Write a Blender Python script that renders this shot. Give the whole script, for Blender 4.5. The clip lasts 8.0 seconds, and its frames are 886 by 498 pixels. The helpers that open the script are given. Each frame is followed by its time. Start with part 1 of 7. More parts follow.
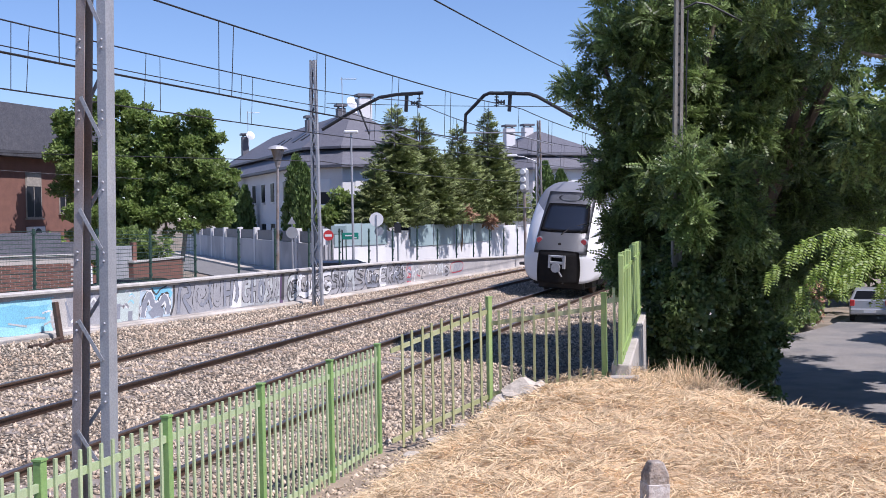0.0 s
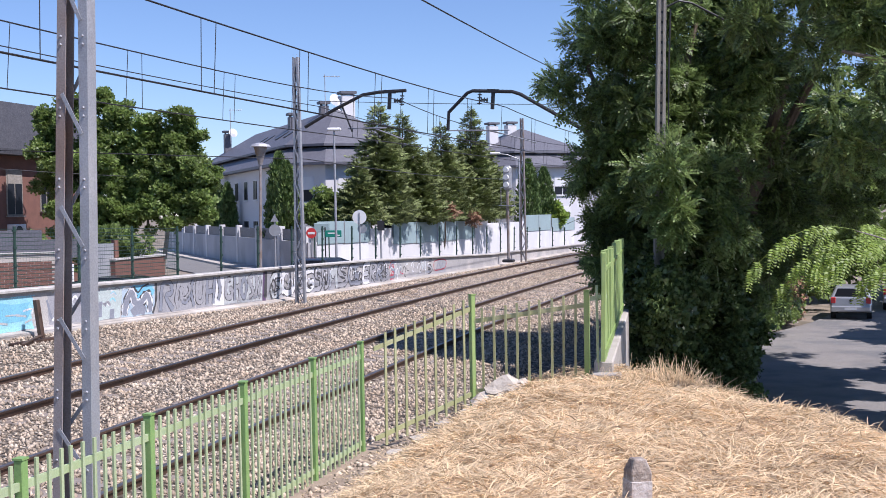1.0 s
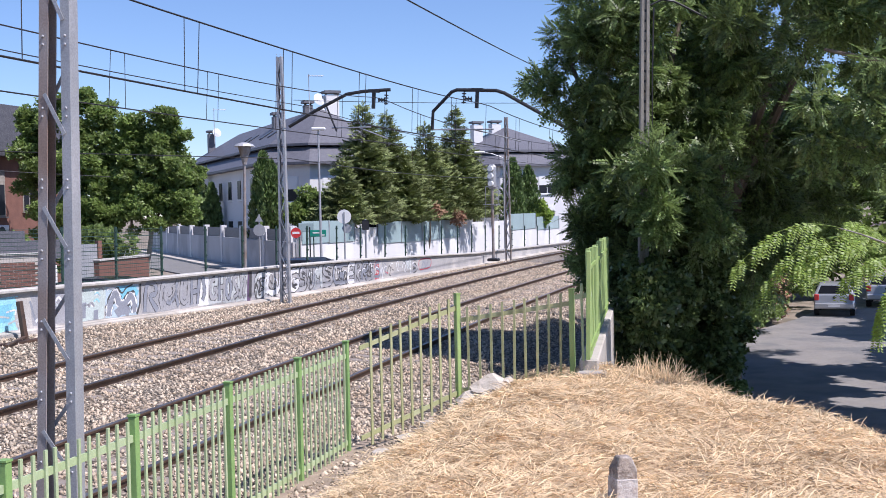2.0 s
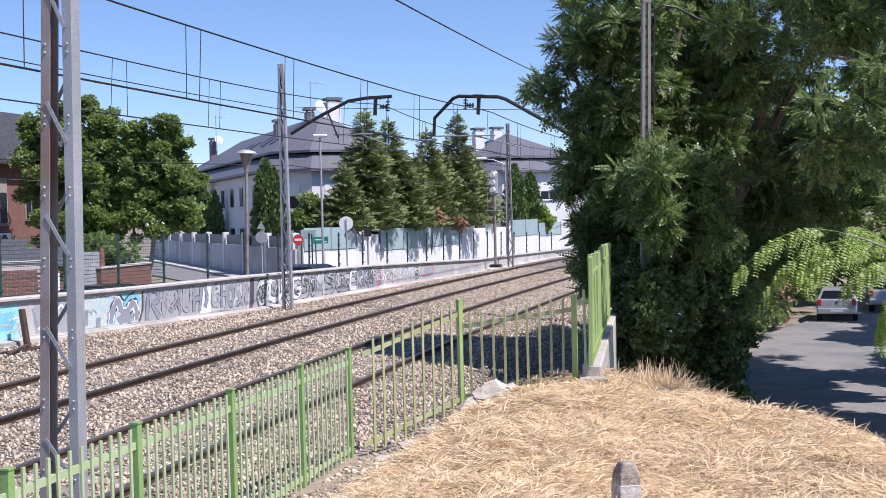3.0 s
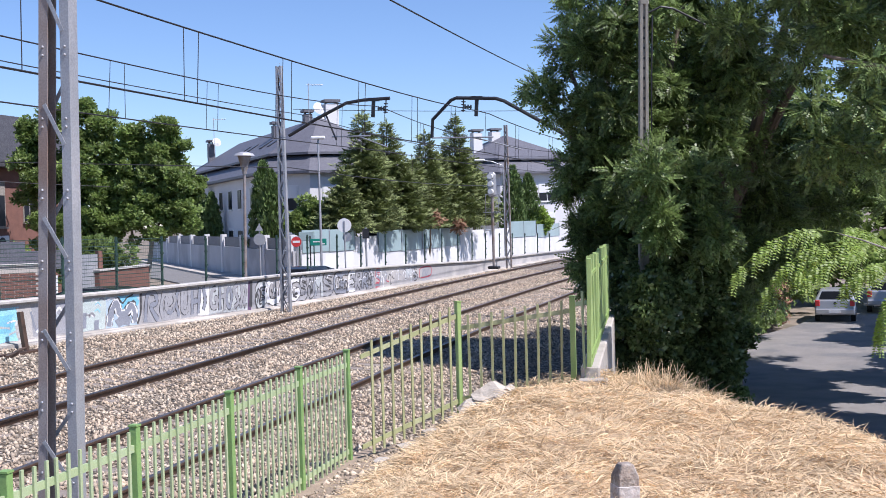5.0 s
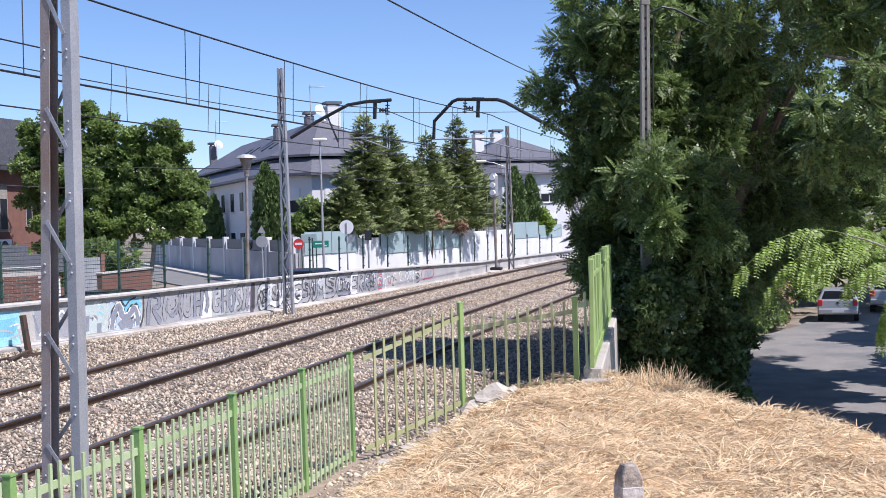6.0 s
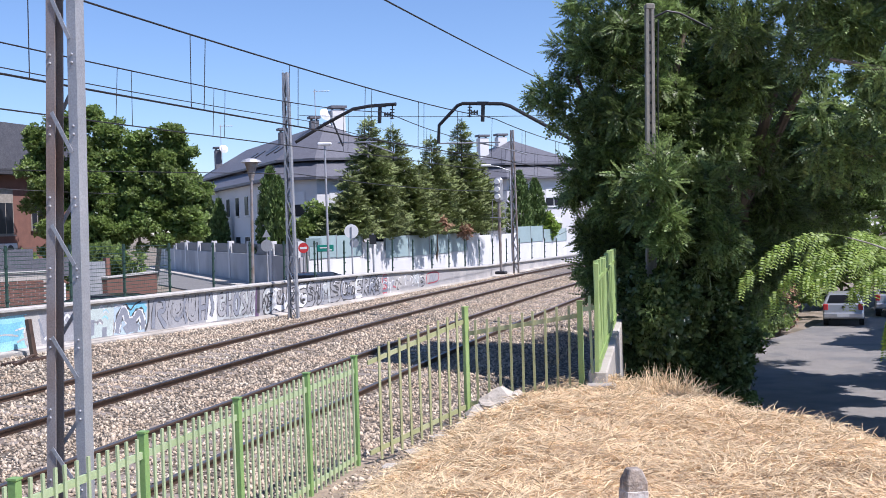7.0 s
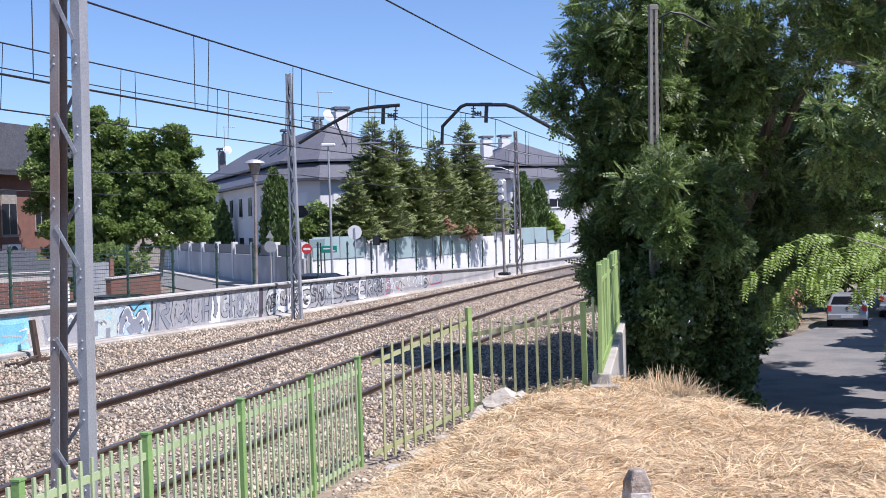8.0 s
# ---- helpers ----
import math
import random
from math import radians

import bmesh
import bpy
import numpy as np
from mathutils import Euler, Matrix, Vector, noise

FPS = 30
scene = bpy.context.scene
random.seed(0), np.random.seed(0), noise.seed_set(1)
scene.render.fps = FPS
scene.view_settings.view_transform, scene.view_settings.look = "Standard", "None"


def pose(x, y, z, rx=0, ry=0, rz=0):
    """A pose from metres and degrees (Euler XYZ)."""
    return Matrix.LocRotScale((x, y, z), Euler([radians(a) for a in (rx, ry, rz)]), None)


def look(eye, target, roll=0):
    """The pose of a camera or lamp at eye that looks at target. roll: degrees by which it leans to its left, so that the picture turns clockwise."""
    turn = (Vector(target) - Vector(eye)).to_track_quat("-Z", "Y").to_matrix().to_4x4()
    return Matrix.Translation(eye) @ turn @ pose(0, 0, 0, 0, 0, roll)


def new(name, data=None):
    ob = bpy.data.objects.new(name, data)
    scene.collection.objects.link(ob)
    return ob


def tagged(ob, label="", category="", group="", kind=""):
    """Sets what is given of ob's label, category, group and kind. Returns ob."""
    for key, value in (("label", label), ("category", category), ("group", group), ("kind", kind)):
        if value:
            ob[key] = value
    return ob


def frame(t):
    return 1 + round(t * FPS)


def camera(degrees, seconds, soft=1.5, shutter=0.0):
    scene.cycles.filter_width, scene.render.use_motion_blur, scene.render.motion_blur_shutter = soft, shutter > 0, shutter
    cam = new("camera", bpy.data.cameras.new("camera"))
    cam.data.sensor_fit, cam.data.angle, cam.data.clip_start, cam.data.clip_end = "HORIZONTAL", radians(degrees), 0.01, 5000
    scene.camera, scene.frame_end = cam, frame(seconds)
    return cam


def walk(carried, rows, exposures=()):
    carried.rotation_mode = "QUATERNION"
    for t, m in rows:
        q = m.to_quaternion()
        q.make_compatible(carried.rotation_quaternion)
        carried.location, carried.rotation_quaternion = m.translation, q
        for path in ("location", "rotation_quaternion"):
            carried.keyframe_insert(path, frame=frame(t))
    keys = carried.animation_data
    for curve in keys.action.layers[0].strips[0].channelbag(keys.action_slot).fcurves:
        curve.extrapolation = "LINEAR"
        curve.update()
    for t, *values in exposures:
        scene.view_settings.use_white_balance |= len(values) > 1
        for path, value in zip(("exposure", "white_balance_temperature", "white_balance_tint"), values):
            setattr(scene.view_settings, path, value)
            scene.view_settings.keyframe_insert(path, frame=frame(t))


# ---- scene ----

# ------------------------------------------------------------------ camera and its walk
cam = camera(42.57, 8.0, soft=0.6)
EYE = (0.0, 0.0, 3.0)
# seconds, yaw, pitch, roll of the hand-held camera, which stands in one place
TURNS = [
    (0.0, 0.0, -1.75, 1.0), (0.5, -0.011, -1.803, 1.049), (1.0, -0.851, -1.881, 0.97), (1.5, -1.502, -2.03, 1.086),
    (3.0, -1.52, -1.618, 1.42), (3.5, -1.3, -1.592, 1.524), (4.0, -1.774, -1.603, 1.426), (4.5, -1.684, -1.561, 1.429),
    (6.0, -1.505, -1.46, 1.819), (6.5, -1.432, -1.339, 1.834), (7.0, -1.263, -1.247, 1.834), (7.5, -1.399, -1.267, 1.695),
    (8.0, -1.092, -1.188, 1.806)]
walk(cam, [(t, pose(*EYE, 90 + p, r, y)) for t, y, p, r in TURNS], exposures=[(0.0, 0.33, 5960, 23), (3.0, 0.43, 5960, 21), (8.0, 0.43, 5900, 20)])

# ------------------------------------------------------------------ world and sun
SUN_TO = Vector((0.62, -0.38, 1.05)).normalized()
world = bpy.data.worlds.new("sky")
scene.world = world
world.use_nodes = True
sky = world.node_tree.nodes.new("ShaderNodeTexSky")
sky.sky_type = "NISHITA"
sky.sun_disc = False
sky.sun_elevation = math.asin(SUN_TO.z)
sky.sun_rotation = math.atan2(SUN_TO.x, SUN_TO.y)
sky.altitude = 700
sky.air_density, sky.dust_density, sky.ozone_density = 1.0, 0.1, 5.5
back = world.node_tree.nodes["Background"]
back.inputs["Strength"].default_value = 0.105
world.node_tree.links.new(sky.outputs[0], back.inputs["Color"])
sun_data = bpy.data.lights.new("sun", "SUN")
sun_data.energy, sun_data.angle, sun_data.color = 5.0, radians(0.53), (1.0, 0.95, 0.86)
sun = new("sun", sun_data)
sun.matrix_world = look(SUN_TO * 200, (0, 0, 0))

# ------------------------------------------------------------------ materials
def mat(name, color, rough=0.7, metal=0.0, second=None, scale=4.0, mix=0.5, fine=60.0, fine_amt=0.12, bump=0.15,
        bump_scale=None, third=None, third_scale=0.6, random_amt=0.0, spec=0.5, stretch=(1, 1, 1), trans=0.0):
    """A node material: base colour, blotches of a second colour, large patches of a third, fine grain and relief."""
    m = bpy.data.materials.new(name)
    m.use_nodes = True
    nt = m.node_tree
    n, ln = nt.nodes, nt.links
    b = n["Principled BSDF"]
    b.inputs["Roughness"].default_value = rough
    b.inputs["Metallic"].default_value = metal
    b.inputs["Specular IOR Level"].default_value = spec
    co = n.new("ShaderNodeTexCoord")
    mp = n.new("ShaderNodeMapping")
    mp.inputs["Scale"].default_value = stretch
    ln.new(co.outputs["Object"], mp.inputs["Vector"])

    def noise_at(s, detail=4.0):
        t = n.new("ShaderNodeTexNoise")
        t.inputs["Scale"].default_value = s
        t.inputs["Detail"].default_value = detail
        ln.new(mp.outputs[0], t.inputs["Vector"])
        return t

    def blend(a, c, fac, kind="MIX"):
        x = n.new("ShaderNodeMix")
        x.data_type, x.blend_type = "RGBA", kind
        for sock, v in ((x.inputs[0], fac), (x.inputs[6], a), (x.inputs[7], c)):
            if isinstance(v, (int, float)):
                sock.default_value = v
            elif isinstance(v, tuple):
                sock.default_value = (*v[:3], 1)
            else:
                ln.new(v, sock)
        return x.outputs[2]

    def ramp(v, lo, hi, top=1.0):
        r = n.new("ShaderNodeMapRange")
        r.inputs["From Min"].default_value, r.inputs["From Max"].default_value = lo, hi
        r.inputs["To Max"].default_value = top
        ln.new(v, r.inputs["Value"])
        return r.outputs[0]

    out = tuple(color)
    if second:
        out = blend(out, second, ramp(noise_at(scale).outputs[0], 0.5 - 0.25, 0.5 + 0.25, 2 * mix if mix < 0.5 else 1.0))
    if third:
        out = blend(out, third, ramp(noise_at(third_scale, 3).outputs[0], 0.48, 0.62))
    grain = noise_at(fine, 2)
    if fine_amt:
        g = n.new("ShaderNodeMapRange")
        g.inputs["From Min"].default_value, g.inputs["From Max"].default_value = 0.25, 0.75
        g.inputs["To Min"].default_value, g.inputs["To Max"].default_value = 1 - fine_amt * 1.6, 1 + fine_amt
        ln.new(grain.outputs[0], g.inputs["Value"])
        out = blend(out, g.outputs[0], 1.0, "MULTIPLY")
    if random_amt:
        oi = n.new("ShaderNodeObjectInfo")
        ge = n.new("ShaderNodeNewGeometry")
        ad = n.new("ShaderNodeMath")
        ad.operation = "ADD"
        ln.new(oi.outputs["Random"], ad.inputs[0])
        ln.new(ge.outputs["Random Per Island"], ad.inputs[1])
        fr = n.new("ShaderNodeMath")
        fr.operation = "FRACT"
        ln.new(ad.outputs[0], fr.inputs[0])
        r = n.new("ShaderNodeMapRange")
        r.inputs["To Min"].default_value, r.inputs["To Max"].default_value = 1 - random_amt, 1 + random_amt
        ln.new(fr.outputs[0], r.inputs["Value"])
        out = blend(out, r.outputs[0], 1.0, "MULTIPLY")
    if isinstance(out, tuple):
        b.inputs["Base Color"].default_value = (*out, 1)
    else:
        ln.new(out, b.inputs["Base Color"])
    if bump:
        bp = n.new("ShaderNodeBump")
        bp.inputs["Strength"].default_value = bump
        bp.inputs["Distance"].default_value = 0.02
        src = noise_at(bump_scale, 4) if bump_scale else grain
        ln.new(src.outputs[0], bp.inputs["Height"])
        ln.new(bp.outputs[0], b.inputs["Normal"])
    if trans:
        tr = n.new("ShaderNodeBsdfTranslucent")
        if isinstance(out, tuple):
            tr.inputs["Color"].default_value = (*out, 1)
        else:
            ln.new(out, tr.inputs["Color"])
        mx = n.new("ShaderNodeMixShader")
        mx.inputs[0].default_value = trans
        ln.new(b.outputs[0], mx.inputs[1])
        ln.new(tr.outputs[0], mx.inputs[2])
        ln.new(mx.outputs[0], n["Material Output"].inputs["Surface"])
    return m


def pebble_mat(name, a, c, d, scale):
    """Loose crushed stone: cells of several greys and tans, with shade painted dark into the gaps."""
    m = bpy.data.materials.new(name)
    m.use_nodes = True
    n, ln = m.node_tree.nodes, m.node_tree.links
    b = n["Principled BSDF"]
    b.inputs["Roughness"].default_value = 0.9
    co = n.new("ShaderNodeTexCoord")
    v = n.new("ShaderNodeTexVoronoi")
    v.inputs["Scale"].default_value = scale
    ln.new(co.outputs["Object"], v.inputs["Vector"])
    sep = n.new("ShaderNodeSeparateColor")
    ln.new(v.outputs["Color"], sep.inputs[0])
    cr = n.new("ShaderNodeValToRGB")
    e = cr.color_ramp.elements
    e[0].position, e[0].color = 0.0, (*a, 1)
    e[1].position, e[1].color = 1.0, (*d, 1)
    mid = e.new(0.55)
    mid.color = (*c, 1)
    ln.new(sep.outputs[0], cr.inputs[0])
    # colour falls off towards each cell's edge, as painted shade between the stones
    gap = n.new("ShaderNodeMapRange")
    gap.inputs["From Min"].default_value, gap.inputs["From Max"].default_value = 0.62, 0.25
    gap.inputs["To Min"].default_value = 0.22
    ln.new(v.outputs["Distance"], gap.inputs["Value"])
    big = n.new("ShaderNodeTexNoise")
    big.inputs["Scale"].default_value = 0.7
    ln.new(co.outputs["Object"], big.inputs["Vector"])
    br = n.new("ShaderNodeMapRange")
    br.inputs["From Min"].default_value, br.inputs["From Max"].default_value = 0.3, 0.7
    br.inputs["To Min"].default_value, br.inputs["To Max"].default_value = 0.8, 1.15
    ln.new(big.outputs[0], br.inputs["Value"])
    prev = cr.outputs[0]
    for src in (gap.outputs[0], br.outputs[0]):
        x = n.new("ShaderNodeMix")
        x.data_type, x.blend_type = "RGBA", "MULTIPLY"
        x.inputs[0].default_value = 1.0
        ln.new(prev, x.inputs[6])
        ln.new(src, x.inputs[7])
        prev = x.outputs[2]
    ln.new(prev, b.inputs["Base Color"])
    bp = n.new("ShaderNodeBump")
    bp.inputs["Strength"].default_value, bp.inputs["Distance"].default_value = 1.0, 0.05
    ln.new(v.outputs["Distance"], bp.inputs["Height"])
    bp.invert = True
    ln.new(bp.outputs[0], b.inputs["Normal"])
    return m


def glass_mat(name, color, rough=0.08, spec=0.8):
    m = bpy.data.materials.new(name)
    m.use_nodes = True
    b = m.node_tree.nodes["Principled BSDF"]
    b.inputs["Base Color"].default_value = (*color, 1)
    b.inputs["Roughness"].default_value = rough
    b.inputs["Specular IOR Level"].default_value = spec
    return m


M = {
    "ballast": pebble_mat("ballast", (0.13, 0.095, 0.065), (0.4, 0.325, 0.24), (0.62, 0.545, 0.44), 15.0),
    "stone": mat("ballast_stone", (0.52, 0.445, 0.345), 0.9, second=(0.4, 0.3, 0.21), scale=0.8, random_amt=0.5, fine=30, fine_amt=0.2, bump=0.4),
    "rail": mat("rail_steel", (0.085, 0.058, 0.045), 0.6, 0.3, second=(0.13, 0.075, 0.05), scale=9, bump=0.2),
    "rail_head": mat("rail_head_steel", (0.32, 0.29, 0.27), 0.35, 0.8, second=(0.2, 0.16, 0.14), scale=3, stretch=(0.2, 1, 1)),
    "sleeper": mat("sleeper_concrete", (0.3, 0.27, 0.24), 0.9, second=(0.2, 0.16, 0.13), scale=6),
    "earth": mat("earth", (0.2, 0.16, 0.12), 0.95, second=(0.3, 0.25, 0.19), scale=3, third=(0.14, 0.12, 0.085), bump=0.6, bump_scale=14),
    "verge": mat("dusty_verge", (0.36, 0.285, 0.21), 0.95, second=(0.26, 0.2, 0.145), scale=5, third=(0.43, 0.34, 0.25), bump=0.9, bump_scale=22),
    "straw_soil": mat("straw_soil", (0.56, 0.42, 0.27), 0.95, second=(0.42, 0.31, 0.195), scale=7, third=(0.54, 0.4, 0.26), bump=0.8, bump_scale=25),
    "straw": mat("dry_straw", (0.74, 0.575, 0.36), 0.75, random_amt=0.35, fine=3, fine_amt=0.15, bump=0, trans=0.25),
    "asphalt": mat("asphalt", (0.21, 0.195, 0.18), 0.9, second=(0.26, 0.245, 0.225), scale=1.5, third=(0.17, 0.168, 0.165), fine=160, fine_amt=0.25, bump=0.3),
    "street": mat("street_asphalt", (0.17, 0.165, 0.16), 0.9, second=(0.2, 0.195, 0.185), scale=0.8, fine=120, fine_amt=0.2),
    "concrete": mat("concrete", (0.46, 0.42, 0.37), 0.9, second=(0.33, 0.3, 0.26), scale=3.5, third=(0.52, 0.48, 0.43), bump=0.3),
    "wall_paint": mat("grey_wall_paint", (0.47, 0.46, 0.46), 0.85, second=(0.38, 0.37, 0.37), scale=1.6, third=(0.54, 0.52, 0.5), fine=25, bump=0.2),
    "wall_cap": mat("wall_cap", (0.56, 0.54, 0.5), 0.85, second=(0.4, 0.38, 0.35), scale=5),
    "white_wall": mat("white_render", (0.68, 0.67, 0.66), 0.85, second=(0.6, 0.6, 0.6), scale=0.8, third=(0.71, 0.71, 0.69), fine=20, fine_amt=0.05),
    # white render greyed in colour for the shaded side of the garden wall
    "shade_grey_render": mat("shade_grey_render", (0.5, 0.5, 0.51), 0.88, second=(0.42, 0.42, 0.43), scale=0.7, third=(0.36, 0.36, 0.37), third_scale=0.35, fine=20, fine_amt=0.06),
    "white_house": mat("house_render", (0.72, 0.71, 0.7), 0.85, second=(0.66, 0.65, 0.65), scale=0.5, fine=20, fine_amt=0.05),
    "slate": mat("slate", (0.115, 0.115, 0.135), 0.55, second=(0.15, 0.15, 0.17), scale=2.5, fine=18, fine_amt=0.25, stretch=(1, 1, 3), bump=0.4),
    "slate_dark": mat("dark_slate", (0.05, 0.05, 0.058), 0.65, second=(0.075, 0.074, 0.08), scale=3, fine=14, fine_amt=0.3, bump=0.4),
    "bark_pale": mat("pale_bark", (0.36, 0.33, 0.29), 0.9, second=(0.22, 0.2, 0.17), scale=9, bump=0.5),
    "fence_tall": mat("lime_green_paint", (0.29, 0.41, 0.13), 0.5, second=(0.35, 0.46, 0.18), scale=3, third=(0.25, 0.37, 0.1), fine=60, fine_amt=0.08, bump=0.06, random_amt=0.05),
    "fence_post": mat("green_post_paint", (0.19, 0.34, 0.1), 0.5, second=(0.25, 0.4, 0.14), scale=5, third=(0.16, 0.3, 0.09), fine=70, fine_amt=0.08, bump=0.08),
    "fence_old": mat("sun_bleached_green_paint", (0.4, 0.42, 0.2), 0.6, second=(0.34, 0.34, 0.17), scale=6, third=(0.46, 0.47, 0.27), third_scale=2.0, fine=70, fine_amt=0.1, bump=0.08, random_amt=0.08),
    "fence": mat("pale_green_paint", (0.37, 0.46, 0.25), 0.55, second=(0.44, 0.52, 0.31), scale=5, third=(0.33, 0.42, 0.2), fine=70, fine_amt=0.08, bump=0.08, random_amt=0.06),
    "galva": mat("galvanised_steel", (0.42, 0.43, 0.45), 0.5, 0.35, second=(0.34, 0.35, 0.37), scale=6, third=(0.48, 0.48, 0.49), bump=0.1),
    "galva_old": mat("weathered_steel", (0.36, 0.35, 0.35), 0.6, 0.3, second=(0.3, 0.24, 0.2), scale=5, third=(0.25, 0.18, 0.13), third_scale=1.4),
    "galva_rust": mat("rust_stained_steel", (0.39, 0.375, 0.375), 0.6, 0.25, second=(0.34, 0.29, 0.27), scale=3, third=(0.3, 0.22, 0.18), third_scale=0.9, bump=0.1),
    "wire": mat("wire", (0.05, 0.048, 0.05), 0.5, 0.4, bump=0),
    "brick": mat("red_brick", (0.24, 0.115, 0.085), 0.9, second=(0.17, 0.085, 0.065), scale=3, random_amt=0.18, fine=40, fine_amt=0.15),
    "mortar": mat("mortar", (0.5, 0.45, 0.4), 0.95),
    "bark": mat("bark", (0.13, 0.1, 0.075), 0.95, second=(0.2, 0.16, 0.12), scale=12, stretch=(1, 1, 0.2), bump=0.8),
    "leaf": mat("robinia_leaf", (0.17, 0.24, 0.075), 0.42, random_amt=0.5, fine=0.9, fine_amt=0.3, bump=0, trans=0.36, spec=0.5),
    # the brightness of leaves in sun is put into this base colour
    "leaf_bright": mat("sunlit_tone_leaf", (0.27, 0.38, 0.07), 0.5, random_amt=0.25, fine=2, fine_amt=0.15, bump=0, trans=0.45),
    "ivy": mat("ivy_leaf", (0.12, 0.17, 0.06), 0.26, random_amt=0.4, fine=1.5, fine_amt=0.25, bump=0, trans=0.2),
    "leaf_plane": mat("plane_leaf", (0.21, 0.29, 0.08), 0.45, random_amt=0.4, fine=0.7, fine_amt=0.2, bump=0, trans=0.45),
    "conifer": mat("conifer_needles", (0.19, 0.23, 0.075), 0.7, random_amt=0.45, fine=0.9, fine_amt=0.3, bump=0, trans=0.1),
    "cypress": mat("cypress_scales", (0.13, 0.2, 0.055), 0.7, random_amt=0.35, fine=0.8, fine_amt=0.2, bump=0, trans=0.1),
    "rust_leaf": mat("dry_brown_leaf", (0.3, 0.17, 0.1), 0.8, random_amt=0.3, bump=0),
    "glass": glass_mat("dark_window_glass", (0.02, 0.022, 0.028), 0.3, 0.2),
    "frost": mat("frosted_panel", (0.34, 0.45, 0.46), 0.4, second=(0.26, 0.34, 0.34), scale=0.6, bump=0),
    "frame_white": mat("white_painted_metal", (0.75, 0.75, 0.74), 0.5, fine_amt=0.04, bump=0),
    "dark_metal": mat("dark_metal", (0.035, 0.036, 0.04), 0.5, 0.3, fine_amt=0.08, bump=0),
    "mesh_green": mat("dark_green_coated_wire", (0.025, 0.06, 0.045), 0.5, bump=0),
}


# ------------------------------------------------------------------ building helpers
def link_bm(name, bm, material, parent=None, label="", smooth=False):
    me = bpy.data.meshes.new(name)
    bm.normal_update()
    bm.to_mesh(me)
    bm.free()
    for mt in (material if isinstance(material, (list, tuple)) else [material]):
        me.materials.append(mt)
    if smooth:
        me.polygons.foreach_set("use_smooth", [True] * len(me.polygons))
    ob = new(name, me)
    if parent:
        ob.parent = parent
    if label:
        tagged(ob, label)
    return ob


part = link_bm


def raw(name, verts, faces, material, parent=None, label="", smooth=False):
    """One mesh from arrays of vertices and equal-sized faces."""
    verts, faces = np.asarray(verts, dtype=np.float32), np.asarray(faces, dtype=np.int32)
    me = bpy.data.meshes.new(name)
    me.vertices.add(len(verts))
    me.vertices.foreach_set("co", verts.ravel())
    k = faces.shape[1]
    me.loops.add(faces.size)
    me.loops.foreach_set("vertex_index", faces.ravel())
    me.polygons.add(len(faces))
    me.polygons.foreach_set("loop_start", np.arange(0, faces.size, k, dtype=np.int32))
    me.polygons.foreach_set("loop_total", np.full(len(faces), k, dtype=np.int32))
    if smooth:
        me.polygons.foreach_set("use_smooth", np.ones(len(faces), dtype=bool))
    me.update(calc_edges=True)
    for mt in (material if isinstance(material, (list, tuple)) else [material]):
        me.materials.append(mt)
    ob = new(name, me)
    if parent:
        ob.parent = parent
    if label:
        tagged(ob, label)
    return ob


def thing(name, m, label, category, group="", kind=""):
    ob = new(name)
    ob.empty_display_size = 0.2
    ob.matrix_basis = m
    return tagged(ob, label, category, group, kind)


def add_box(bm, x0, x1, y0, y1, z0, z1, m=None, bev=0.0, idx=0):
    geo = bmesh.ops.create_cube(bm, size=1.0)
    vs = geo["verts"]
    for v in vs:
        v.co = Vector((x0 + (v.co.x + 0.5) * (x1 - x0), y0 + (v.co.y + 0.5) * (y1 - y0), z0 + (v.co.z + 0.5) * (z1 - z0)))
        if m:
            v.co = m @ v.co
    faces = {f for v in vs for f in v.link_faces}
    for f in faces:
        f.material_index = idx
    if bev:
        edges = {e for v in vs for e in v.link_edges}
        bmesh.ops.bevel(bm, geom=list(edges), offset=bev, segments=1, affect="EDGES")
    return vs


def box_bm(x0, x1, y0, y1, z0, z1, bev=0.0, m=None):
    bm = bmesh.new()
    add_box(bm, x0, x1, y0, y1, z0, z1, m, bev)
    return bm


def add_rod(bm, a, b, r0, r1=None, seg=8, idx=0):
    a, b = Vector(a), Vector(b)
    r1 = r0 if r1 is None else r1
    d = b - a
    q = d.to_track_quat("Z", "Y").to_matrix().to_4x4()
    geo = bmesh.ops.create_cone(bm, cap_ends=True, segments=seg, radius1=r0, radius2=r1, depth=d.length)
    m = Matrix.Translation((a + b) / 2) @ q
    for v in geo["verts"]:
        v.co = m @ v.co
    for f in {f for v in geo["verts"] for f in v.link_faces}:
        f.material_index = idx
    return geo["verts"]


def rod_bm(a, b, r0, r1=None, seg=8):
    bm = bmesh.new()
    add_rod(bm, a, b, r0, r1, seg)
    return bm


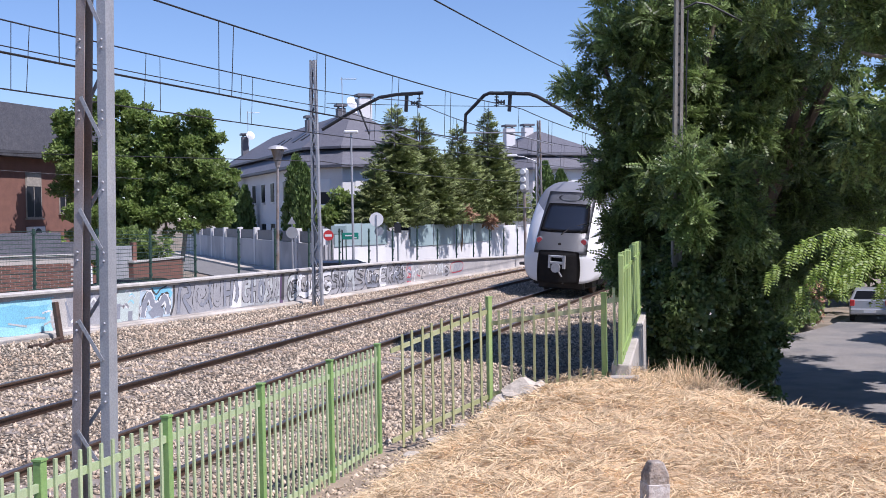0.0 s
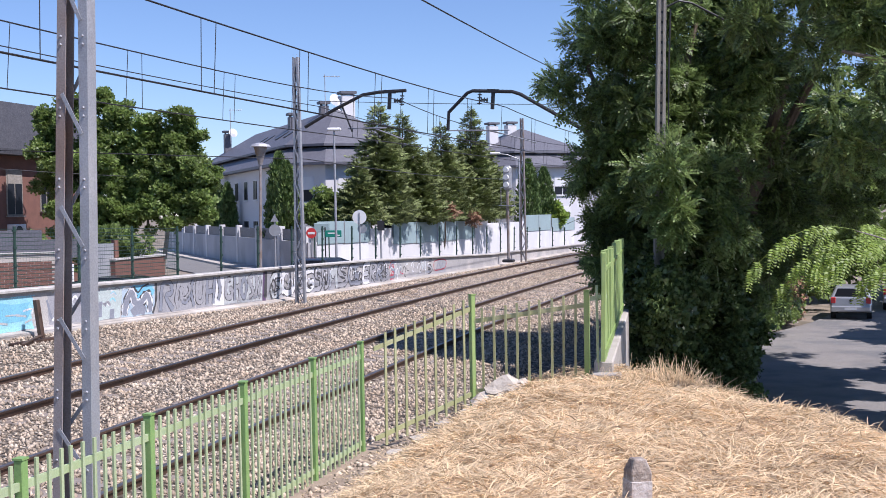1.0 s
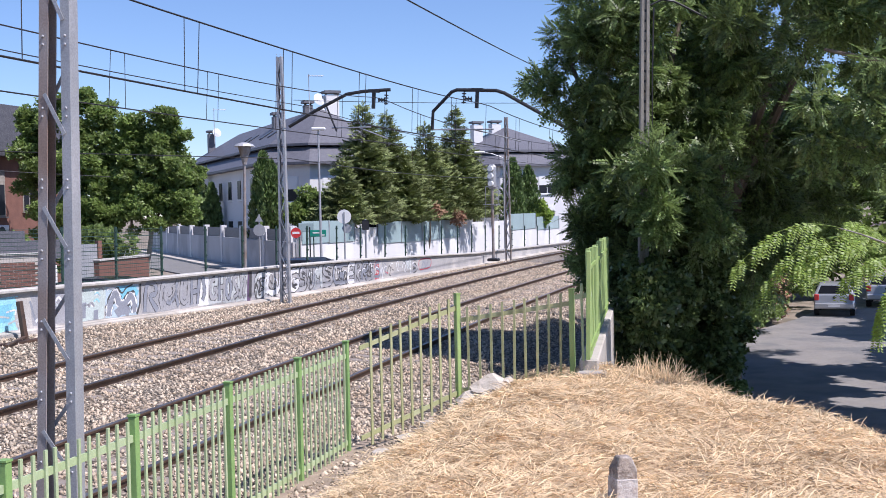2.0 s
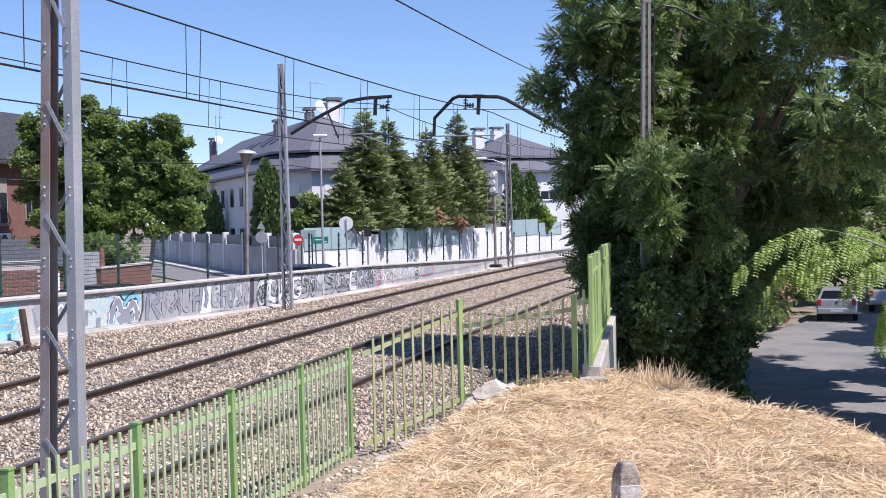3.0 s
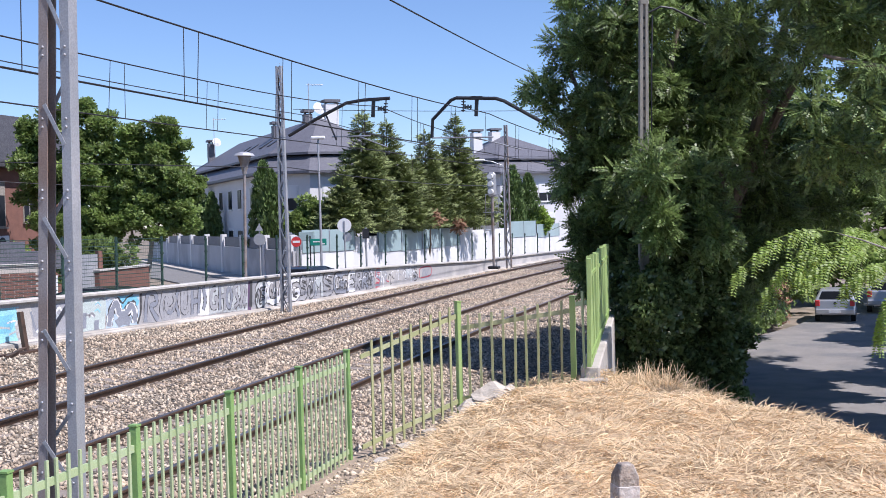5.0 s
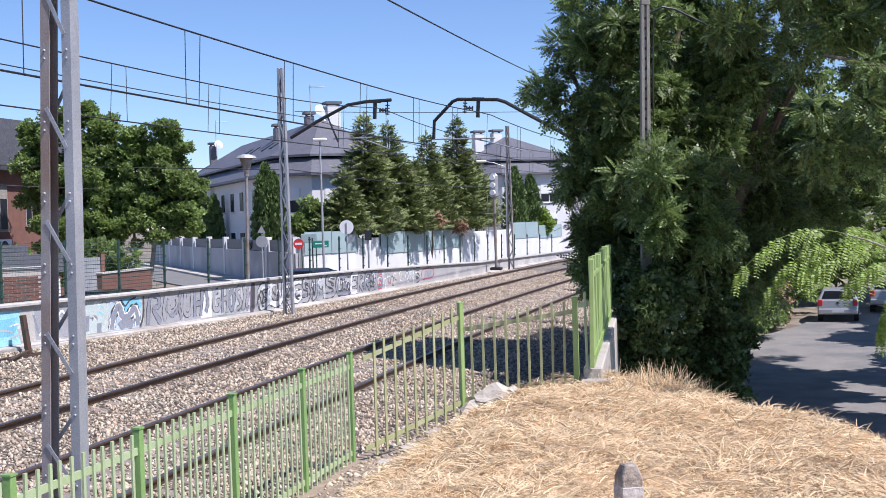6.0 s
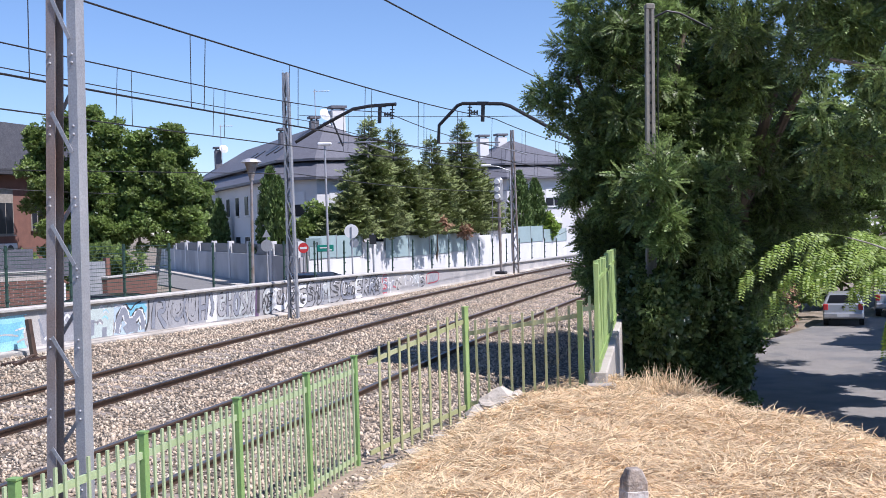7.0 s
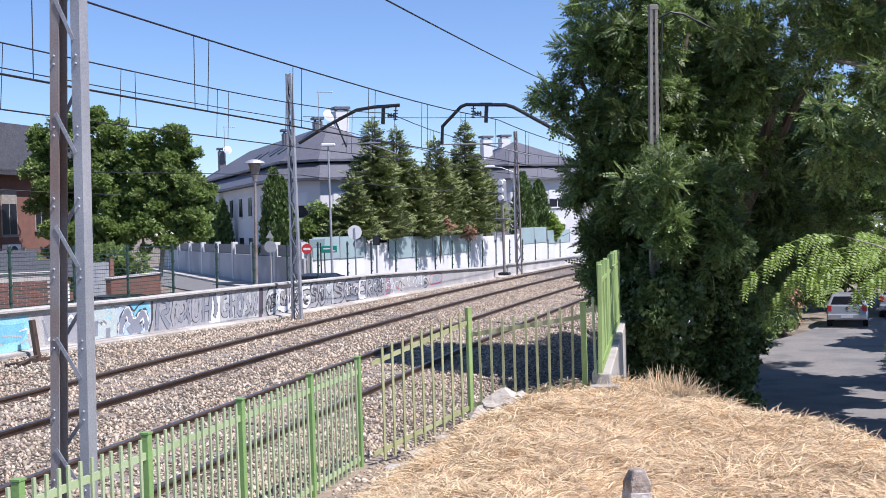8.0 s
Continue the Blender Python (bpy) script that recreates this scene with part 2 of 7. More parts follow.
def tube_bm(points, r, seg=6):
    """A tube of one radius along a polyline."""
    bm = bmesh.new()
    rings = []
    pts = [Vector(p) for p in points]
    for i, p in enumerate(pts):
        d = (pts[min(i + 1, len(pts) - 1)] - pts[max(i - 1, 0)]).normalized()
        side = d.cross(Vector((0, 0, 1)))
        side = side.normalized() if side.length > 1e-3 else Vector((1, 0, 0))
        up = side.cross(d)
        rr = r[i] if isinstance(r, (list, tuple)) else r
        rings.append([bm.verts.new(p + side * rr * math.cos(2 * math.pi * k / seg) + up * rr * math.sin(2 * math.pi * k / seg)) for k in range(seg)])
    for a, b in zip(rings, rings[1:]):
        for k in range(seg):
            bm.faces.new((a[k], a[(k + 1) % seg], b[(k + 1) % seg], b[k]))
    bm.faces.new(rings[0][::-1])
    bm.faces.new(rings[-1])
    return bm


def sweep_bm(points, profile, ups=None):
    """Sweep a closed (sideways, up) profile along points; side is to the right of travel."""
    bm = bmesh.new()
    rings = []
    pts = [Vector(p) for p in points]
    for i, p in enumerate(pts):
        d = (pts[min(i + 1, len(pts) - 1)] - pts[max(i - 1, 0)]).normalized()
        up = Vector(ups) if ups else Vector((0, 0, 1))
        side = d.cross(up).normalized()
        up = side.cross(d)
        rings.append([bm.verts.new(p + side * a + up * b) for a, b in profile])
    n = len(profile)
    for a, b in zip(rings, rings[1:]):
        for k in range(n):
            bm.faces.new((a[k], b[k], b[(k + 1) % n], a[(k + 1) % n]))
    bm.faces.new(rings[0])
    bm.faces.new(rings[-1][::-1])
    bmesh.ops.recalc_face_normals(bm, faces=bm.faces)
    return bm


# ------------------------------------------------------------------ the line's own frame: canted, rising, curving to the right
LINE = Matrix(((0.99794536, 0.00357809, 0.06397076, -0.24166236), (-0.00195663, 0.99967567, -0.02539165, 0.09592203),
               (-0.06404087, 0.02521431, 0.99762869, -0.76874191), (0, 0, 0, 1)))
UP = Vector((0.064, -0.0254, 0.9976))
CURVE, HEAD = 625.0, 0.3059


def line(s, l, h=0.0):
    """A point s metres along the line, l metres right of its far rail, h metres over the rails."""
    a, b = CURVE - (CURVE - l) * math.cos(s / CURVE), (CURVE - l) * math.sin(s / CURVE)
    return LINE @ Vector((-4.2977 + a * math.cos(HEAD) + b * math.sin(HEAD), 30 - a * math.sin(HEAD) + b * math.cos(HEAD), h))


def line_pose(s, l, h=0.0):
    """x to the right, y along the line, z square to the rails."""
    y = (line(s + 0.5, l) - line(s - 0.5, l)).normalized()
    x = y.cross(UP).normalized()
    z = x.cross(y)
    m = Matrix((x, y, z)).transposed().to_4x4()
    m.translation = line(s, l, h)
    return m


def stand(s, l, h=0.0):
    """Upright, turned with the line."""
    p = line(s, l, h)
    y = line(s + 0.5, l) - line(s - 0.5, l)
    return Matrix.Translation(p) @ Matrix.Rotation(math.atan2(-y.x, y.y), 4, "Z")


def lerp(x, xs, ys):
    return float(np.interp(x, xs, ys))


# ------------------------------------------------------------------ ground
WALL_S = [-40, -7.5, -0.8, 6, 16, 32, 48, 120]
WALL_BASE = [0.5, 0.07, -0.13, -0.34, -0.45, -0.6, -0.5, -0.5]
WALL_TOP = [1.7, 1.07, 0.91, 0.8, 0.6, 0.14, 0.02, 0.0]
GAUGE, TRACKS = 1.74, 3.761
STREET_Z, ROAD_Z = -0.22, -1.72


def smooth(t, a, b):
    t = np.clip((t - a) / (b - a), 0, 1)
    return t * t * (3 - 2 * t)


def along_across(x, y):
    """Metres along and across the line of places in the plan."""
    dx, dy = x + 0.2417 + 4.2977, y - 0.0959 - 30
    a = dx * np.cos(HEAD) - dy * np.sin(HEAD)
    b = dx * np.sin(HEAD) + dy * np.cos(HEAD)
    return np.arctan2(b, CURVE - a) * CURVE, CURVE - np.hypot(a - CURVE, b)


def mound_height(x, y):
    u = x + 0.77 - 0.29 * (y - 14.46)
    top = np.interp(y, [-30, 0, 4, 8, 12, 14, 15.5], [1.4, 1.4, 1.15, 0.83, 0.79, 0.8, 0.79])
    z = -0.05 + smooth(u, 0.0, 2.7) * (top + 0.05)
    edge = np.interp(y, [-30, 8, 11, 13, 14.6, 16], [4.8, 4.6, 4.3, 3.95, 3.1, 2.8])
    z = z - smooth(x, edge - 0.5, edge + 3.6) * (z + 1.75)
    lump = 0.05 * np.sin(x * 2.1 + 0.7 * y) * np.sin(y * 1.7 - 0.4 * x) + 0.03 * np.sin(5.1 * x + 1.3) * np.sin(4.3 * y)
    return z + lump * smooth(u, 0.3, 1.5)


def ground_height(x, y):
    s, l = along_across(x, y)
    plane = -0.7687 - 0.06404 * (x + 0.24) + 0.0252 * (y - 0.1)
    plane = np.clip(plane, -0.9, 1.2)
    z = plane - 0.55
    z = np.where(l < -3.1, STREET_Z - 0.06, z)
    far = plane - 0.4 - smooth(l, 8.5, 12.3) * (plane - 0.4 + 1.8)
    z = np.where(l > 8.0, np.minimum(far, plane - 0.3), z)
    near = mound_height(x, y) - 0.14
    w = 1 - smooth(y, 15.0, 17.5)
    z = np.where(l > 8.2, near * w + z * (1 - w), z)
    return z


def grid(name, xs, ys, height, material, label, category, keep=None):
    X, Y = np.meshgrid(xs, ys)
    V = np.stack([X.ravel(), Y.ravel(), height(X, Y).ravel()], 1)
    nx, ny = len(xs), len(ys)
    i = (np.arange(ny - 1)[:, None] * nx + np.arange(nx - 1)[None]).ravel()
    F = np.stack([i, i + 1, i + nx + 1, i + nx], 1)
    if keep is not None:
        c = V[F].mean(1)
        F = F[keep(c[:, 0], c[:, 1])]
    ob = raw(name, V, F, material, smooth=True)
    return tagged(ob, label, category, kind="structure")


def spread(fine_lo, fine_hi, step, lo, hi):
    a = [fine_lo]
    d = step
    while a[-1] > lo:
        d *= 1.5
        a.append(a[-1] - d)
    b = [fine_hi]
    d = step
    while b[-1] < hi:
        d *= 1.5
        b.append(b[-1] + d)
    return np.array(a[::-1] + list(np.arange(fine_lo + step, fine_hi, step)) + b)


grid("ground", spread(-40, 40, 0.8, -3000, 3000), spread(-12, 110, 0.8, -1500, 3500), ground_height, M["earth"],
     "bare brown earth and verge round the railway", "ground")

# street behind the boundary wall, and the side street that leaves it
def strip(name, outline, z, material, label, category, thick=0.12):
    bm = bmesh.new()
    top = [bm.verts.new((x, y, z)) for x, y in outline]
    f = bm.faces.new(top)
    ext = bmesh.ops.extrude_face_region(bm, geom=[f])
    for v in ext["geom"]:
        if isinstance(v, bmesh.types.BMVert):
            v.co.z -= thick
    bmesh.ops.recalc_face_normals(bm, faces=bm.faces)
    return tagged(link_bm(name, bm, material), label, category, kind="structure")


def plan(s, l):
    p = line(s, l)
    return (p.x, p.y)


strip("road", [plan(s, -3.15) for s in range(-60, 130, 10)] + [plan(s, -9.0) for s in range(120, -61, -10)], STREET_Z,
      M["street"], "grey asphalt street behind the graffiti wall", "street")
strip("road_side", [(-9.6, 56.0), (-6.6, 57.4), (-26.5, 112.0), (-33.5, 112.0)], STREET_Z + 0.012, M["street"],
      "grey asphalt side street between garden walls", "street")
# the road beyond the mound
strip("road_lower", [(4.6, 23.0), (7.4, 29.7), (10.2, 34.9), (12.4, 41.5), (15.5, 45.6), (30, 70), (44, 70), (36, 45), (14, 8), (9, 4), (6.0, 8.0)], ROAD_Z,
      M["asphalt"], "dark asphalt lane dappled with tree shade", "road")

# ------------------------------------------------------------------ ballast bed
def ballast():
    xs = [-2.95, -2.2, -1.5, -0.9, -0.5, 0.0, 0.45, 0.87, 1.3, 1.74, 2.3, 2.75, 3.2, 3.76, 4.2, 4.63, 5.1, 5.5, 6.0, 6.4, 7.0, 7.6, 8.1, 8.6, 9.4, 10.6]
    ss = np.concatenate([np.arange(-44, 36, 0.5), np.arange(36, 220, 3)])
    V = []
    for s in ss:
        base = lerp(s, WALL_S, WALL_BASE)
        near = lerp(s, [-60, -13, -11, 0], [0.3, 0.28, -0.05, -0.3])
        for l in xs:
            h = lerp(l, [-2.95, -1.5, -0.8, 0, 0.87, 1.74, 2.75, 3.76, 4.63, 5.5, 6.2, 7.2, 8.1, 10.6],
                     [base, base * 0.8 - 0.06, -0.1, -0.12, -0.14, -0.12, -0.17, -0.12, -0.14, -0.12, -0.14, 0.02 + near * 0.3, near, near - 0.05])
            h += 0.025 * noise.noise(Vector((s * 1.3, l * 1.3, 0))) + 0.012 * noise.noise(Vector((s * 4, l * 4, 3)))
            V.append(line(float(s), l, h))
    nx = len(xs)
    i = (np.arange(len(ss) - 1)[:, None] * nx + np.arange(nx - 1)[None]).ravel()
    F = np.stack([i, i + 1, i + nx + 1, i + nx], 1)
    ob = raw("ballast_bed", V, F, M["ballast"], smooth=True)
    tagged(ob, "crushed tan and grey stone ballast under the tracks", "ballast", kind="structure")
    # loose stones on the near part of the bed
    rng = np.random.default_rng(4)
    n = 78000
    s = -21 + 52 * rng.random(n) ** 1.3
    l = rng.uniform(-2.6, 8.0, n)
    keep = np.ones(n, bool)
    for r in (0, 1.74, 3.761, 5.501):
        keep &= np.abs(l - r) > 0.12
    s, l = s[keep], l[keep]
    n = len(s)
    Va = np.array(V).reshape(len(ss), nx, 3)
    ix = np.clip(np.searchsorted(ss, s) - 1, 0, len(ss) - 2)
    jx = np.clip(np.searchsorted(xs, l) - 1, 0, nx - 2)
    a = ((s - ss[ix]) / (ss[ix + 1] - ss[ix]))[:, None]
    xa = np.array(xs)
    b = ((l - xa[jx]) / (xa[jx + 1] - xa[jx]))[:, None]
    P = (Va[ix, jx] * (1 - a) + Va[ix + 1, jx] * a) * (1 - b) + (Va[ix, jx + 1] * (1 - a) + Va[ix + 1, jx + 1] * a) * b
    base = np.array([(1, 0, 0), (-1, 0, 0), (0, 1, 0), (0, -1, 0), (0, 0, 1), (0, 0, -1)], float)
    tri = np.array([(0, 2, 4), (2, 1, 4), (1, 3, 4), (3, 0, 4), (2, 0, 5), (1, 2, 5), (3, 1, 5), (0, 3, 5)])
    pts = base[None] * (0.016 + 0.034 * rng.random((n, 1, 1)) ** 1.6) * rng.uniform(0.55, 1.3, (n, 6, 1)) + rng.normal(0, 0.007, (n, 6, 3))
    an = rng.uniform(0, 6.28, n)
    c, sn = np.cos(an), np.sin(an)
    tl = rng.normal(0, 0.5, n)
    R = np.stack([np.stack([c, -sn, 0 * c], 1), np.stack([sn, c, 0 * c], 1), np.stack([tl, 0 * c, 1 + 0 * c], 1)], 1)
    pts = np.einsum("nij,nkj->nki", R, pts) + P[:, None]
    pts[:, :, 2] += 0.008
    F = (tri[None] + 6 * np.arange(n)[:, None, None]).reshape(-1, 3)
    tagged(raw("ballast_stones", pts.reshape(-1, 3), F, M["stone"]), "loose angular grey and tan ballast stones", "stones", kind="stuff")


ballast()

# ------------------------------------------------------------------ rails and sleepers
FOOT = [(-0.07, -0.16), (0.07, -0.16), (0.07, -0.148), (0.012, -0.13), (0.01, -0.05), (0.036, -0.04), (0.036, -0.012), (-0.036, -0.012),
        (-0.036, -0.04), (-0.01, -0.05), (-0.012, -0.13), (-0.07, -0.148)]
HEADP = [(-0.036, -0.012), (0.036, -0.012), (0.036, -0.004), (0.028, 0.0), (-0.028, 0.0), (-0.036, -0.004)]
STEPS = [float(s) for s in np.concatenate([np.arange(-44, 60, 2), np.arange(60, 221, 8)])]
sleeper_mesh = None
for l0, which in ((0.0, "far"), (TRACKS, "near")):
    track = thing("track", Matrix.Identity(4), "rusty steel rails on concrete sleepers in ballast", "railway track", "railway tracks")
    for l in (l0, l0 + GAUGE):
        pts = [line(s, l) for s in STEPS]
        r = part("rail", sweep_bm(pts, FOOT, UP), M["rail"], track, "rust-brown steel rail")
        part("rail_head", sweep_bm(pts, HEADP, UP), M["rail_head"], r, "polished running surface")
    if sleeper_mesh is None:
        bm = bmesh.new()
        add_box(bm, -1.3, 1.3, -0.13, 0.13, -0.36, -0.125, bev=0.015)
        for x in (-0.87, 0.87):
            for o in (-0.11, 0.11):
                add_box(bm, x + o - 0.035, x + o + 0.035, -0.05, 0.05, -0.13, -0.1)
        ob = part("sleeper", bm, M["sleeper"], track)
        sleeper_mesh = ob.data
        bpy.data.objects.remove(ob)
    for k in range(110):
        ob = new("sleeper", sleeper_mesh)
        ob.parent = track
        ob.matrix_basis = line_pose(-24 + 0.62 * k, l0 + 0.87)

# ------------------------------------------------------------------ boundary wall with painted letters
def wall_run():
    s_list = [-30, -20, -12, -7.5, -4, -0.8, 2.5, 4.6, 6, 11, 16, 24, 32, 40, 48, 70, 110]
    wall = thing("wall_graffiti", Matrix.Identity(4), "low grey rendered wall covered with graffiti beside the track", "wall", kind="structure")
    bm = bmesh.new()
    L0, L1 = -2.8, -3.02
    rings = []
    for s in s_list:
        b, t = lerp(s, WALL_S, WALL_BASE), lerp(s, WALL_S, WALL_TOP)
        rings.append([bm.verts.new(line(s, l, h)) for l, h in ((L0, b - 0.5), (L0, t - 0.07), (L1, t - 0.07), (L1, b - 0.8))])
    for a, c in zip(rings, rings[1:]):
        for k in range(4):
            bm.faces.new((a[k], a[(k + 1) % 4], c[(k + 1) % 4], c[k]))
    bmesh.ops.recalc_face_normals(bm, faces=bm.faces)
    part("wall_body", bm, M["wall_paint"], wall)
    part("coping", sweep_bm([line(s, -2.91, lerp(s, WALL_S, WALL_TOP) - 0.068) for s in s_list],
                            [(-0.2, 0), (0.2, 0), (0.2, 0.05), (0.16, 0.07), (-0.16, 0.07), (-0.2, 0.05)]), M["wall_cap"], wall, "pale concrete coping")
    part("footing", sweep_bm([line(s, -2.72, lerp(s, WALL_S, WALL_BASE) - 0.1) for s in s_list],
                             [(-0.08, -0.2), (0.2, -0.2), (0.2, 0.13), (0.16, 0.17), (-0.08, 0.19)]), M["concrete"], wall, "bare concrete footing")
    return wall


graffiti_wall = wall_run()


# ------------------------------------------------------------------ green picket fence
def fence_panel(a, b, za, zb, height, posts=(True, True), pitch=0.135, rail_off=(0.12, 0.16), group="green fence panels", paint="fence"):
    """A panel of pickets between two posts; a and b are plan points, za and zb their feet."""
    a, b = Vector((*a, za)), Vector((*b, zb))
    d = b - a
    n_len = math.hypot(d.x, d.y)
    ang = math.atan2(d.y, d.x)
    f = thing("fence_panel", Matrix.Translation(a) @ Matrix.Rotation(ang, 4, "Z"), "pale green painted steel picket fence panel on the verge", "fence", group)
    slope = d.z / n_len
    sh = Matrix(((1, 0, 0, 0), (0, 1, 0, 0), (slope, 0, 1, 0), (0, 0, 0, 1)))
    for on, x in zip(posts, (0, n_len)):
        if on:
            bm = box_bm(x - 0.035, x + 0.035, -0.035, 0.035, slope * x - 0.25, slope * x + height + 0.02, 0.006)
            add_box(bm, x - 0.04, x + 0.04, -0.04, 0.04, slope * x + height + 0.02, slope * x + height + 0.035)
            part("post", bm, M["fence_tall" if paint == "fence_old" else "fence_post"], f)
    for z in (rail_off[0], height - rail_off[1]):
        bm = box_bm(0, n_len, -0.012, 0.012, z - 0.03, z + 0.03, 0, sh)
        part("rail", bm, M[paint], f)
    n = max(2, int(n_len / pitch))
    me = None
    for k in range(1, n):
        x = n_len * k / n
        if me is None:
            bm = box_bm(-0.016, 0.016, -0.03, -0.013, -0.02, height)
            ob = part("picket", bm, M[paint], f)
            me = ob.data
        else:
            ob = new("picket", me)
            ob.parent = f
        ob.matrix_basis = pose(x, 0, slope * x + random.uniform(-0.008, 0.008), 0, random.uniform(-0.7, 0.7), 0)
    return f


FENCE_S = [-28.1, -26.35, -24.6, -22.8, -21.04, -19.29, -17.45, -15.6, -13.96]
pts = [plan(s, 7.99) for s in FENCE_S]
for i in range(len(pts) - 1):
    fence_panel(pts[i], pts[i + 1], -0.06, -0.06, 1.39, (True, i == len(pts) - 2))
fence_panel((-0.70, 14.52), (0.60, 15.42), -0.02, 0.40, 1.44, (False, True), 0.145, paint="fence_old")
fence_panel((0.60, 15.42), (2.10, 14.97), 0.42, 0.66, 1.24, (False, True), 0.15, paint="fence_old")
fence_panel((2.14, 14.94), (2.34, 14.82), 0.68, 0.72, 1.3, (False, False), 0.1)


def tall_fence():
    f = thing("railing_run", Matrix.Identity(4), "pale green steel fence of close upright slats on a concrete plinth", "fence")
    p0, p1 = Vector((2.28, 14.78, 0)), Vector((3.85, 22.4, 0))
    d = (p1 - p0).normalized()
    side = Vector((d.y, -d.x, 0))
    n = 26
    me = None
    for k in range(n):
        p = p0 + (p1 - p0) * (k / (n - 1))
        m = Matrix.Translation((p.x, p.y, 1.0)) @ Matrix.Rotation(math.atan2(d.y, d.x), 4, "Z")
        if me is None:
            bm = box_bm(-0.05, 0.05, -0.03, 0.03, 0.0, 1.42, 0.006)
            ob = part("slat", bm, M["fence_tall"], f)
            me = ob.data
        else:
            ob = new("slat", me)
            ob.parent = f
        ob.matrix_basis = m @ pose(0, 0, random.uniform(-0.02, 0.02), random.uniform(-1.2, 1.2), 0, 0)
    for z in (1.15, 2.2):
        bm = bmesh.new()
        m = Matrix.Translation((p0.x, p0.y, 0)) @ Matrix.Rotation(math.atan2(d.y, d.x), 4, "Z")
        add_box(bm, 0, (p1 - p0).length, -0.045, -0.015, z - 0.025, z + 0.025, m)
        part("rail", bm, M["fence_tall"], f)
    w = tagged(link_bm("wall_plinth", box_bm(0.06, (p1 - p0).length + 0.1, -0.13, 0.12, -1.2, 1.0, 0.02,
               Matrix.Translation((p0.x, p0.y, 0)) @ Matrix.Rotation(math.atan2(d.y, d.x), 4, "Z")), M["concrete"]),
               "weathered concrete plinth wall carrying the slat fence", "wall", kind="structure")

    part("end_block", box_bm(-0.14, 0.058, -0.24, 0.14, 0.3, 0.86, 0.015, Matrix.Translation((p0.x, p0.y, 0)) @ Matrix.Rotation(math.atan2(d.y, d.x), 4, "Z")), M["concrete"], w)


tall_fence()


# ------------------------------------------------------------------ lattice masts
def lattice_mast(m, height, wide0, wide1, web, depth, steps, label, mat_a, mat_b, nodes=(), mat_c=None):
    f = thing("catenary_mast", m, label, "railway mast", "catenary masts")
    legs = []
    for sx in (-1, 1):
        bm = bmesh.new()
        a, b = (sx * wide0 / 2, 0, -0.4), (sx * wide1 / 2, 0, height)
        # leg: one bent channel, its web outwards, its flanges towards the other leg
        t, hd = 0.012, depth / 2
        prof = [(0, -hd), (-sx * web, -hd), (-sx * web, -hd + t), (-sx * t, -hd + t), (-sx * t, hd - t), (-sx * web, hd - t), (-sx * web, hd), (0, hd)]
        lo = [bm.verts.new(Vector(a) + Vector((x, y, 0))) for x, y in prof]
        hi = [bm.verts.new(Vector(b) + Vector((x, y, 0))) for x, y in prof]
        for k in range(8):
            bm.faces.new((lo[k], lo[(k + 1) % 8], hi[(k + 1) % 8], hi[k]))
        bm.faces.new(hi)
        bm.faces.new(lo[::-1])
        bmesh.ops.recalc_face_normals(bm, faces=bm.faces)
        legs.append(part("leg", bm, mat_c if mat_c and sx < 0 else mat_a, f))
    # zigzag lacing on both faces
    bars = [(height * k / steps + 0.06, height * (k + 1) / steps - 0.06, 1 if k % 2 else -1) for k in range(steps)]
    for face in (-1, 1):
        for z0, z1, sgn in ([(z, z + face * 0.34, 1) for z in nodes] or bars):
            wa, wb = wide0 + (wide1 - wide0) * z0 / height, wide0 + (wide1 - wide0) * z1 / height
            bm = bmesh.new()
            y = face * (depth / 2 + 0.004)
            p, q = Vector((-sgn * (wa / 2 - 0.06), y, z0)), Vector((sgn * (wb / 2 - 0.06), y, z1))
            dd = (q - p).normalized()
            nrm = Vector((0, 1, 0)).cross(dd) * 0.017
            dep = Vector((0, face * 0.006, 0))
            vs = [bm.verts.new(v) for v in (p - nrm, p + nrm, q + nrm, q - nrm, p - nrm + dep, p + nrm + dep, q + nrm + dep, q - nrm + dep)]
            for idx in ((0, 1, 2, 3), (7, 6, 5, 4), (0, 4, 5, 1), (1, 5, 6, 2), (2, 6, 7, 3), (3, 7, 4, 0)):
                bm.faces.new([vs[i] for i in idx])
            bmesh.ops.recalc_face_normals(bm, faces=bm.faces)
            part("lacing_bar", bm, mat_b, f)
    for sx in (-1, 1):
        bm = bmesh.new()
        for k in range(steps + 1):
            for dz in (0.0, 0.07):
                z = height * k / steps + dz
                x = sx * (wide0 + (wide1 - wide0) * z / height) / 2 - sx * web * 0.5
                bmesh.ops.create_icosphere(bm, subdivisions=1, radius=0.013, matrix=Matrix.Translation((x, -depth / 2 - 0.004, z)))
        tagged(part("rivets", bm, mat_a, f), kind="stuff")
    return f


mast_near = lattice_mast(stand(-19.2, 7.2, 0.0) @ pose(0, 0, 0, 0, 1.7, 0), 9.0, 0.415, 0.19, 0.085, 0.13, 15, "grey galvanised steel lattice mast with riveted bars beside the fence", M["galva"], M["galva"], [0.59 + 0.95 * k for k in range(9)], M["galva_rust"])
mast_far = lattice_mast(stand(6.7, -1.85, -0.4), 8.05, 0.36, 0.2, 0.07, 0.14, 14, "weathered steel lattice mast before the graffiti wall", M["galva"], M["galva"])
lattice_mast(stand(6.8, 8.7, -0.3), 8.0, 0.36, 0.2, 0.07, 0.14, 14, "weathered steel lattice mast among the trees", M["galva_old"], M["galva"])
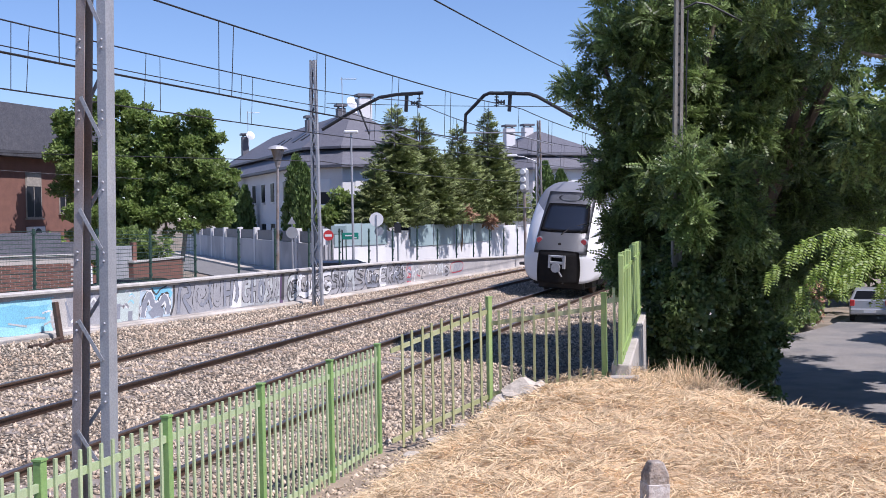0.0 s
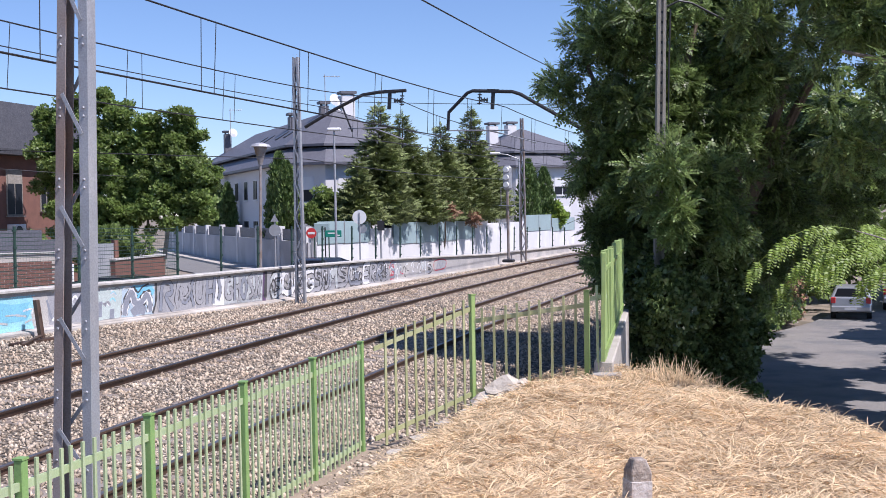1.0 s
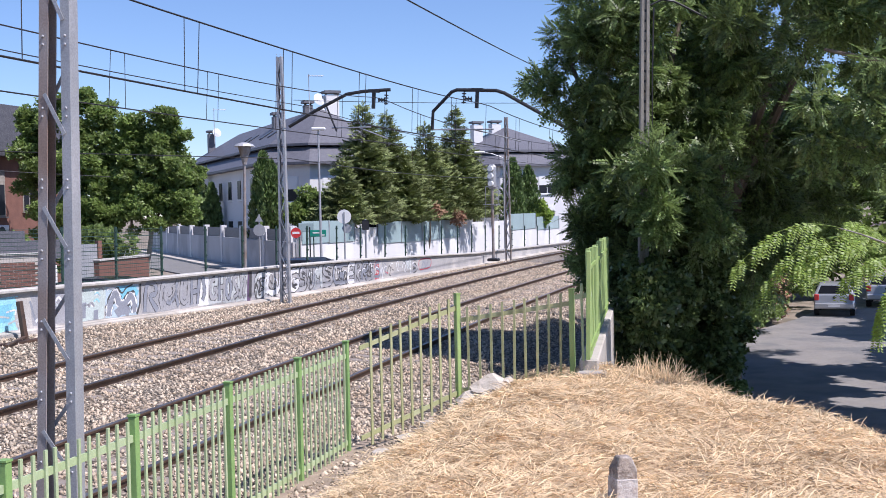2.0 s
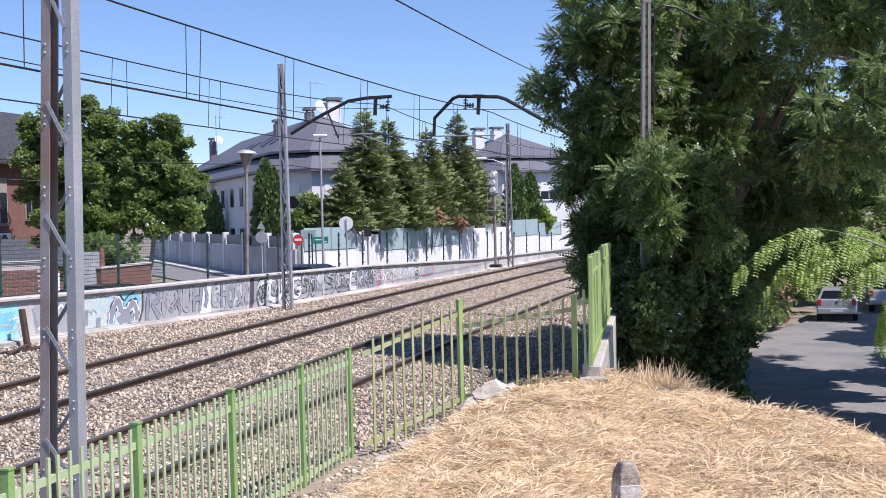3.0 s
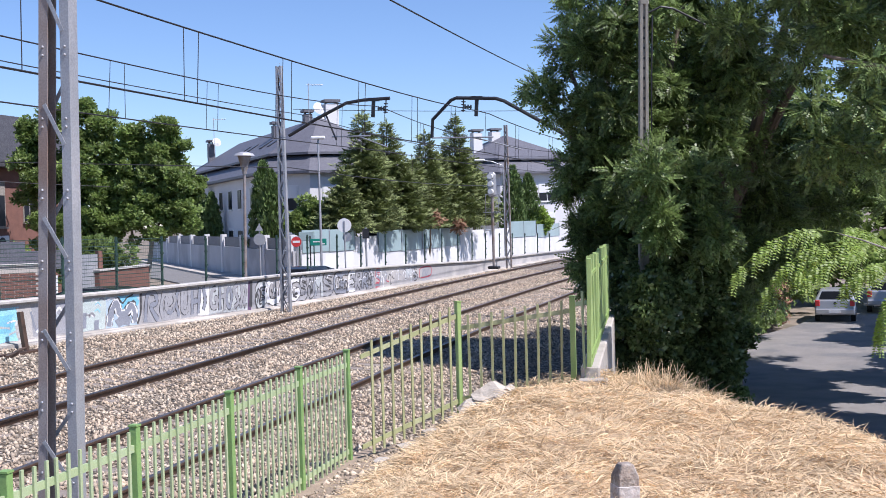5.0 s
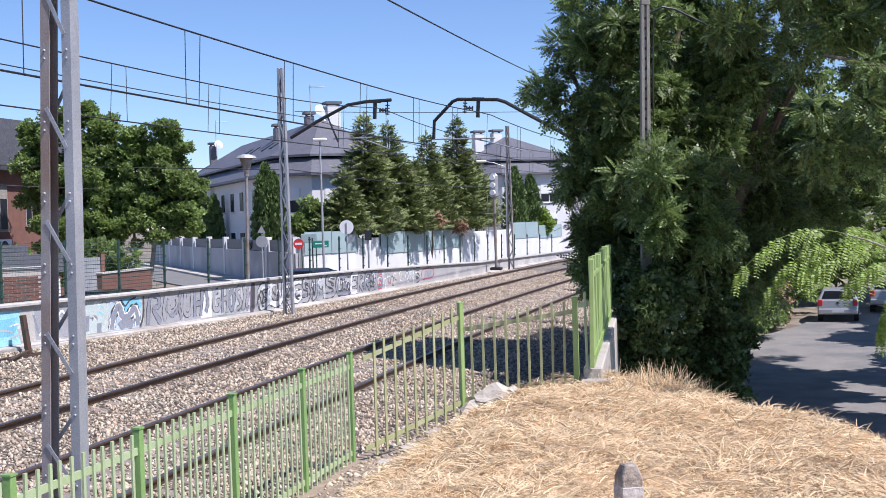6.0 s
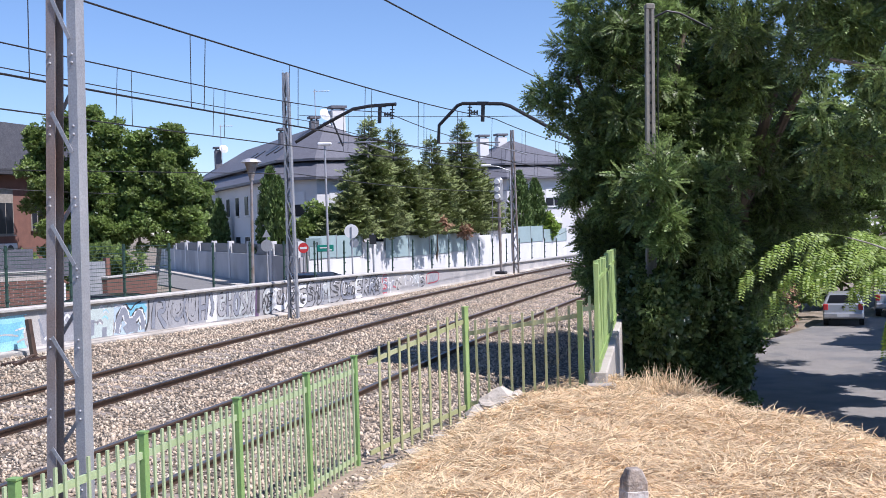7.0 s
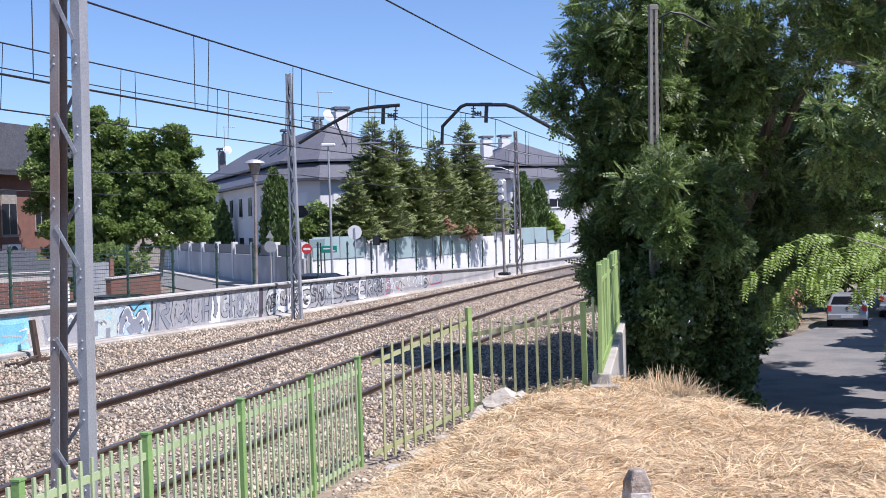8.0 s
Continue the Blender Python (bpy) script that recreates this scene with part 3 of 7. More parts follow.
lattice_mast(stand(35.7, -2.0, -0.4), 8.1, 0.36, 0.2, 0.07, 0.14, 14, "distant steel lattice mast beside the line", M["galva_old"], M["galva"])


def arm(m, pts, hang_x, tip, label):
    """A cantilever over a track: bent beam, insulators, steady arm. x runs across the line."""
    f = thing("cantilever_arm", m, label, "catenary arm", "catenary arms")
    part("beam", tube_bm(pts, 0.055, 8), M["dark_metal"], f, "dark painted bent steel beam")
    sg = 1 if pts[-1][0] > pts[0][0] else -1
    x, y, z = hang_x
    bm = bmesh.new()
    add_box(bm, x - 0.05, x + 0.05, -0.05, 0.05, z - 0.55, z, bev=0.01)
    add_box(bm, x - 0.18, x + 0.18, -0.06, 0.06, z - 0.04, z + 0.06)
    part("hanger", bm, M["dark_metal"], f)
    for k in range(5):
        part("insulator_disc", rod_bm((x + sg * (0.17 + 0.045 * k), 0, z - 0.27), (x + sg * (0.19 + 0.045 * k), 0, z - 0.27), 0.075 if k % 2 == 0 else 0.03, None, 10), M["dark_metal"], f)
    bm = bmesh.new()
    for k in range(4):
        add_rod(bm, (x + sg * 0.42, 0, z - 0.4 + 0.09 * k), (x + sg * 0.42, 0, z - 0.37 + 0.09 * k), 0.07, None, 10)
    add_rod(bm, (x + sg * 0.42, 0, z - 0.42), (x + sg * 0.42, 0, z + 0.0), 0.02)
    part("insulator", bm, M["dark_metal"], f)
    a, b = tip
    part("steady_arm", rod_bm(a, b, 0.022), M["galva"], f, "pale steady arm")
    c = (b[0] + (a[0] - b[0]) * 0.3, 0, b[2] - 0.03)
    part("registration_arm", rod_bm(c, (c[0] + (b[0] - a[0]) * 0.75, 0, c[2] - 0.32), 0.018), M["galva"], f)
    return f


# far track: reaches right from the mast; near track: reaches left from the mast among the trees
far_arm = arm(line_pose(6.9, -1.75, 0.0), [(-0.3, 0, 5.4), (0.62, 0, 5.95), (1.16, 0, 6.23), (1.66, 0, 6.49), (2.23, 0, 6.59), (3.12, 0, 6.66)], (2.58, 0, 6.6),
              ((1.2, 0, 5.4), (2.52, 0, 5.47)), "bent dark cantilever arm with insulators over the far track")
part("brace", rod_bm((0.97, 0, 6.1), (1.36, 0, 5.3), 0.03), M["dark_metal"], far_arm)
arm(line_pose(6.6, 7.75, 0.0), [(0.95, 0, 4.7), (-0.87, 0, 5.72), (-1.72, 0, 6.15), (-2.6, 0, 6.6), (-2.85, 0, 6.67), (-4.1, 0, 6.67), (-4.27, 0, 6.6), (-4.84, 0, 5.99), (-4.84, 0, 5.43)], (-3.45, 0, 6.67),
    ((-4.81, 0, 5.43), (-2.88, 0, 5.5)), "bent dark cantilever arm with insulators over the near track")


# ------------------------------------------------------------------ overhead wires
def catenary(l, s0, s1, s_mast, drops, label, rise=0.0001):
    f = thing("overhead_line", Matrix.Identity(4), label, "overhead wire", "overhead lines")

    def mh(s):
        u = abs((s - s_mast) % 32.0 - 16.0)
        return 6.035 + rise * u ** 3

    def ch(s):
        u = abs((s - s_mast) % 32.0 - 16.0)
        return 4.97 + 0.000014 * u ** 3

    ss = [s0 + (s1 - s0) * k / 130 for k in range(131)]
    part("messenger_wire", tube_bm([line(s, l, mh(s)) for s in ss], 0.0135, 6), M["wire"], f)
    for o in (-0.02, 0.02):
        part("contact_wire", tube_bm([line(s, l + o, ch(s)) for s in ss], 0.0115, 6), M["wire"], f)
    for s in drops:
        part("dropper", rod_bm(line(s, l, mh(s)), line(s + random.uniform(-0.06, 0.06), l + 0.02, ch(s)), 0.007, None, 5), M["wire"], f)
    return f


FAR_L, NEAR_L = 0.87, TRACKS + 0.87
catenary(FAR_L, -44, 140, 7.4, [-16.0, -15.55, -12.14, -11.68, -8.16, -7.66, -4.2, -3.66, -0.5, 0.0, 3.76, 4.16, 7.86, 11.62, 12.0, 16, 16.6, 22, 22.6, 28, 28.6], "dark twin contact wire and carrier over the far track")
catenary(NEAR_L, -44, 140, 6.5, [-20.2, -16.28, -12.36, -11.88, -8.66, -8.26, -4.64, -4.22, -0.86, -0.4, 2.66, 3.12, 6.48, 10.5, 11, 16, 16.6, 22, 22.6], "dark twin contact wire and carrier over the near track", 0.00005)


def cable(name, pts, r, label, sag=0.0):
    a, b = Vector(pts[0]), Vector(pts[1])
    return tagged(link_bm(name, tube_bm([a.lerp(b, t / 16) - Vector((0, 0, sag * 4 * (t / 16) * (1 - t / 16))) for t in range(17)], r, 6), M["wire"]), label, "cable", "cables")


# ------------------------------------------------------------------ houses
def facade_window(parent, m, w, h, blind=0.0, proud=0.036, frame_mat="frame_white"):
    """A window set into a facade: x along it, y out of it."""
    win = part("window", box_bm(-w / 2 - 0.06, w / 2 + 0.06, -0.1, 0.03, -0.06, h + 0.06, 0.01), M[frame_mat], parent)
    win.matrix_basis = m
    part("pane", box_bm(-w / 2, -0.03, 0.0, proud, 0, h), M["glass"], win)
    part("pane", box_bm(0.03, w / 2, 0.0, proud, 0, h), M["glass"], win)
    part("sill", box_bm(-w / 2 - 0.12, w / 2 + 0.12, 0.0, 0.12, -0.12, -0.06), M[frame_mat], win)
    if blind:
        part("blind", box_bm(-w / 2, w / 2, 0.02, 0.05, h * (1 - blind), h), M[frame_mat], win)
    return win


def prism(bm, base, z0, z1):
    lo = [bm.verts.new((x, y, z0)) for x, y in base]
    hi = [bm.verts.new((x, y, z1)) for x, y in base]
    n = len(base)
    for k in range(n):
        bm.faces.new((lo[k], lo[(k + 1) % n], hi[(k + 1) % n], hi[k]))
    bm.faces.new(hi)
    bm.faces.new(lo[::-1])


def ring_roof(bm, rings):
    """Faces between rings of points, outer to inner, and a cap."""
    vs = [[bm.verts.new(p) for p in r] for r in rings]
    for a, b in zip(vs, vs[1:]):
        n = len(a)
        for k in range(n):
            bm.faces.new((a[k], a[(k + 1) % n], b[(k + 1) % n], b[k]))
    bm.faces.new(vs[-1])
    bm.faces.new(vs[0][::-1])
    bmesh.ops.recalc_face_normals(bm, faces=bm.faces)


def chimney(parent, x, y, z0, z1, w, d, clad=False):
    c = part("chimney", box_bm(x - w / 2, x + w / 2, y - d / 2, y + d / 2, z0, z1, 0.02), M["slate" if clad else "white_house"], parent, "slate-clad chimney" if clad else "white rendered chimney")
    part("chimney_cap", box_bm(x - w / 2 - 0.1, x + w / 2 + 0.1, y - d / 2 - 0.1, y + d / 2 + 0.1, z1 + 0.12, z1 + 0.3), M["slate"], c)
    for sx in (-1, 1):
        part("cap_leg", box_bm(x + sx * (w / 2 - 0.12) - 0.06, x + sx * (w / 2 - 0.12) + 0.06, y - 0.1, y + 0.1, z1, z1 + 0.12), M["slate"], c)


def dish(parent, x, y, z, r):
    bm = bmesh.new()
    bmesh.ops.create_cone(bm, cap_ends=True, segments=20, radius1=r, radius2=r * 0.35, depth=0.14, matrix=pose(x, y, z, 70, 0, 15))
    part("dish", bm, M["frame_white"], parent, "white satellite dish")


def aerial(parent, x, y, z0, z1):
    bm = bmesh.new()
    add_rod(bm, (x, y, z0), (x, y, z1), 0.03)
    add_rod(bm, (x - 0.1, y, z1 - 0.15), (x + 1.1, y, z1 - 0.1), 0.02)
    for k in range(6):
        add_rod(bm, (x + 0.2 * k, y - 0.3, z1 - 0.14), (x + 0.2 * k, y + 0.3, z1 - 0.14), 0.015)
    part("aerial", bm, M["galva"], parent)


def villa(m, wide, deep, eave, ridge, label, bay=True, z0=-0.3):
    """x along the front, y to the back along the side street. Cut front corner at the origin."""
    f = thing("house", m, label, "house", "slate-roofed houses")
    c = 2.6 if bay else 0.01
    base = [(c, 0), (wide, 0), (wide, deep), (0, deep), (0, c)]
    bm = bmesh.new()
    prism(bm, base, z0, eave - 0.05)
    bmesh.ops.recalc_face_normals(bm, faces=bm.faces)
    part("wall", bm, M["white_house"], f, "white rendered wall")
    # skirt roof, dark gap, upper hipped roof
    e, i = 0.55, 0.9
    o1 = [(c - 0.2, -e), (wide + e, -e), (wide + e, deep + e), (-e, deep + e), (-e, c - 0.2)]
    o2 = [(c + 0.35, i), (wide - i, i), (wide - i, deep - i), (i, deep - i), (i, c + 0.35)]
    bm = bmesh.new()
    ring_roof(bm, [[(*p, eave - 0.18) for p in o1], [(*p, eave) for p in o1], [(*p, eave + 1.05) for p in o2]])
    part("roof_skirt", bm, M["slate"], f, "grey slate skirt roof")
    bm = bmesh.new()
    o3 = [(c + 0.1, i - 0.35), (wide - i + 0.35, i - 0.35), (wide - i + 0.35, deep - i + 0.35), (i - 0.35, deep - i + 0.35), (i - 0.35, c + 0.1)]
    rx, r0, r1 = wide / 2, min(wide / 2, deep / 2) * 0.85, deep - min(wide / 2, deep / 2) * 1.3
    top = [(rx - 0.15, r0), (rx + 0.15, r0), (rx + 0.15, r1), (rx - 0.15, r1), (rx - 0.2, r0 + 0.2)]
    ring_roof(bm, [[(*p, eave + 1.12) for p in o3], [(*p, eave + 1.28) for p in o3], [(*p, ridge) for p in top]])
    part("roof", bm, M["slate"], f, "grey slate hipped roof")
    # windows along the side
    for k, y in enumerate((5.4, 9.4, 12.6, 16.0, 19.0, 22.5)):
        if y < deep - 1:
            facade_window(f, pose(0, y, eave - 2.3, 0, 0, 90), 1.0, 1.35, 0, 0.08)
            facade_window(f, pose(0, y, eave - 5.0, 0, 0, 90), 1.3, 1.1, 0, 0.08)
    if bay:
        facade_window(f, Matrix.Translation((c / 2, c / 2, eave - 2.6)) @ Matrix.Rotation(radians(135), 4, "Z"), 1.8, 1.6, 0.5)
    for x in ((c + 1.7, c + 4.6) if wide > 8 else (2.4,)):
        facade_window(f, pose(x, 0, eave - 2.6, 0, 0, 180), 1.6, 1.6, 0.55)
        facade_window(f, pose(x, 0, eave - 5.2, 0, 0, 180), 1.4, 1.5, 0.3)
    # roof lights
    for y in (7.5, 10.0, 14.5, 17.0):
        if y < deep - 3:
            t = 0.42
            p = Vector((i - 0.35 + (rx - i + 0.35) * t, y, eave + 1.3 + (ridge - eave - 1.3) * t))
            sl = math.atan2(ridge - eave - 1.28, rx - i + 0.35)
            ob = part("roof_light", box_bm(-0.55, 0.55, -0.35, 0.35, -0.02, 0.09), M["dark_metal"], f)
            ob.matrix_basis = Matrix.Translation(p) @ Matrix.Rotation(-sl, 4, "Y")
            part("pane", box_bm(-0.47, 0.47, -0.28, 0.28, 0.085, 0.1), M["glass"], ob)
    return f


def side_axes(p, ang):
    return Matrix.Translation(p) @ Matrix.Rotation(radians(ang), 4, "Z")


# the house on the corner; its side street runs at 21 degrees to the left of the view
villa_a = villa(side_axes((-9.05, 74.6, 0.0), 21), 9.2, 35.0, 6.42, 10.25, "white house with a slate hipped roof behind the garden wall")
for x, y, z0, z1, w, d in ((5.6, 4.6, 8.2, 11.3, 0.95, 0.85), (4.4, 6.4, 8.2, 10.75, 0.6, 0.6), (3.4, 11.5, 8.4, 10.35, 0.6, 0.7), (2.3, 31.0, 8.0, 10.4, 0.6, 0.7)):
    chimney(villa_a, x, y, z0, z1, w, d, w < 0.7)
dish(villa_a, 4.7, 4.3, 11.0, 0.45)
dish(villa_a, 4.8, 4.2, 10.1, 0.45)
dish(villa_a, 2.7, 30.2, 10.5, 0.42)
aerial(villa_a, 4.3, 5.6, 9.6, 12.9)
aerial(villa_a, 2.3, 29.5, 9.4, 12.6)
villa_b = villa(side_axes((5.5, 99.0, 0.0), 21), 11.0, 12.0, 6.95, 10.5, "white house with a slate roof beyond the conifers", True)
chimney(villa_b, 4.6, 5.2, 8.4, 10.9, 0.9, 0.8)
chimney(villa_b, 2.2, 4.0, 8.0, 10.7, 0.9, 0.8)


def brick_house():
    f = thing("house", side_axes((-19.6, 44.0, 0.0), 74), "red brick house with a dark slate mansard roof", "house")
    # x runs away along the facade, y to the left behind it
    L, D, E = 13.2, 9.0, 5.75
    part("wall", box_bm(0, L, 0, D, -0.3, E), M["brick"], f, "red brick wall")
    bm = bmesh.new()
    o = [(-0.6, -0.6), (L + 0.6, -0.6), (L + 0.6, D + 0.6), (-0.6, D + 0.6)]
    o2 = [(0.2, 0.25), (L - 0.2, 0.25), (L - 0.2, D - 0.2), (0.2, D - 0.2)]
    o3 = [(3.5, 4.2), (L - 3.5, 4.2), (L - 3.5, 4.8), (3.5, 4.8)]
    ring_roof(bm, [[(*p, E) for p in o], [(*p, E + 0.25) for p in o], [(*p, E + 2.35) for p in o2], [(*p, E + 2.55) for p in o3]])
    part("roof", bm, M["slate_dark"], f, "dark slate mansard roof")
    part("chimney", box_bm(3.2, 4.4, 2.6, 3.5, E + 2.4, E + 3.9), M["brick"], f)
    for x, z, w, h in ((2.4, 3.6, 1.0, 1.6), (6.1, 3.2, 1.0, 1.9), (8.4, 3.4, 0.8, 1.5), (11.2, 3.3, 0.9, 1.5), (6.1, 0.8, 0.9, 1.2), (2.6, 0.7, 1.2, 1.3)):
        facade_window(f, pose(x, 0, z, 0, 0, 180), w, h, 0.3, frame_mat="bark_pale")
    for x, z in ((5.9, 2.15), (10.5, 2.1)):
        ac = part("air_conditioner", box_bm(x - 0.42, x + 0.42, -0.42, -0.02, z, z + 0.62, 0.03), M["frame_white"], f, "white air conditioner unit")
        part("fan_grille", rod_bm((x - 0.1, -0.43, z + 0.31), (x - 0.1, -0.41, z + 0.31), 0.24, None, 20), M["dark_metal"], ac)
    return f


brick_house()


# ------------------------------------------------------------------ painted letters and patches on the wall
PAINT = {k: mat("spray_paint_" + k, c, 0.7, second=tuple(min(1, x * 1.15) for x in c), scale=3, fine=30, fine_amt=0.15, bump=0) for k, c in {
    "black": (0.075, 0.075, 0.08), "blue": (0.22, 0.55, 0.72), "cyan": (0.33, 0.66, 0.76), "pale": (0.5, 0.53, 0.54), "silver": (0.36, 0.365, 0.39),
    "mint": (0.52, 0.6, 0.58), "sand": (0.5, 0.48, 0.45), "ice": (0.47, 0.58, 0.66), "white": (0.75, 0.76, 0.78), "red": (0.5, 0.09, 0.12), "violet": (0.13, 0.08, 0.16), "slate": (0.27, 0.29, 0.34)}.items()}


def wall_point(s, v, off):
    """A point on the wall's face, v from its foot (0) to under the coping (1)."""
    b, t = lerp(s, WALL_S, WALL_BASE) + 0.1, lerp(s, WALL_S, WALL_TOP) - 0.08
    return line(s, -2.8 + off, b + (t - b) * v)


def paint_patch(name, s0, s1, v0, v1, color, off=0.004, wob=0.04):
    """A sprayed patch with an uneven edge."""
    bm = bmesh.new()
    n, k = max(2, int((s1 - s0) / 0.3)), 3
    g = [[bm.verts.new(wall_point(s0 + (s1 - s0) * i / n + (random.uniform(-wob, wob) if i in (0, n) else 0), v0 + (v1 - v0) * j / k + (random.uniform(-wob, 0) if j in (0, k) else 0), off))
          for j in range(k + 1)] for i in range(n + 1)]
    for i in range(n):
        for j in range(k):
            bm.faces.new((g[i][j], g[i + 1][j], g[i + 1][j + 1], g[i][j + 1]))
    return part(name, bm, PAINT[color], graffiti_wall)


def paint_stroke(pts, width, color, off=0.008, parent=None):
    """A ribbon of paint along (s, v) points, smoothed."""
    P = [Vector((s, v)) for s, v in pts]
    fine = []
    for i in range(len(P) - 1):
        a, b, c, d = P[max(i - 1, 0)], P[i], P[i + 1], P[min(i + 2, len(P) - 1)]
        for k in range(5):
            t = k / 5
            fine.append(0.5 * (2 * b + (c - a) * t + (2 * a - 5 * b + 4 * c - d) * t * t + (3 * b - a - 3 * c + d) * t ** 3))
    fine.append(P[-1])
    bm = bmesh.new()
    rows = []
    for i, p in enumerate(fine):
        d = fine[min(i + 1, len(fine) - 1)] - fine[max(i - 1, 0)]
        d = Vector((d.x, d.y * 0.95))
        d = d.normalized() if d.length > 1e-6 else Vector((1, 0))
        w = width * 0.5 * (0.75 + 0.5 * random.random())
        q = Vector((-d.y, d.x)) * w
        rows.append([bm.verts.new(wall_point(p.x + sg * q.x, min(1.0, max(0.0, p.y + sg * q.y)), off)) for sg in (-1, 1)])
    for a, b in zip(rows, rows[1:]):
        bm.faces.new((a[0], b[0], b[1], a[1]))
    return part("paint_stroke", bm, PAINT[color], parent or graffiti_wall)


paint_patch("paint_patch", -16, -5.75, 0.02, 0.93, "cyan")
paint_patch("paint_patch", -12, -5.9, 0.3, 0.8, "blue", 0.007, 0.1)
for k in range(16):
    s = random.uniform(-9.5, -6)
    v = random.uniform(0.1, 0.85)
    paint_stroke([(s, v), (s + random.uniform(0.1, 0.6), v + random.uniform(-0.15, 0.15)), (s + random.uniform(0.3, 0.8), v + random.uniform(-0.2, 0.2))], 0.05, random.choice(["blue", "pale", "white"]), 0.01)
paint_patch("paint_patch", -5.7, -3.2, 0.05, 0.9, "silver", 0.004)
paint_patch("paint_patch", -5.8, -5.25, 0.1, 0.97, "sand", 0.0055, 0.1)
paint_stroke([(-4.9, 0.85), (-4.75, 0.5), (-4.55, 0.45), (-4.4, 0.75), (-4.25, 0.85)], 0.1, "slate")
paint_stroke([(-5.3, 0.75), (-5.1, 0.25), (-4.95, 0.15)], 0.08, "slate")
paint_patch("paint_patch", -3.3, -2.25, 0.03, 0.95, "mint", 0.006)
for k in range(9):
    v = random.uniform(0.35, 0.9)
    s = random.uniform(-3.2, -2.5)
    paint_stroke([(s, v), (s + 0.12, v + 0.06), (s + 0.25, v - 0.04)], 0.05, random.choice(["cyan", "white", "silver"]), 0.009)
for k in range(10):
    v = random.uniform(0.15, 0.85)
    s = random.uniform(-5.6, -3.5)
    paint_stroke([(s, v), (s + 0.15, v + random.uniform(-0.2, 0.2)), (s + 0.3, v + random.uniform(-0.15, 0.15))], 0.07, random.choice(["slate", "pale", "silver", "white"]), 0.009)
paint_patch("paint_patch", -2.75, -2.55, 0.02, 0.3, "slate", 0.009, 0.01)
paint_patch("paint_patch", -3.25, -3.1, 0.1, 0.55, "slate", 0.009, 0.01)
paint_patch("paint_patch", -2.25, -0.7, 0.02, 0.97, "ice", 0.005, 0.05)
paint_patch("paint_patch", -1.7, -0.75, 0.62, 0.95, "blue", 0.0065, 0.1)
SWOOSH = [(-2.1, 0.06), (-2.0, 0.5), (-1.78, 0.72), (-1.62, 0.42), (-1.35, 0.38), (-1.08, 0.6), (-0.92, 0.42), (-0.86, 0.08)]
paint_stroke(SWOOSH, 0.34, "black", 0.0078)
paint_stroke(SWOOSH, 0.28, "white", 0.0098)
paint_stroke(SWOOSH, 0.2, "slate", 0.0118)
paint_stroke([(-1.75, 0.06), (-1.45, 0.22), (-1.1, 0.1)], 0.3, "slate", 0.0128)
paint_stroke([(-1.7, 0.9), (-1.5, 0.72), (-1.3, 0.86), (-1.0, 0.95)], 0.05, "black", 0.0138)
paint_stroke([(-2.2, 0.85), (-2.05, 0.9), (-1.85, 0.86)], 0.06, "white", 0.0138)
paint_stroke([(-0.75, 0.02), (-0.6, 0.4), (-0.62, 0.95)], 0.08, "black", 0.012)
# a long piece of tall outlined letters
for s0, s1, c in ((-0.5, 0.55, "silver"), (0.6, 1.5, "silver"), (1.6, 2.5, "silver"), (2.55, 3.2, "white"), (3.25, 4.1, "pale"), (4.15, 5.0, "pale"), (5.05, 5.75, "pale")):
    paint_patch("paint_patch", s0, s1, 0.04, 0.96, c, 0.005, 0.05)
rg = random.Random(8)
LETTERS = [
    [(-0.35, 0.05), (-0.3, 0.85), (0.1, 0.9), (0.2, 0.6), (-0.1, 0.5), (0.3, 0.05)], [(0.6, 0.95), (0.45, 0.5), (0.55, 0.1)],
    [(0.75, 0.75), (0.7, 0.45), (0.95, 0.35), (1.2, 0.6), (1.1, 0.8)], [(0.8, 0.32), (0.95, 0.25), (1.25, 0.5)], [(1.35, 0.95), (1.25, 0.55), (1.45, 0.1)],
    [(1.6, 0.9), (1.6, 0.3), (1.85, 0.2), (2.0, 0.5), (1.98, 0.95)], [(2.15, 0.92), (2.2, 0.1)], [(2.2, 0.5), (2.55, 0.52)], [(2.6, 0.95), (2.55, 0.1)],
    [(2.8, 0.95), (2.95, 0.5), (2.85, 0.2)], [(3.6, 0.85), (3.35, 0.75), (3.35, 0.3), (3.65, 0.25), (3.7, 0.5), (3.5, 0.5)], [(3.85, 0.92), (3.9, 0.12)],
    [(3.9, 0.55), (4.15, 0.57)], [(4.2, 0.9), (4.2, 0.1)], [(4.45, 0.85), (4.3, 0.5), (4.5, 0.15), (4.65, 0.5), (4.5, 0.85)],
    [(5.0, 0.9), (4.78, 0.75), (5.0, 0.5), (5.1, 0.3), (4.85, 0.15)], [(5.25, 0.92), (5.35, 0.55), (5.25, 0.1)], [(5.5, 0.85), (5.6, 0.6), (5.5, 0.3), (5.65, 0.12)]]
for st in LETTERS:
    paint_stroke(st, 0.19, "black", 0.009)
    paint_stroke(st, 0.15, rg.choice(["slate", "silver", "silver"]), 0.0125)
paint_patch("paint_patch", 5.78, 6.02, 0.0, 0.98, "violet", 0.006, 0.02)
paint_patch("paint_patch", 5.88, 6.08, 0.1, 0.98, "black", 0.0075, 0.02)
paint_patch("paint_patch", 6.1, 13.2, 0.03, 0.95, "silver", 0.004)


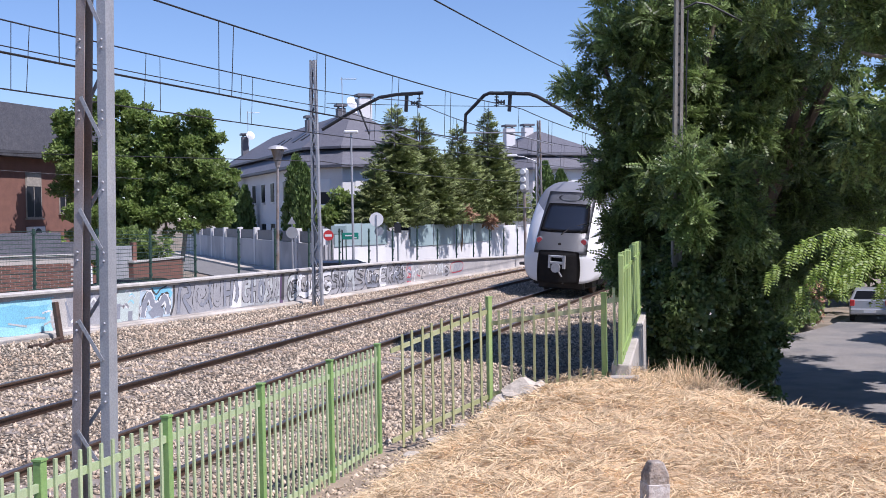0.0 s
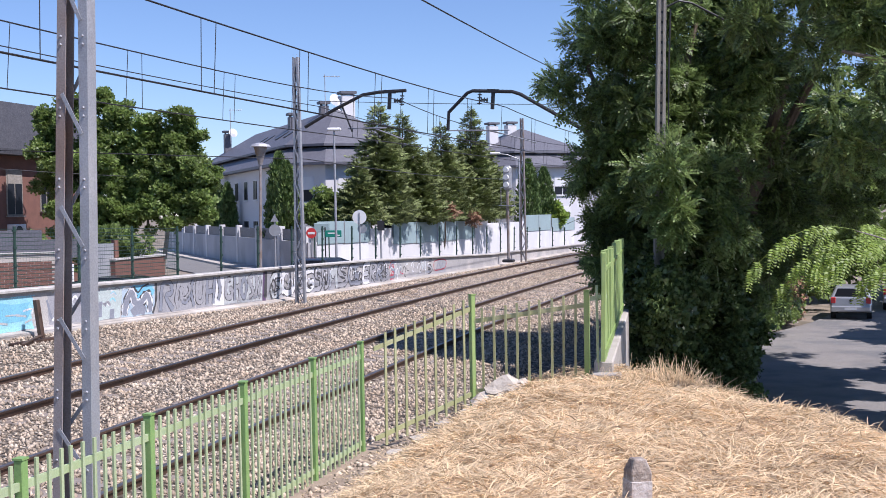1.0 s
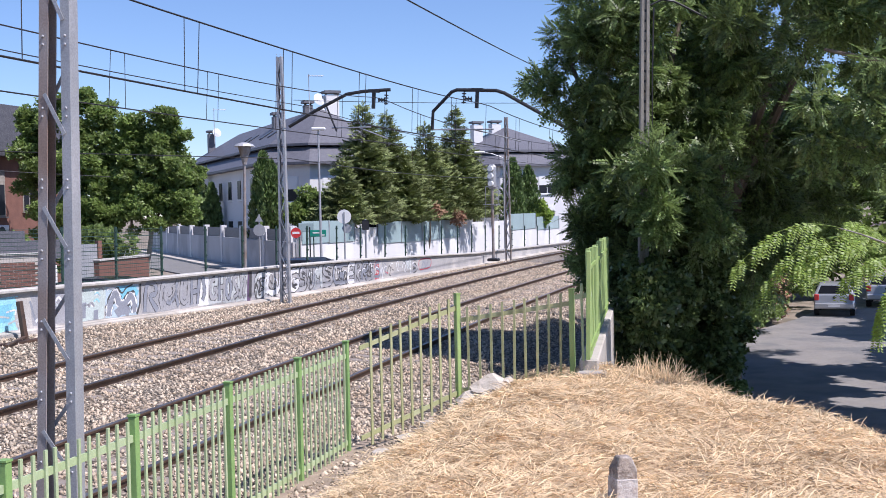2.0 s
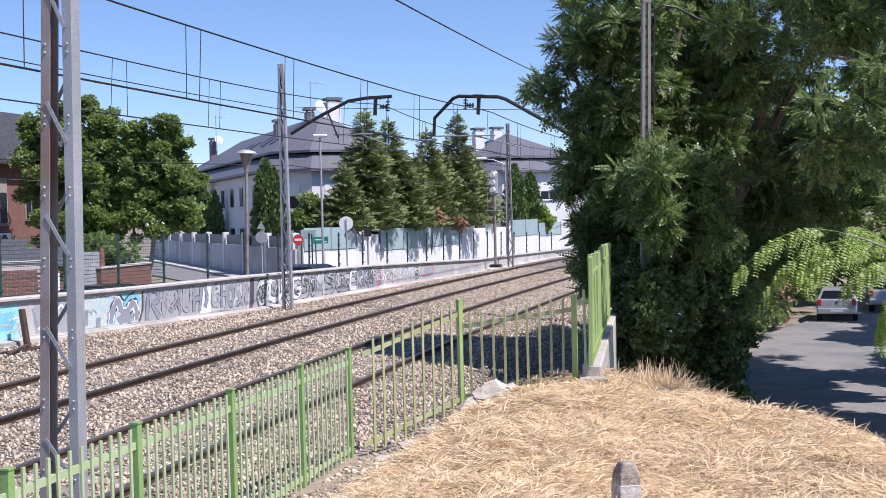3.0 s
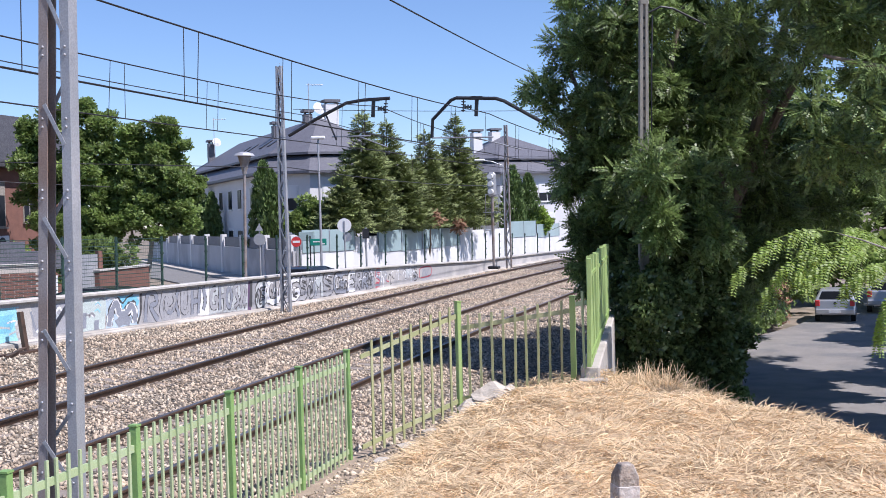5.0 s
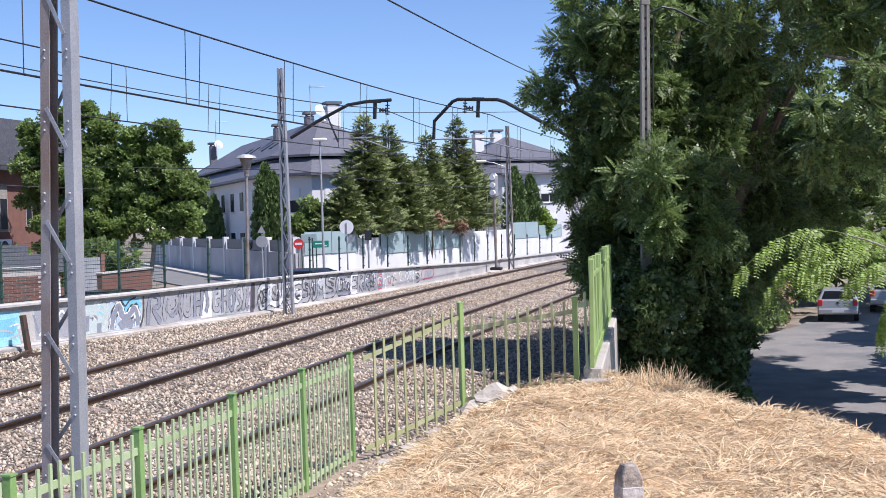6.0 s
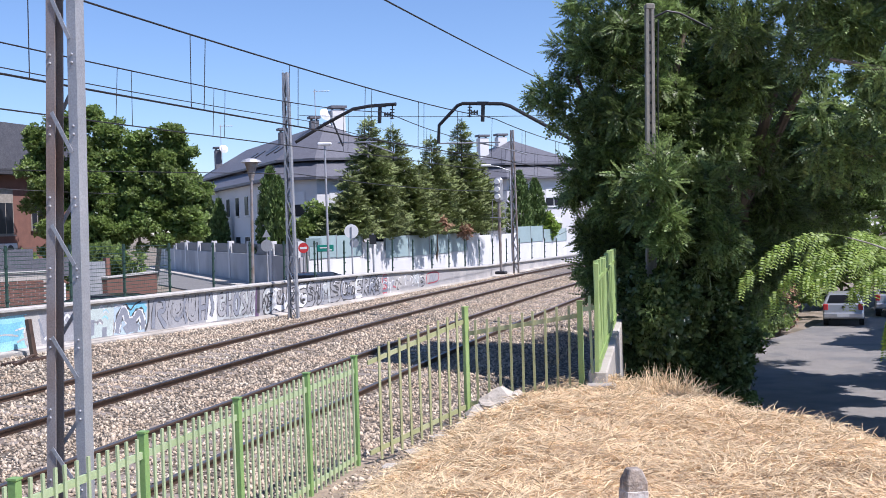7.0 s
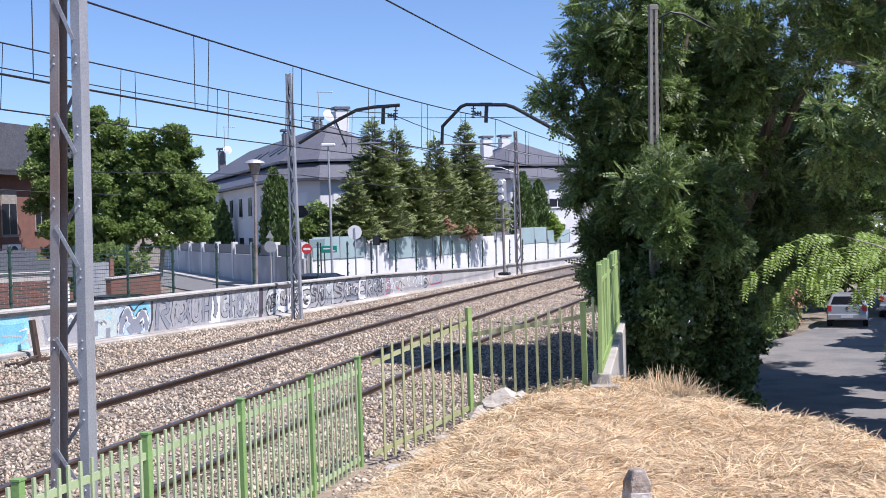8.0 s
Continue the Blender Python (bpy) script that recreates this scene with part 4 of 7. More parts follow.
SHAPES = [[(0.85, 0.85), (0.3, 0.9), (0.15, 0.65), (0.75, 0.45), (0.8, 0.2), (0.1, 0.12)], [(0.1, 0.9), (0.15, 0.3), (0.5, 0.1), (0.85, 0.3), (0.9, 0.9)],
          [(0.15, 0.08), (0.2, 0.88), (0.75, 0.85), (0.7, 0.55), (0.3, 0.5), (0.9, 0.08)], [(0.9, 0.85), (0.25, 0.8), (0.12, 0.45), (0.3, 0.15), (0.9, 0.2), (0.85, 0.45), (0.5, 0.45)],
          [(0.1, 0.1), (0.3, 0.9), (0.5, 0.4), (0.7, 0.9), (0.95, 0.1)], [(0.9, 0.92), (0.2, 0.85), (0.15, 0.5), (0.7, 0.5), (0.15, 0.45), (0.2, 0.12), (0.95, 0.1)]]


def tag_letter(s, w, color, bold):
    """One outlined block letter with a pale fill, a drip inside it and a flick beside it."""
    st = [(s + w * (a + rg.uniform(-0.06, 0.06)), b + rg.uniform(-0.05, 0.05)) for a, b in rg.choice(SHAPES)]
    lift = rg.uniform(0, 0.0008)
    paint_stroke(st, 0.27, color, 0.0085 + lift)
    paint_stroke(st, 0.27 - bold, rg.choice(["pale", "silver", "silver", "white", "slate"]), 0.0115 + lift)
    x, v = s + w * rg.uniform(0.2, 0.7), rg.uniform(0.3, 0.7)
    paint_stroke([(x, v), (x + 0.08 * w, v - 0.12), (x + 0.3 * w, v - 0.16)], bold * 0.6, color, 0.0145)
    paint_stroke([(x - 0.15, v + 0.1), (x - 0.05, v + 0.22), (x + 0.15, v + 0.2)], bold * 0.5, "white", 0.0155)


s = 6.3
while s < 13.1:
    w = rg.uniform(0.7, 1.25)
    tag_letter(s, w, "black", rg.uniform(0.07, 0.11))
    s += w * 0.92
paint_patch("paint_patch", 13.3, 25.0, 0.03, 0.95, "silver", 0.004)
s = 13.5
while s < 22.3:
    w = rg.uniform(0.7, 1.3)
    tag_letter(s, w, "red" if 17.0 < s < 18.8 else rg.choice(["black", "slate", "black"]), rg.uniform(0.07, 0.12))
    s += w * 0.9
for k in range(26):
    s = rg.uniform(6.2, 21.5)
    v = rg.uniform(0.25, 0.6)
    w = rg.uniform(0.2, 0.5)
    paint_stroke([(s, v), (s + w * 0.3, v + 0.3), (s + w * 0.8, v + 0.15), (s + w * 0.6, v - 0.2), (s + w, v - 0.22)], rg.uniform(0.04, 0.07), ["black", "white", "black", "slate", "white"][k % 5], 0.0145 + 0.0005 * (k % 6))
paint_stroke([(23.0, 0.2), (23.0, 0.8), (24.5, 0.85), (24.5, 0.3), (23.1, 0.2)], 0.07, "red", 0.01)
paint_stroke([(23.3, 0.3), (23.6, 0.7), (23.9, 0.35), (24.2, 0.7)], 0.08, "slate", 0.01)

# leaning dark sleeper stub before the blue part of the wall
stub = tagged(link_bm("timber_post", box_bm(-0.055, 0.055, -0.06, 0.06, -0.35, 0.85, 0.012), M["rail"]), "dark rusty post leaning by the wall foot", "post")
stub.matrix_basis = stand(-6.2, -2.25, 0.0) @ pose(0, 0, 0, 0, -8, 0)
tagged(link_bm("steel_bar", rod_bm(line(-7.6, -2.0, 0.04), line(-5.7, -1.9, 0.02), 0.05, None, 6), M["rail"]), "rusty bar lying on the ballast", "bar")
tagged(link_bm("rail_offcut", sweep_bm([line(-7.6, -1.7, 0.12), line(-6.2, -2.25, 0.1)], FOOT, UP), M["rail"]), "rusty rail offcut lying at the wall foot", "rail")

# ------------------------------------------------------------------ green mesh fence over the wall
def mesh_fence():
    f = thing("mesh_fence", Matrix.Identity(4), "dark green welded mesh fence behind the low wall", "fence")
    posts = [-13.5, -10.9, -8.4, -5.9, -3.5, -1.15, 1.15, 3.7, 6.15, 8.7, 11.3, 14.1, 16.6, 19.45, 22.05, 24.7, 27.25, 29.85, 32.3, 34.8, 37.5, 40.2, 43, 46, 49]
    top = lambda s: lerp(s, [-14, -5.9, 3.7, 14.1, 24.7, 34.8, 50], [2.5, 2.39, 2.18, 1.96, 1.74, 1.54, 1.2])
    for s in posts:
        bm = rod_bm(line(s, -3.1, lerp(s, WALL_S, WALL_BASE) - 0.3), line(s, -3.1, 0) + Vector((0, 0, top(s))), 0.035, None, 8)
        b = line(s, -3.1, 0)
        p = part("post", bm, M["mesh_green"], f)
        for dz in (0.08, 0.45, 0.85, 1.2):
            part("clamp", rod_bm(b + Vector((0, 0, top(s) - dz - 0.05)), b + Vector((0, 0, top(s) - dz)), 0.05, None, 8), M["mesh_green"], p)
    for s0, s1 in zip(posts, posts[1:]):
        if s0 > 1.0:
            continue
        bm = bmesh.new()
        zt0, zt1, zb0, zb1 = top(s0), top(s1), lerp(s0, WALL_S, WALL_TOP), lerp(s1, WALL_S, WALL_TOP)
        a, b = line(s0, -3.1, 0), line(s1, -3.1, 0)
        for k in range(15):
            t = k / 14
            add_rod(bm, a + Vector((0, 0, zb0 + (zt0 - 0.06 - zb0) * t)), b + Vector((0, 0, zb1 + (zt1 - 0.06 - zb1) * t)), 0.006 if k % 4 else 0.009, None, 4)
        for k in range(1, 24):
            t = k / 24
            p = a.lerp(b, t)
            add_rod(bm, p + Vector((0, 0, zb0 + (zb1 - zb0) * t)), p + Vector((0, 0, zt0 + (zt1 - zt0) * t - 0.06)), 0.002, None, 3)
        part("mesh_panel", bm, M["mesh_green"], f)


mesh_fence()


# ------------------------------------------------------------------ garden walls of the corner house
def run_wall(name, a, b, z0, za, zb, thick, material, label, cap=True):
    a, b = Vector((*a, 0)), Vector((*b, 0))
    d = (b - a)
    L = d.length
    m = Matrix.Translation(a) @ Matrix.Rotation(math.atan2(d.y, d.x), 4, "Z")
    bm = bmesh.new()
    vs = add_box(bm, 0, L, 0, thick, 0, 1)
    for v in vs:
        v.co.z = z0 if v.co.z < 0.5 else za + (zb - za) * v.co.x / L
    w = thing(name, m, label, "wall", kind="structure")
    part("wall_body", bm, material, w)
    return w, L


gw, GL = run_wall("wall_garden", (-5.55, 57.35), (17.5, 112.0), STREET_Z - 0.3, 1.6, 1.5, 0.25, M["white_wall"], "white rendered garden wall with frosted panels on top")
# frosted panels before the crest of the wall, with a stretch of higher plain wall between them
for x0, x1, zb, zt in ((0.05, 3.0, 1.45, 2.6), (3.03, 6.1, 1.42, 2.58), (9.3, 12.6, 1.15, 2.4), (12.63, 15.9, 1.12, 2.38), (15.93, 19.3, 1.12, 2.36), (19.33, 22.7, 1.15, 2.36),
                       (34.2, 37.6, 1.35, 2.62), (37.63, 41.0, 1.35, 2.62), (41.4, 44.8, 1.2, 2.3), (44.83, 48.2, 1.2, 2.3), (48.23, 51.6, 1.2, 2.3)):
    part("panel", box_bm(x0, x1, -0.05, -0.015, zb, zt), M["frost"], gw, "frosted greenish glass panel")
    part("panel_post", box_bm(x1 - 0.03, x1 + 0.03, -0.09, -0.051, zb, zt + 0.03), M["galva"], gw)
for x0, x1 in ((6.2, 9.2), (22.8, 28.2), (28.3, 34.1)):
    part("raised_wall", box_bm(x0, x1, 0.02, 0.23, 1.4, 2.12, 0.01), M["white_wall"], gw)
for x0 in (6.1, 22.75, 28.2, 34.1, 41.1):
    part("pillar", box_bm(x0 - 0.14, x0 + 0.14, -0.03, 0.28, 1.3, 2.5, 0.01), M["white_wall"], gw)
gw2, GL2 = run_wall("wall_side_garden", (-5.75, 57.55), (-24.5, 108.0), STREET_Z - 0.3, 1.55, 1.6, 0.25, M["shade_grey_render"], "rendered garden wall in a shade-greyed tone with pillars along the side street")
for k in range(9):
    x0 = 0.2 + k * 6.0
    part("pillar", box_bm(x0, x0 + 0.45, -0.05, 0.3, STREET_Z, 2.35, 0.01), M["white_wall"], gw2)
    part("panel", box_bm(x0 + 0.5, x0 + 5.9, 0.08, 0.12, 1.58, 2.2), M["slate"], gw2, "dark grey fence panel")
strip("pavement", [(-5.95, 57.2), (-24.9, 108.0), (-26.3, 108.0), (-7.3, 56.9)], STREET_Z + 0.13, M["concrete"], "pale kerbed pavement along the side street", "pavement", 0.13)

# ------------------------------------------------------------------ front gardens on the left
def brick_wall(name, a, b, z0, z1, label, bricks=True):
    a3, b3 = Vector((*a, 0)), Vector((*b, 0))
    d = b3 - a3
    L = d.length
    m = Matrix.Translation(a3) @ Matrix.Rotation(math.atan2(d.y, d.x), 4, "Z")
    w = thing(name, m, label, "wall", kind="structure")
    part("mortar_core", box_bm(0, L, 0.012, 0.22, z0, z1), M["mortar"] if bricks else M["brick"], w)
    if bricks:
        me = None
        n, k = 0, 0
        z = z0 + 0.5
        while z + 0.06 < z1 and n < 290:
            x = 0.125 * (k % 2)
            while x + 0.24 < L:
                if me is None:
                    ob = part("brick", box_bm(0, 0.24, 0, 0.1, 0, 0.062, 0.004), M["brick"], w)
                    me = ob.data
                else:
                    ob = new("brick", me)
                    ob.parent = w
                ob.matrix_basis = pose(x, random.uniform(-0.002, 0.002), z)
                x += 0.252
                n += 1
            z += 0.074
            k += 1
    part("coping", box_bm(-0.03, L + 0.03, -0.03, 0.26, z1, z1 + 0.07, 0.01), M["wall_cap"], w, "pale stone coping")
    return w


brick_wall("wall_brick", (-15.2, 33.5), (-11.4, 35.3), STREET_Z, 1.9, "low red brick garden wall with a pale coping")
panel = tagged(link_bm("garden_screen", box_bm(0, 3.6, 0, 0.04, 1.98, 2.65, 0, Matrix.Translation((-15.1, 33.65, 0)) @ Matrix.Rotation(radians(25), 4, "Z")), M["slate"]), "dark grey metal screen on the brick wall", "screen")
bw2 = brick_wall("wall_brick_two", (-10.4, 38.1), (-9.6, 41.8), STREET_Z, 1.55, "red brick garden wall beside the street", False)
for x, y, w, h, c, lab in ((-12.1, 35.2, 0.42, 1.85, "frame_white", "white utility meter box"), (-11.5, 36.2, 0.5, 1.75, "frame_white", "pale meter cabinet in the garden wall")):
    cab = thing("meter_cabinet", pose(x, y, STREET_Z, 0, 0, 40), lab, "cabinet", "meter cabinets")
    part("body", box_bm(-w / 2, w / 2, -0.15, 0.15, 0, h, 0.01), M[c], cab)
    part("door", box_bm(-w / 2 + 0.04, w / 2 - 0.04, -0.165, -0.15, h * 0.55, h - 0.06), M[c], cab)
    part("door", box_bm(-w / 2 + 0.04, w / 2 - 0.04, -0.165, -0.15, 0.1, h * 0.5), M[c], cab)
gate = thing("garden_gate", pose(-11.0, 37.6, STREET_Z, 0, 0, 55), "grey sheet metal garden gate", "gate")
part("gate_leaf", box_bm(0, 0.85, -0.03, 0.03, 0.1, 2.35, 0.01), M["galva"], gate)
for x in (-0.1, 0.9):
    part("gate_post", box_bm(x - 0.06, x + 0.1, -0.08, 0.08, 0, 2.45), M["brick"], gate)
hedge_panel = tagged(link_bm("garden_screen", box_bm(0, 3.2, 0, 0.04, 1.66, 2.3, 0, Matrix.Translation((-13.2, 36.6, 0)) @ Matrix.Rotation(radians(57), 4, "Z")), M["slate"]), "dark slatted garden screen over the brick wall", "screen")


# ------------------------------------------------------------------ street lamps, signs, signal
def lantern(m, h):
    f = thing("street_lamp", m, "grey street lamp with a conical lantern", "street lamp")
    part("pole", rod_bm((0, 0, 0), (0, 0, h - 0.75), 0.075, 0.05, 10), M["galva_old"], f)
    part("collar", rod_bm((0, 0, h - 0.8), (0, 0, h - 0.7), 0.09, None, 10), M["galva_old"], f)
    bm = rod_bm((0, 0, h - 0.7), (0, 0, h - 0.1), 0.1, 0.27, 12)
    part("lantern_bowl", bm, M["galva_old"], f, "dull grey lantern bowl")
    bm = rod_bm((0, 0, h - 0.1), (0, 0, h), 0.42, 0.34, 16)
    add_rod(bm, (0, 0, h), (0, 0, h + 0.06), 0.3, 0.12, 16)
    part("hood", bm, M["galva"], f, "grey hood")
    return f


lantern(pose(-6.62, 45.1, STREET_Z, 0, 1.2, 0), 6.0)
lantern(pose(-11.6, 47.6, STREET_Z, 0, 0, 0), 4.9)


def column_lamp(m, h, arm_len):
    f = thing("street_lamp", m, "tall slim steel street lamp", "street lamp")
    part("pole", rod_bm((0, 0, 0), (0, 0, h), 0.07, 0.045, 10), M["galva"], f)
    if arm_len:
        part("arm", tube_bm([(0, 0, h - 0.05), (0.5 * arm_len, 0, h + 0.25), (arm_len, 0, h + 0.35)], 0.035), M["galva"], f)
    x = arm_len
    bm = box_bm(x - 0.35, x + 0.35, -0.13, 0.13, h + (0.28 if arm_len else 0.0), h + (0.42 if arm_len else 0.16), 0.05)
    part("head", bm, M["frame_white"], f, "pale lamp head")
    return f


column_lamp(pose(-4.38, 55.15, STREET_Z), 7.2, 0)
column_lamp(pose(6.1, 74.0, STREET_Z), 6.6, -1.55)

RED = mat("sign_red", (0.55, 0.04, 0.04), 0.4, fine_amt=0.04, bump=0)
GREEN = mat("sign_green", (0.01, 0.22, 0.16), 0.4, fine_amt=0.04, bump=0)


def sign(x, y, zc, r, label, face):
    f = thing("road_sign", pose(x, y, STREET_Z), label, "road sign", "road signs")
    part("pole", rod_bm((0, 0.05, 0), (0, 0.05, zc - STREET_Z + r + 0.02), 0.035, None, 8), M["galva"], f)
    part("plate", rod_bm((0, 0.0, zc - STREET_Z), (0, 0.012, zc - STREET_Z), r, None, 28), face, f)
    return f


noen = sign(-5.56, 55.0, 2.07, 0.25, "round red no-entry sign on a post", RED)
part("bar", box_bm(-0.17, 0.17, -0.006, 0.001, 2.07 - STREET_Z - 0.055, 2.07 - STREET_Z + 0.055), M["frame_white"], noen)
rs = sign(-2.93, 50.0, 2.82, 0.31, "pale round road sign seen from behind", M["frame_white"])
part("bracket", box_bm(-0.03, 0.03, -0.03, 0.0, 2.45 - STREET_Z, 3.02 - STREET_Z), M["galva"], rs)
part("lower_plate", rod_bm((0.1, 0.06, 2.3 - STREET_Z), (0.1, 0.075, 2.3 - STREET_Z), 0.2, None, 20), M["galva"], rs)
ts = sign(-6.92, 52.0, 2.28, 0.27, "grey back of a round sign under a triangular one", M["galva"])
bm = bmesh.new()
bmesh.ops.create_cone(bm, cap_ends=True, segments=3, radius1=0.22, radius2=0.22, depth=0.012, matrix=pose(0, 0.0, 2.78 - STREET_Z, 90, 0, 0) @ pose(0, 0, 0, 0, 0, 0))
part("triangle_plate", bm, M["galva"], ts)
part("pole_top", rod_bm((0, 0.05, 2.5 - STREET_Z), (0, 0.05, 3.0 - STREET_Z), 0.035), M["galva"], ts)
gs = thing("street_sign", pose(-4.45, 55.6, STREET_Z), "small green street sign with pale lettering bars", "street sign")
part("pole", rod_bm((-0.5, 0.05, 0), (-0.5, 0.05, 2.55), 0.035), M["dark_metal"], gs)
part("plate", box_bm(-0.5, 0.3, -0.015, 0.015, 2.07, 2.4, 0.02), GREEN, gs)
part("text_bar", box_bm(-0.36, 0.1, -0.022, -0.016, 2.23, 2.29), M["frame_white"], gs)
part("text_bar", box_bm(0.1, 0.22, -0.022, -0.016, 2.12, 2.18), M["frame_white"], gs)
gs2 = thing("street_sign", pose(-5.15, 56.2, STREET_Z), "dark green sign frame on two posts", "street sign")
part("frame", box_bm(-0.4, 0.35, -0.02, 0.02, 2.3, 2.75, 0.02), M["frost"], gs2)
for x in (-0.38, 0.33):
    part("pole", rod_bm((x, 0.03, 0), (x, 0.03, 2.75), 0.03), M["mesh_green"], gs2)
for x, y in ((-2.1, 52.5),):
    b = thing("bollard_post", pose(x, y, STREET_Z), "dark slim sign post seen from behind", "post", "sign posts")
    part("pole", rod_bm((0, 0, 0), (0, 0, 2.9), 0.045), M["galva"], b)
    part("plate", box_bm(-0.16, 0.16, -0.06, -0.048, 2.4, 2.85, 0.02), M["dark_metal"], b)


def signal_mast():
    f = thing("railway_signal", stand(33.3, -2.2, 0.0) @ pose(0, 0, -0.35), "pale railway signal on a mast with a ladder", "railway signal")
    part("pole", rod_bm((0, 0, 0), (0, 0, 5.2), 0.075, None, 10), M["galva_old"], f)
    head = part("signal_head", box_bm(-0.24, 0.24, -0.14, 0.14, 3.95, 5.3, 0.12), M["galva"], f, "pale signal housing")
    for z in (4.22, 4.63, 5.04):
        part("lens", rod_bm((0, -0.17, z), (0, -0.14, z), 0.11, None, 16), M["dark_metal"], head)
        part("hood", rod_bm((0, -0.4, z + 0.03), (0, -0.14, z + 0.03), 0.14, 0.14, 12), M["frame_white"], head)
    for sx in (-0.16, 0.16):
        part("ladder_rail", rod_bm((sx - 0.3, 0.2, 1.9), (sx - 0.3, 0.2, 3.9), 0.016), M["galva_old"], f)
    for k in range(6):
        part("rung", rod_bm((-0.46, 0.2, 2.1 + 0.3 * k), (-0.14, 0.2, 2.1 + 0.3 * k), 0.012), M["galva_old"], f)
    part("platform", box_bm(-0.5, 0.25, -0.1, 0.4, 3.1, 3.14), M["galva"], f)
    for x in (-0.5, 0.25):
        part("guard", rod_bm((x, 0.38, 3.1), (x, 0.38, 4.1), 0.018), M["galva"], f)
    part("guard_rail", rod_bm((-0.5, 0.38, 4.1), (0.25, 0.38, 4.1), 0.018), M["galva"], f)
    part("base_plate", box_bm(-0.3, 0.3, -0.25, 0.25, 0.0, 0.16, 0.04), M["dark_metal"], f)


signal_mast()

# other cables in the air
cable("feeder_cable", (line(-40, -1.4, 6.6), line(7, -1.7, 6.1)), 0.012, "thin dark feeder cable by the masts", 0.35)
cable("feeder_cable", (line(7, -1.7, 6.1), line(44, -1.9, 6.3)), 0.012, "thin dark feeder cable by the masts", 0.5)
cable("service_cable", ((-15.8, 40.1, 5.45), (-4.2, 40.6, 4.95)), 0.016, "dark service cable crossing before the houses", 0.0)
cable("service_cable", ((-4.2, 40.6, 4.95), (6.5, 72.0, 5.0)), 0.016, "dark service cable crossing before the houses", 0.25)
cable("service_cable", ((-15.6, 40.0, 4.82), (-11.6, 44.4, 4.58)), 0.013, "thin pale cable to the brick house", 0.02)
cable("power_cable", ((-0.68, 19.0, 6.9), (5.7, 46.5, 8.55)), 0.016, "dark power cable running into the trees", 0.05)
cable("power_cable", (line(7, 7.7, 6.4), line(6.7, -1.85, 6.25)), 0.01, "thin cross-span cable between the masts", 0.05)


# ------------------------------------------------------------------ plants
def template(kind):
    """Vertices and quads of one sprig, in its own frame: x along, y across, z off the blade."""
    V, F = [], []

    def blade(p, d, n, ln, w):
        p, d, n = Vector(p), Vector(d).normalized(), Vector(n)
        s = d.cross(n).normalized() * w
        k = len(V)
        V.extend([p, p + d * ln * 0.45 + s, p + d * ln, p + d * ln * 0.45 - s])
        F.append((k, k + 1, k + 2, k + 3))

    if kind == "pinnate":
        for i in range(5):
            x = 0.16 + 0.17 * i
            for sy in (-1, 1):
                blade((x, 0, -0.12 * x * x), (0.45, sy, -0.12), (0, 0.1 * sy, 1), 0.29 - 0.02 * i, 0.088)
        blade((0.95, 0, -0.1), (1, 0, -0.2), (0, 0, 1), 0.25, 0.075)
    elif kind == "leaves":
        for d, n, p in (((1, 0.2, -0.2), (0.1, 0.1, 1), (0, 0, 0)), ((-0.4, 1, -0.1), (0.2, -0.2, 1), (0.1, 0.1, 0.05)), ((0.1, -1, 0.1), (-0.3, 0.1, 1), (0.05, -0.1, 0.1)),
                        ((0.6, 0.7, 0.5), (-0.5, -0.1, 1), (0.2, 0, 0.1))):
            blade(p, d, n, 0.75, 0.3)
    elif kind == "needle":
        for i in range(3):
            x = 0.1 + 0.28 * i
            for sy in (-1, 1):
                blade((x, 0, -0.05 * x), (0.8, sy * 0.7, -0.15), (0, 0.2 * sy, 1), 0.42 - 0.07 * i, 0.09)
        blade((0.5, 0, 0), (1, 0, 0.05), (0, 0, 1), 0.6, 0.09)
    elif kind == "tuft":
        for a in (-0.5, 0.0, 0.5):
            blade((0, 0, 0), (1, a, 0.1), (0, a, 1), 1.0 - abs(a) * 0.4, 0.16)
    return np.array([tuple(v) for v in V]), np.array(F)


def scatter(name, kind, P, D, size, material, parent=None, label="", rng=None, up=0.6):
    """Sprigs at P pointing along D, their blades turned towards the light, joined into one crown."""
    T, F = template(kind)
    n = len(P)
    D = D / np.linalg.norm(D, axis=1, keepdims=True)
    N = rng.normal(0, 0.5, (n, 3)) + np.array(SUN_TO) * up
    S = np.cross(N, D)
    S /= np.linalg.norm(S, axis=1, keepdims=True) + 1e-9
    N = np.cross(D, S)
    B = np.stack([D, S, N], 1)
    sc = size if np.ndim(size) else np.full(n, size)
    V = np.einsum("kj,nji->nki", T, B) * sc[:, None, None] + P[:, None]
    Fa = (F[None] + len(T) * np.arange(n)[:, None, None]).reshape(-1, 4)
    return raw(name, V.reshape(-1, 3), Fa, material, parent, label)


def blob_points(blobs, n, rng, shell=0.55):
    """Points and outward ways in a union of ellipsoids, more of them near the skin."""
    w = np.array([b[3] * b[4] * b[5] for b in blobs]) ** 0.72
    idx = rng.choice(len(blobs), n, p=w / w.sum())
    d = rng.normal(0, 1, (n, 3))
    d /= np.linalg.norm(d, axis=1, keepdims=True)
    r = rng.random(n) ** (1 - shell)
    r = r * (1 + 0.18 * rng.normal(0, 1, n).clip(-1.5, 1.5))
    B = np.array(blobs)[idx]
    return B[:, :3] + d * r[:, None] * B[:, 3:6], d, r


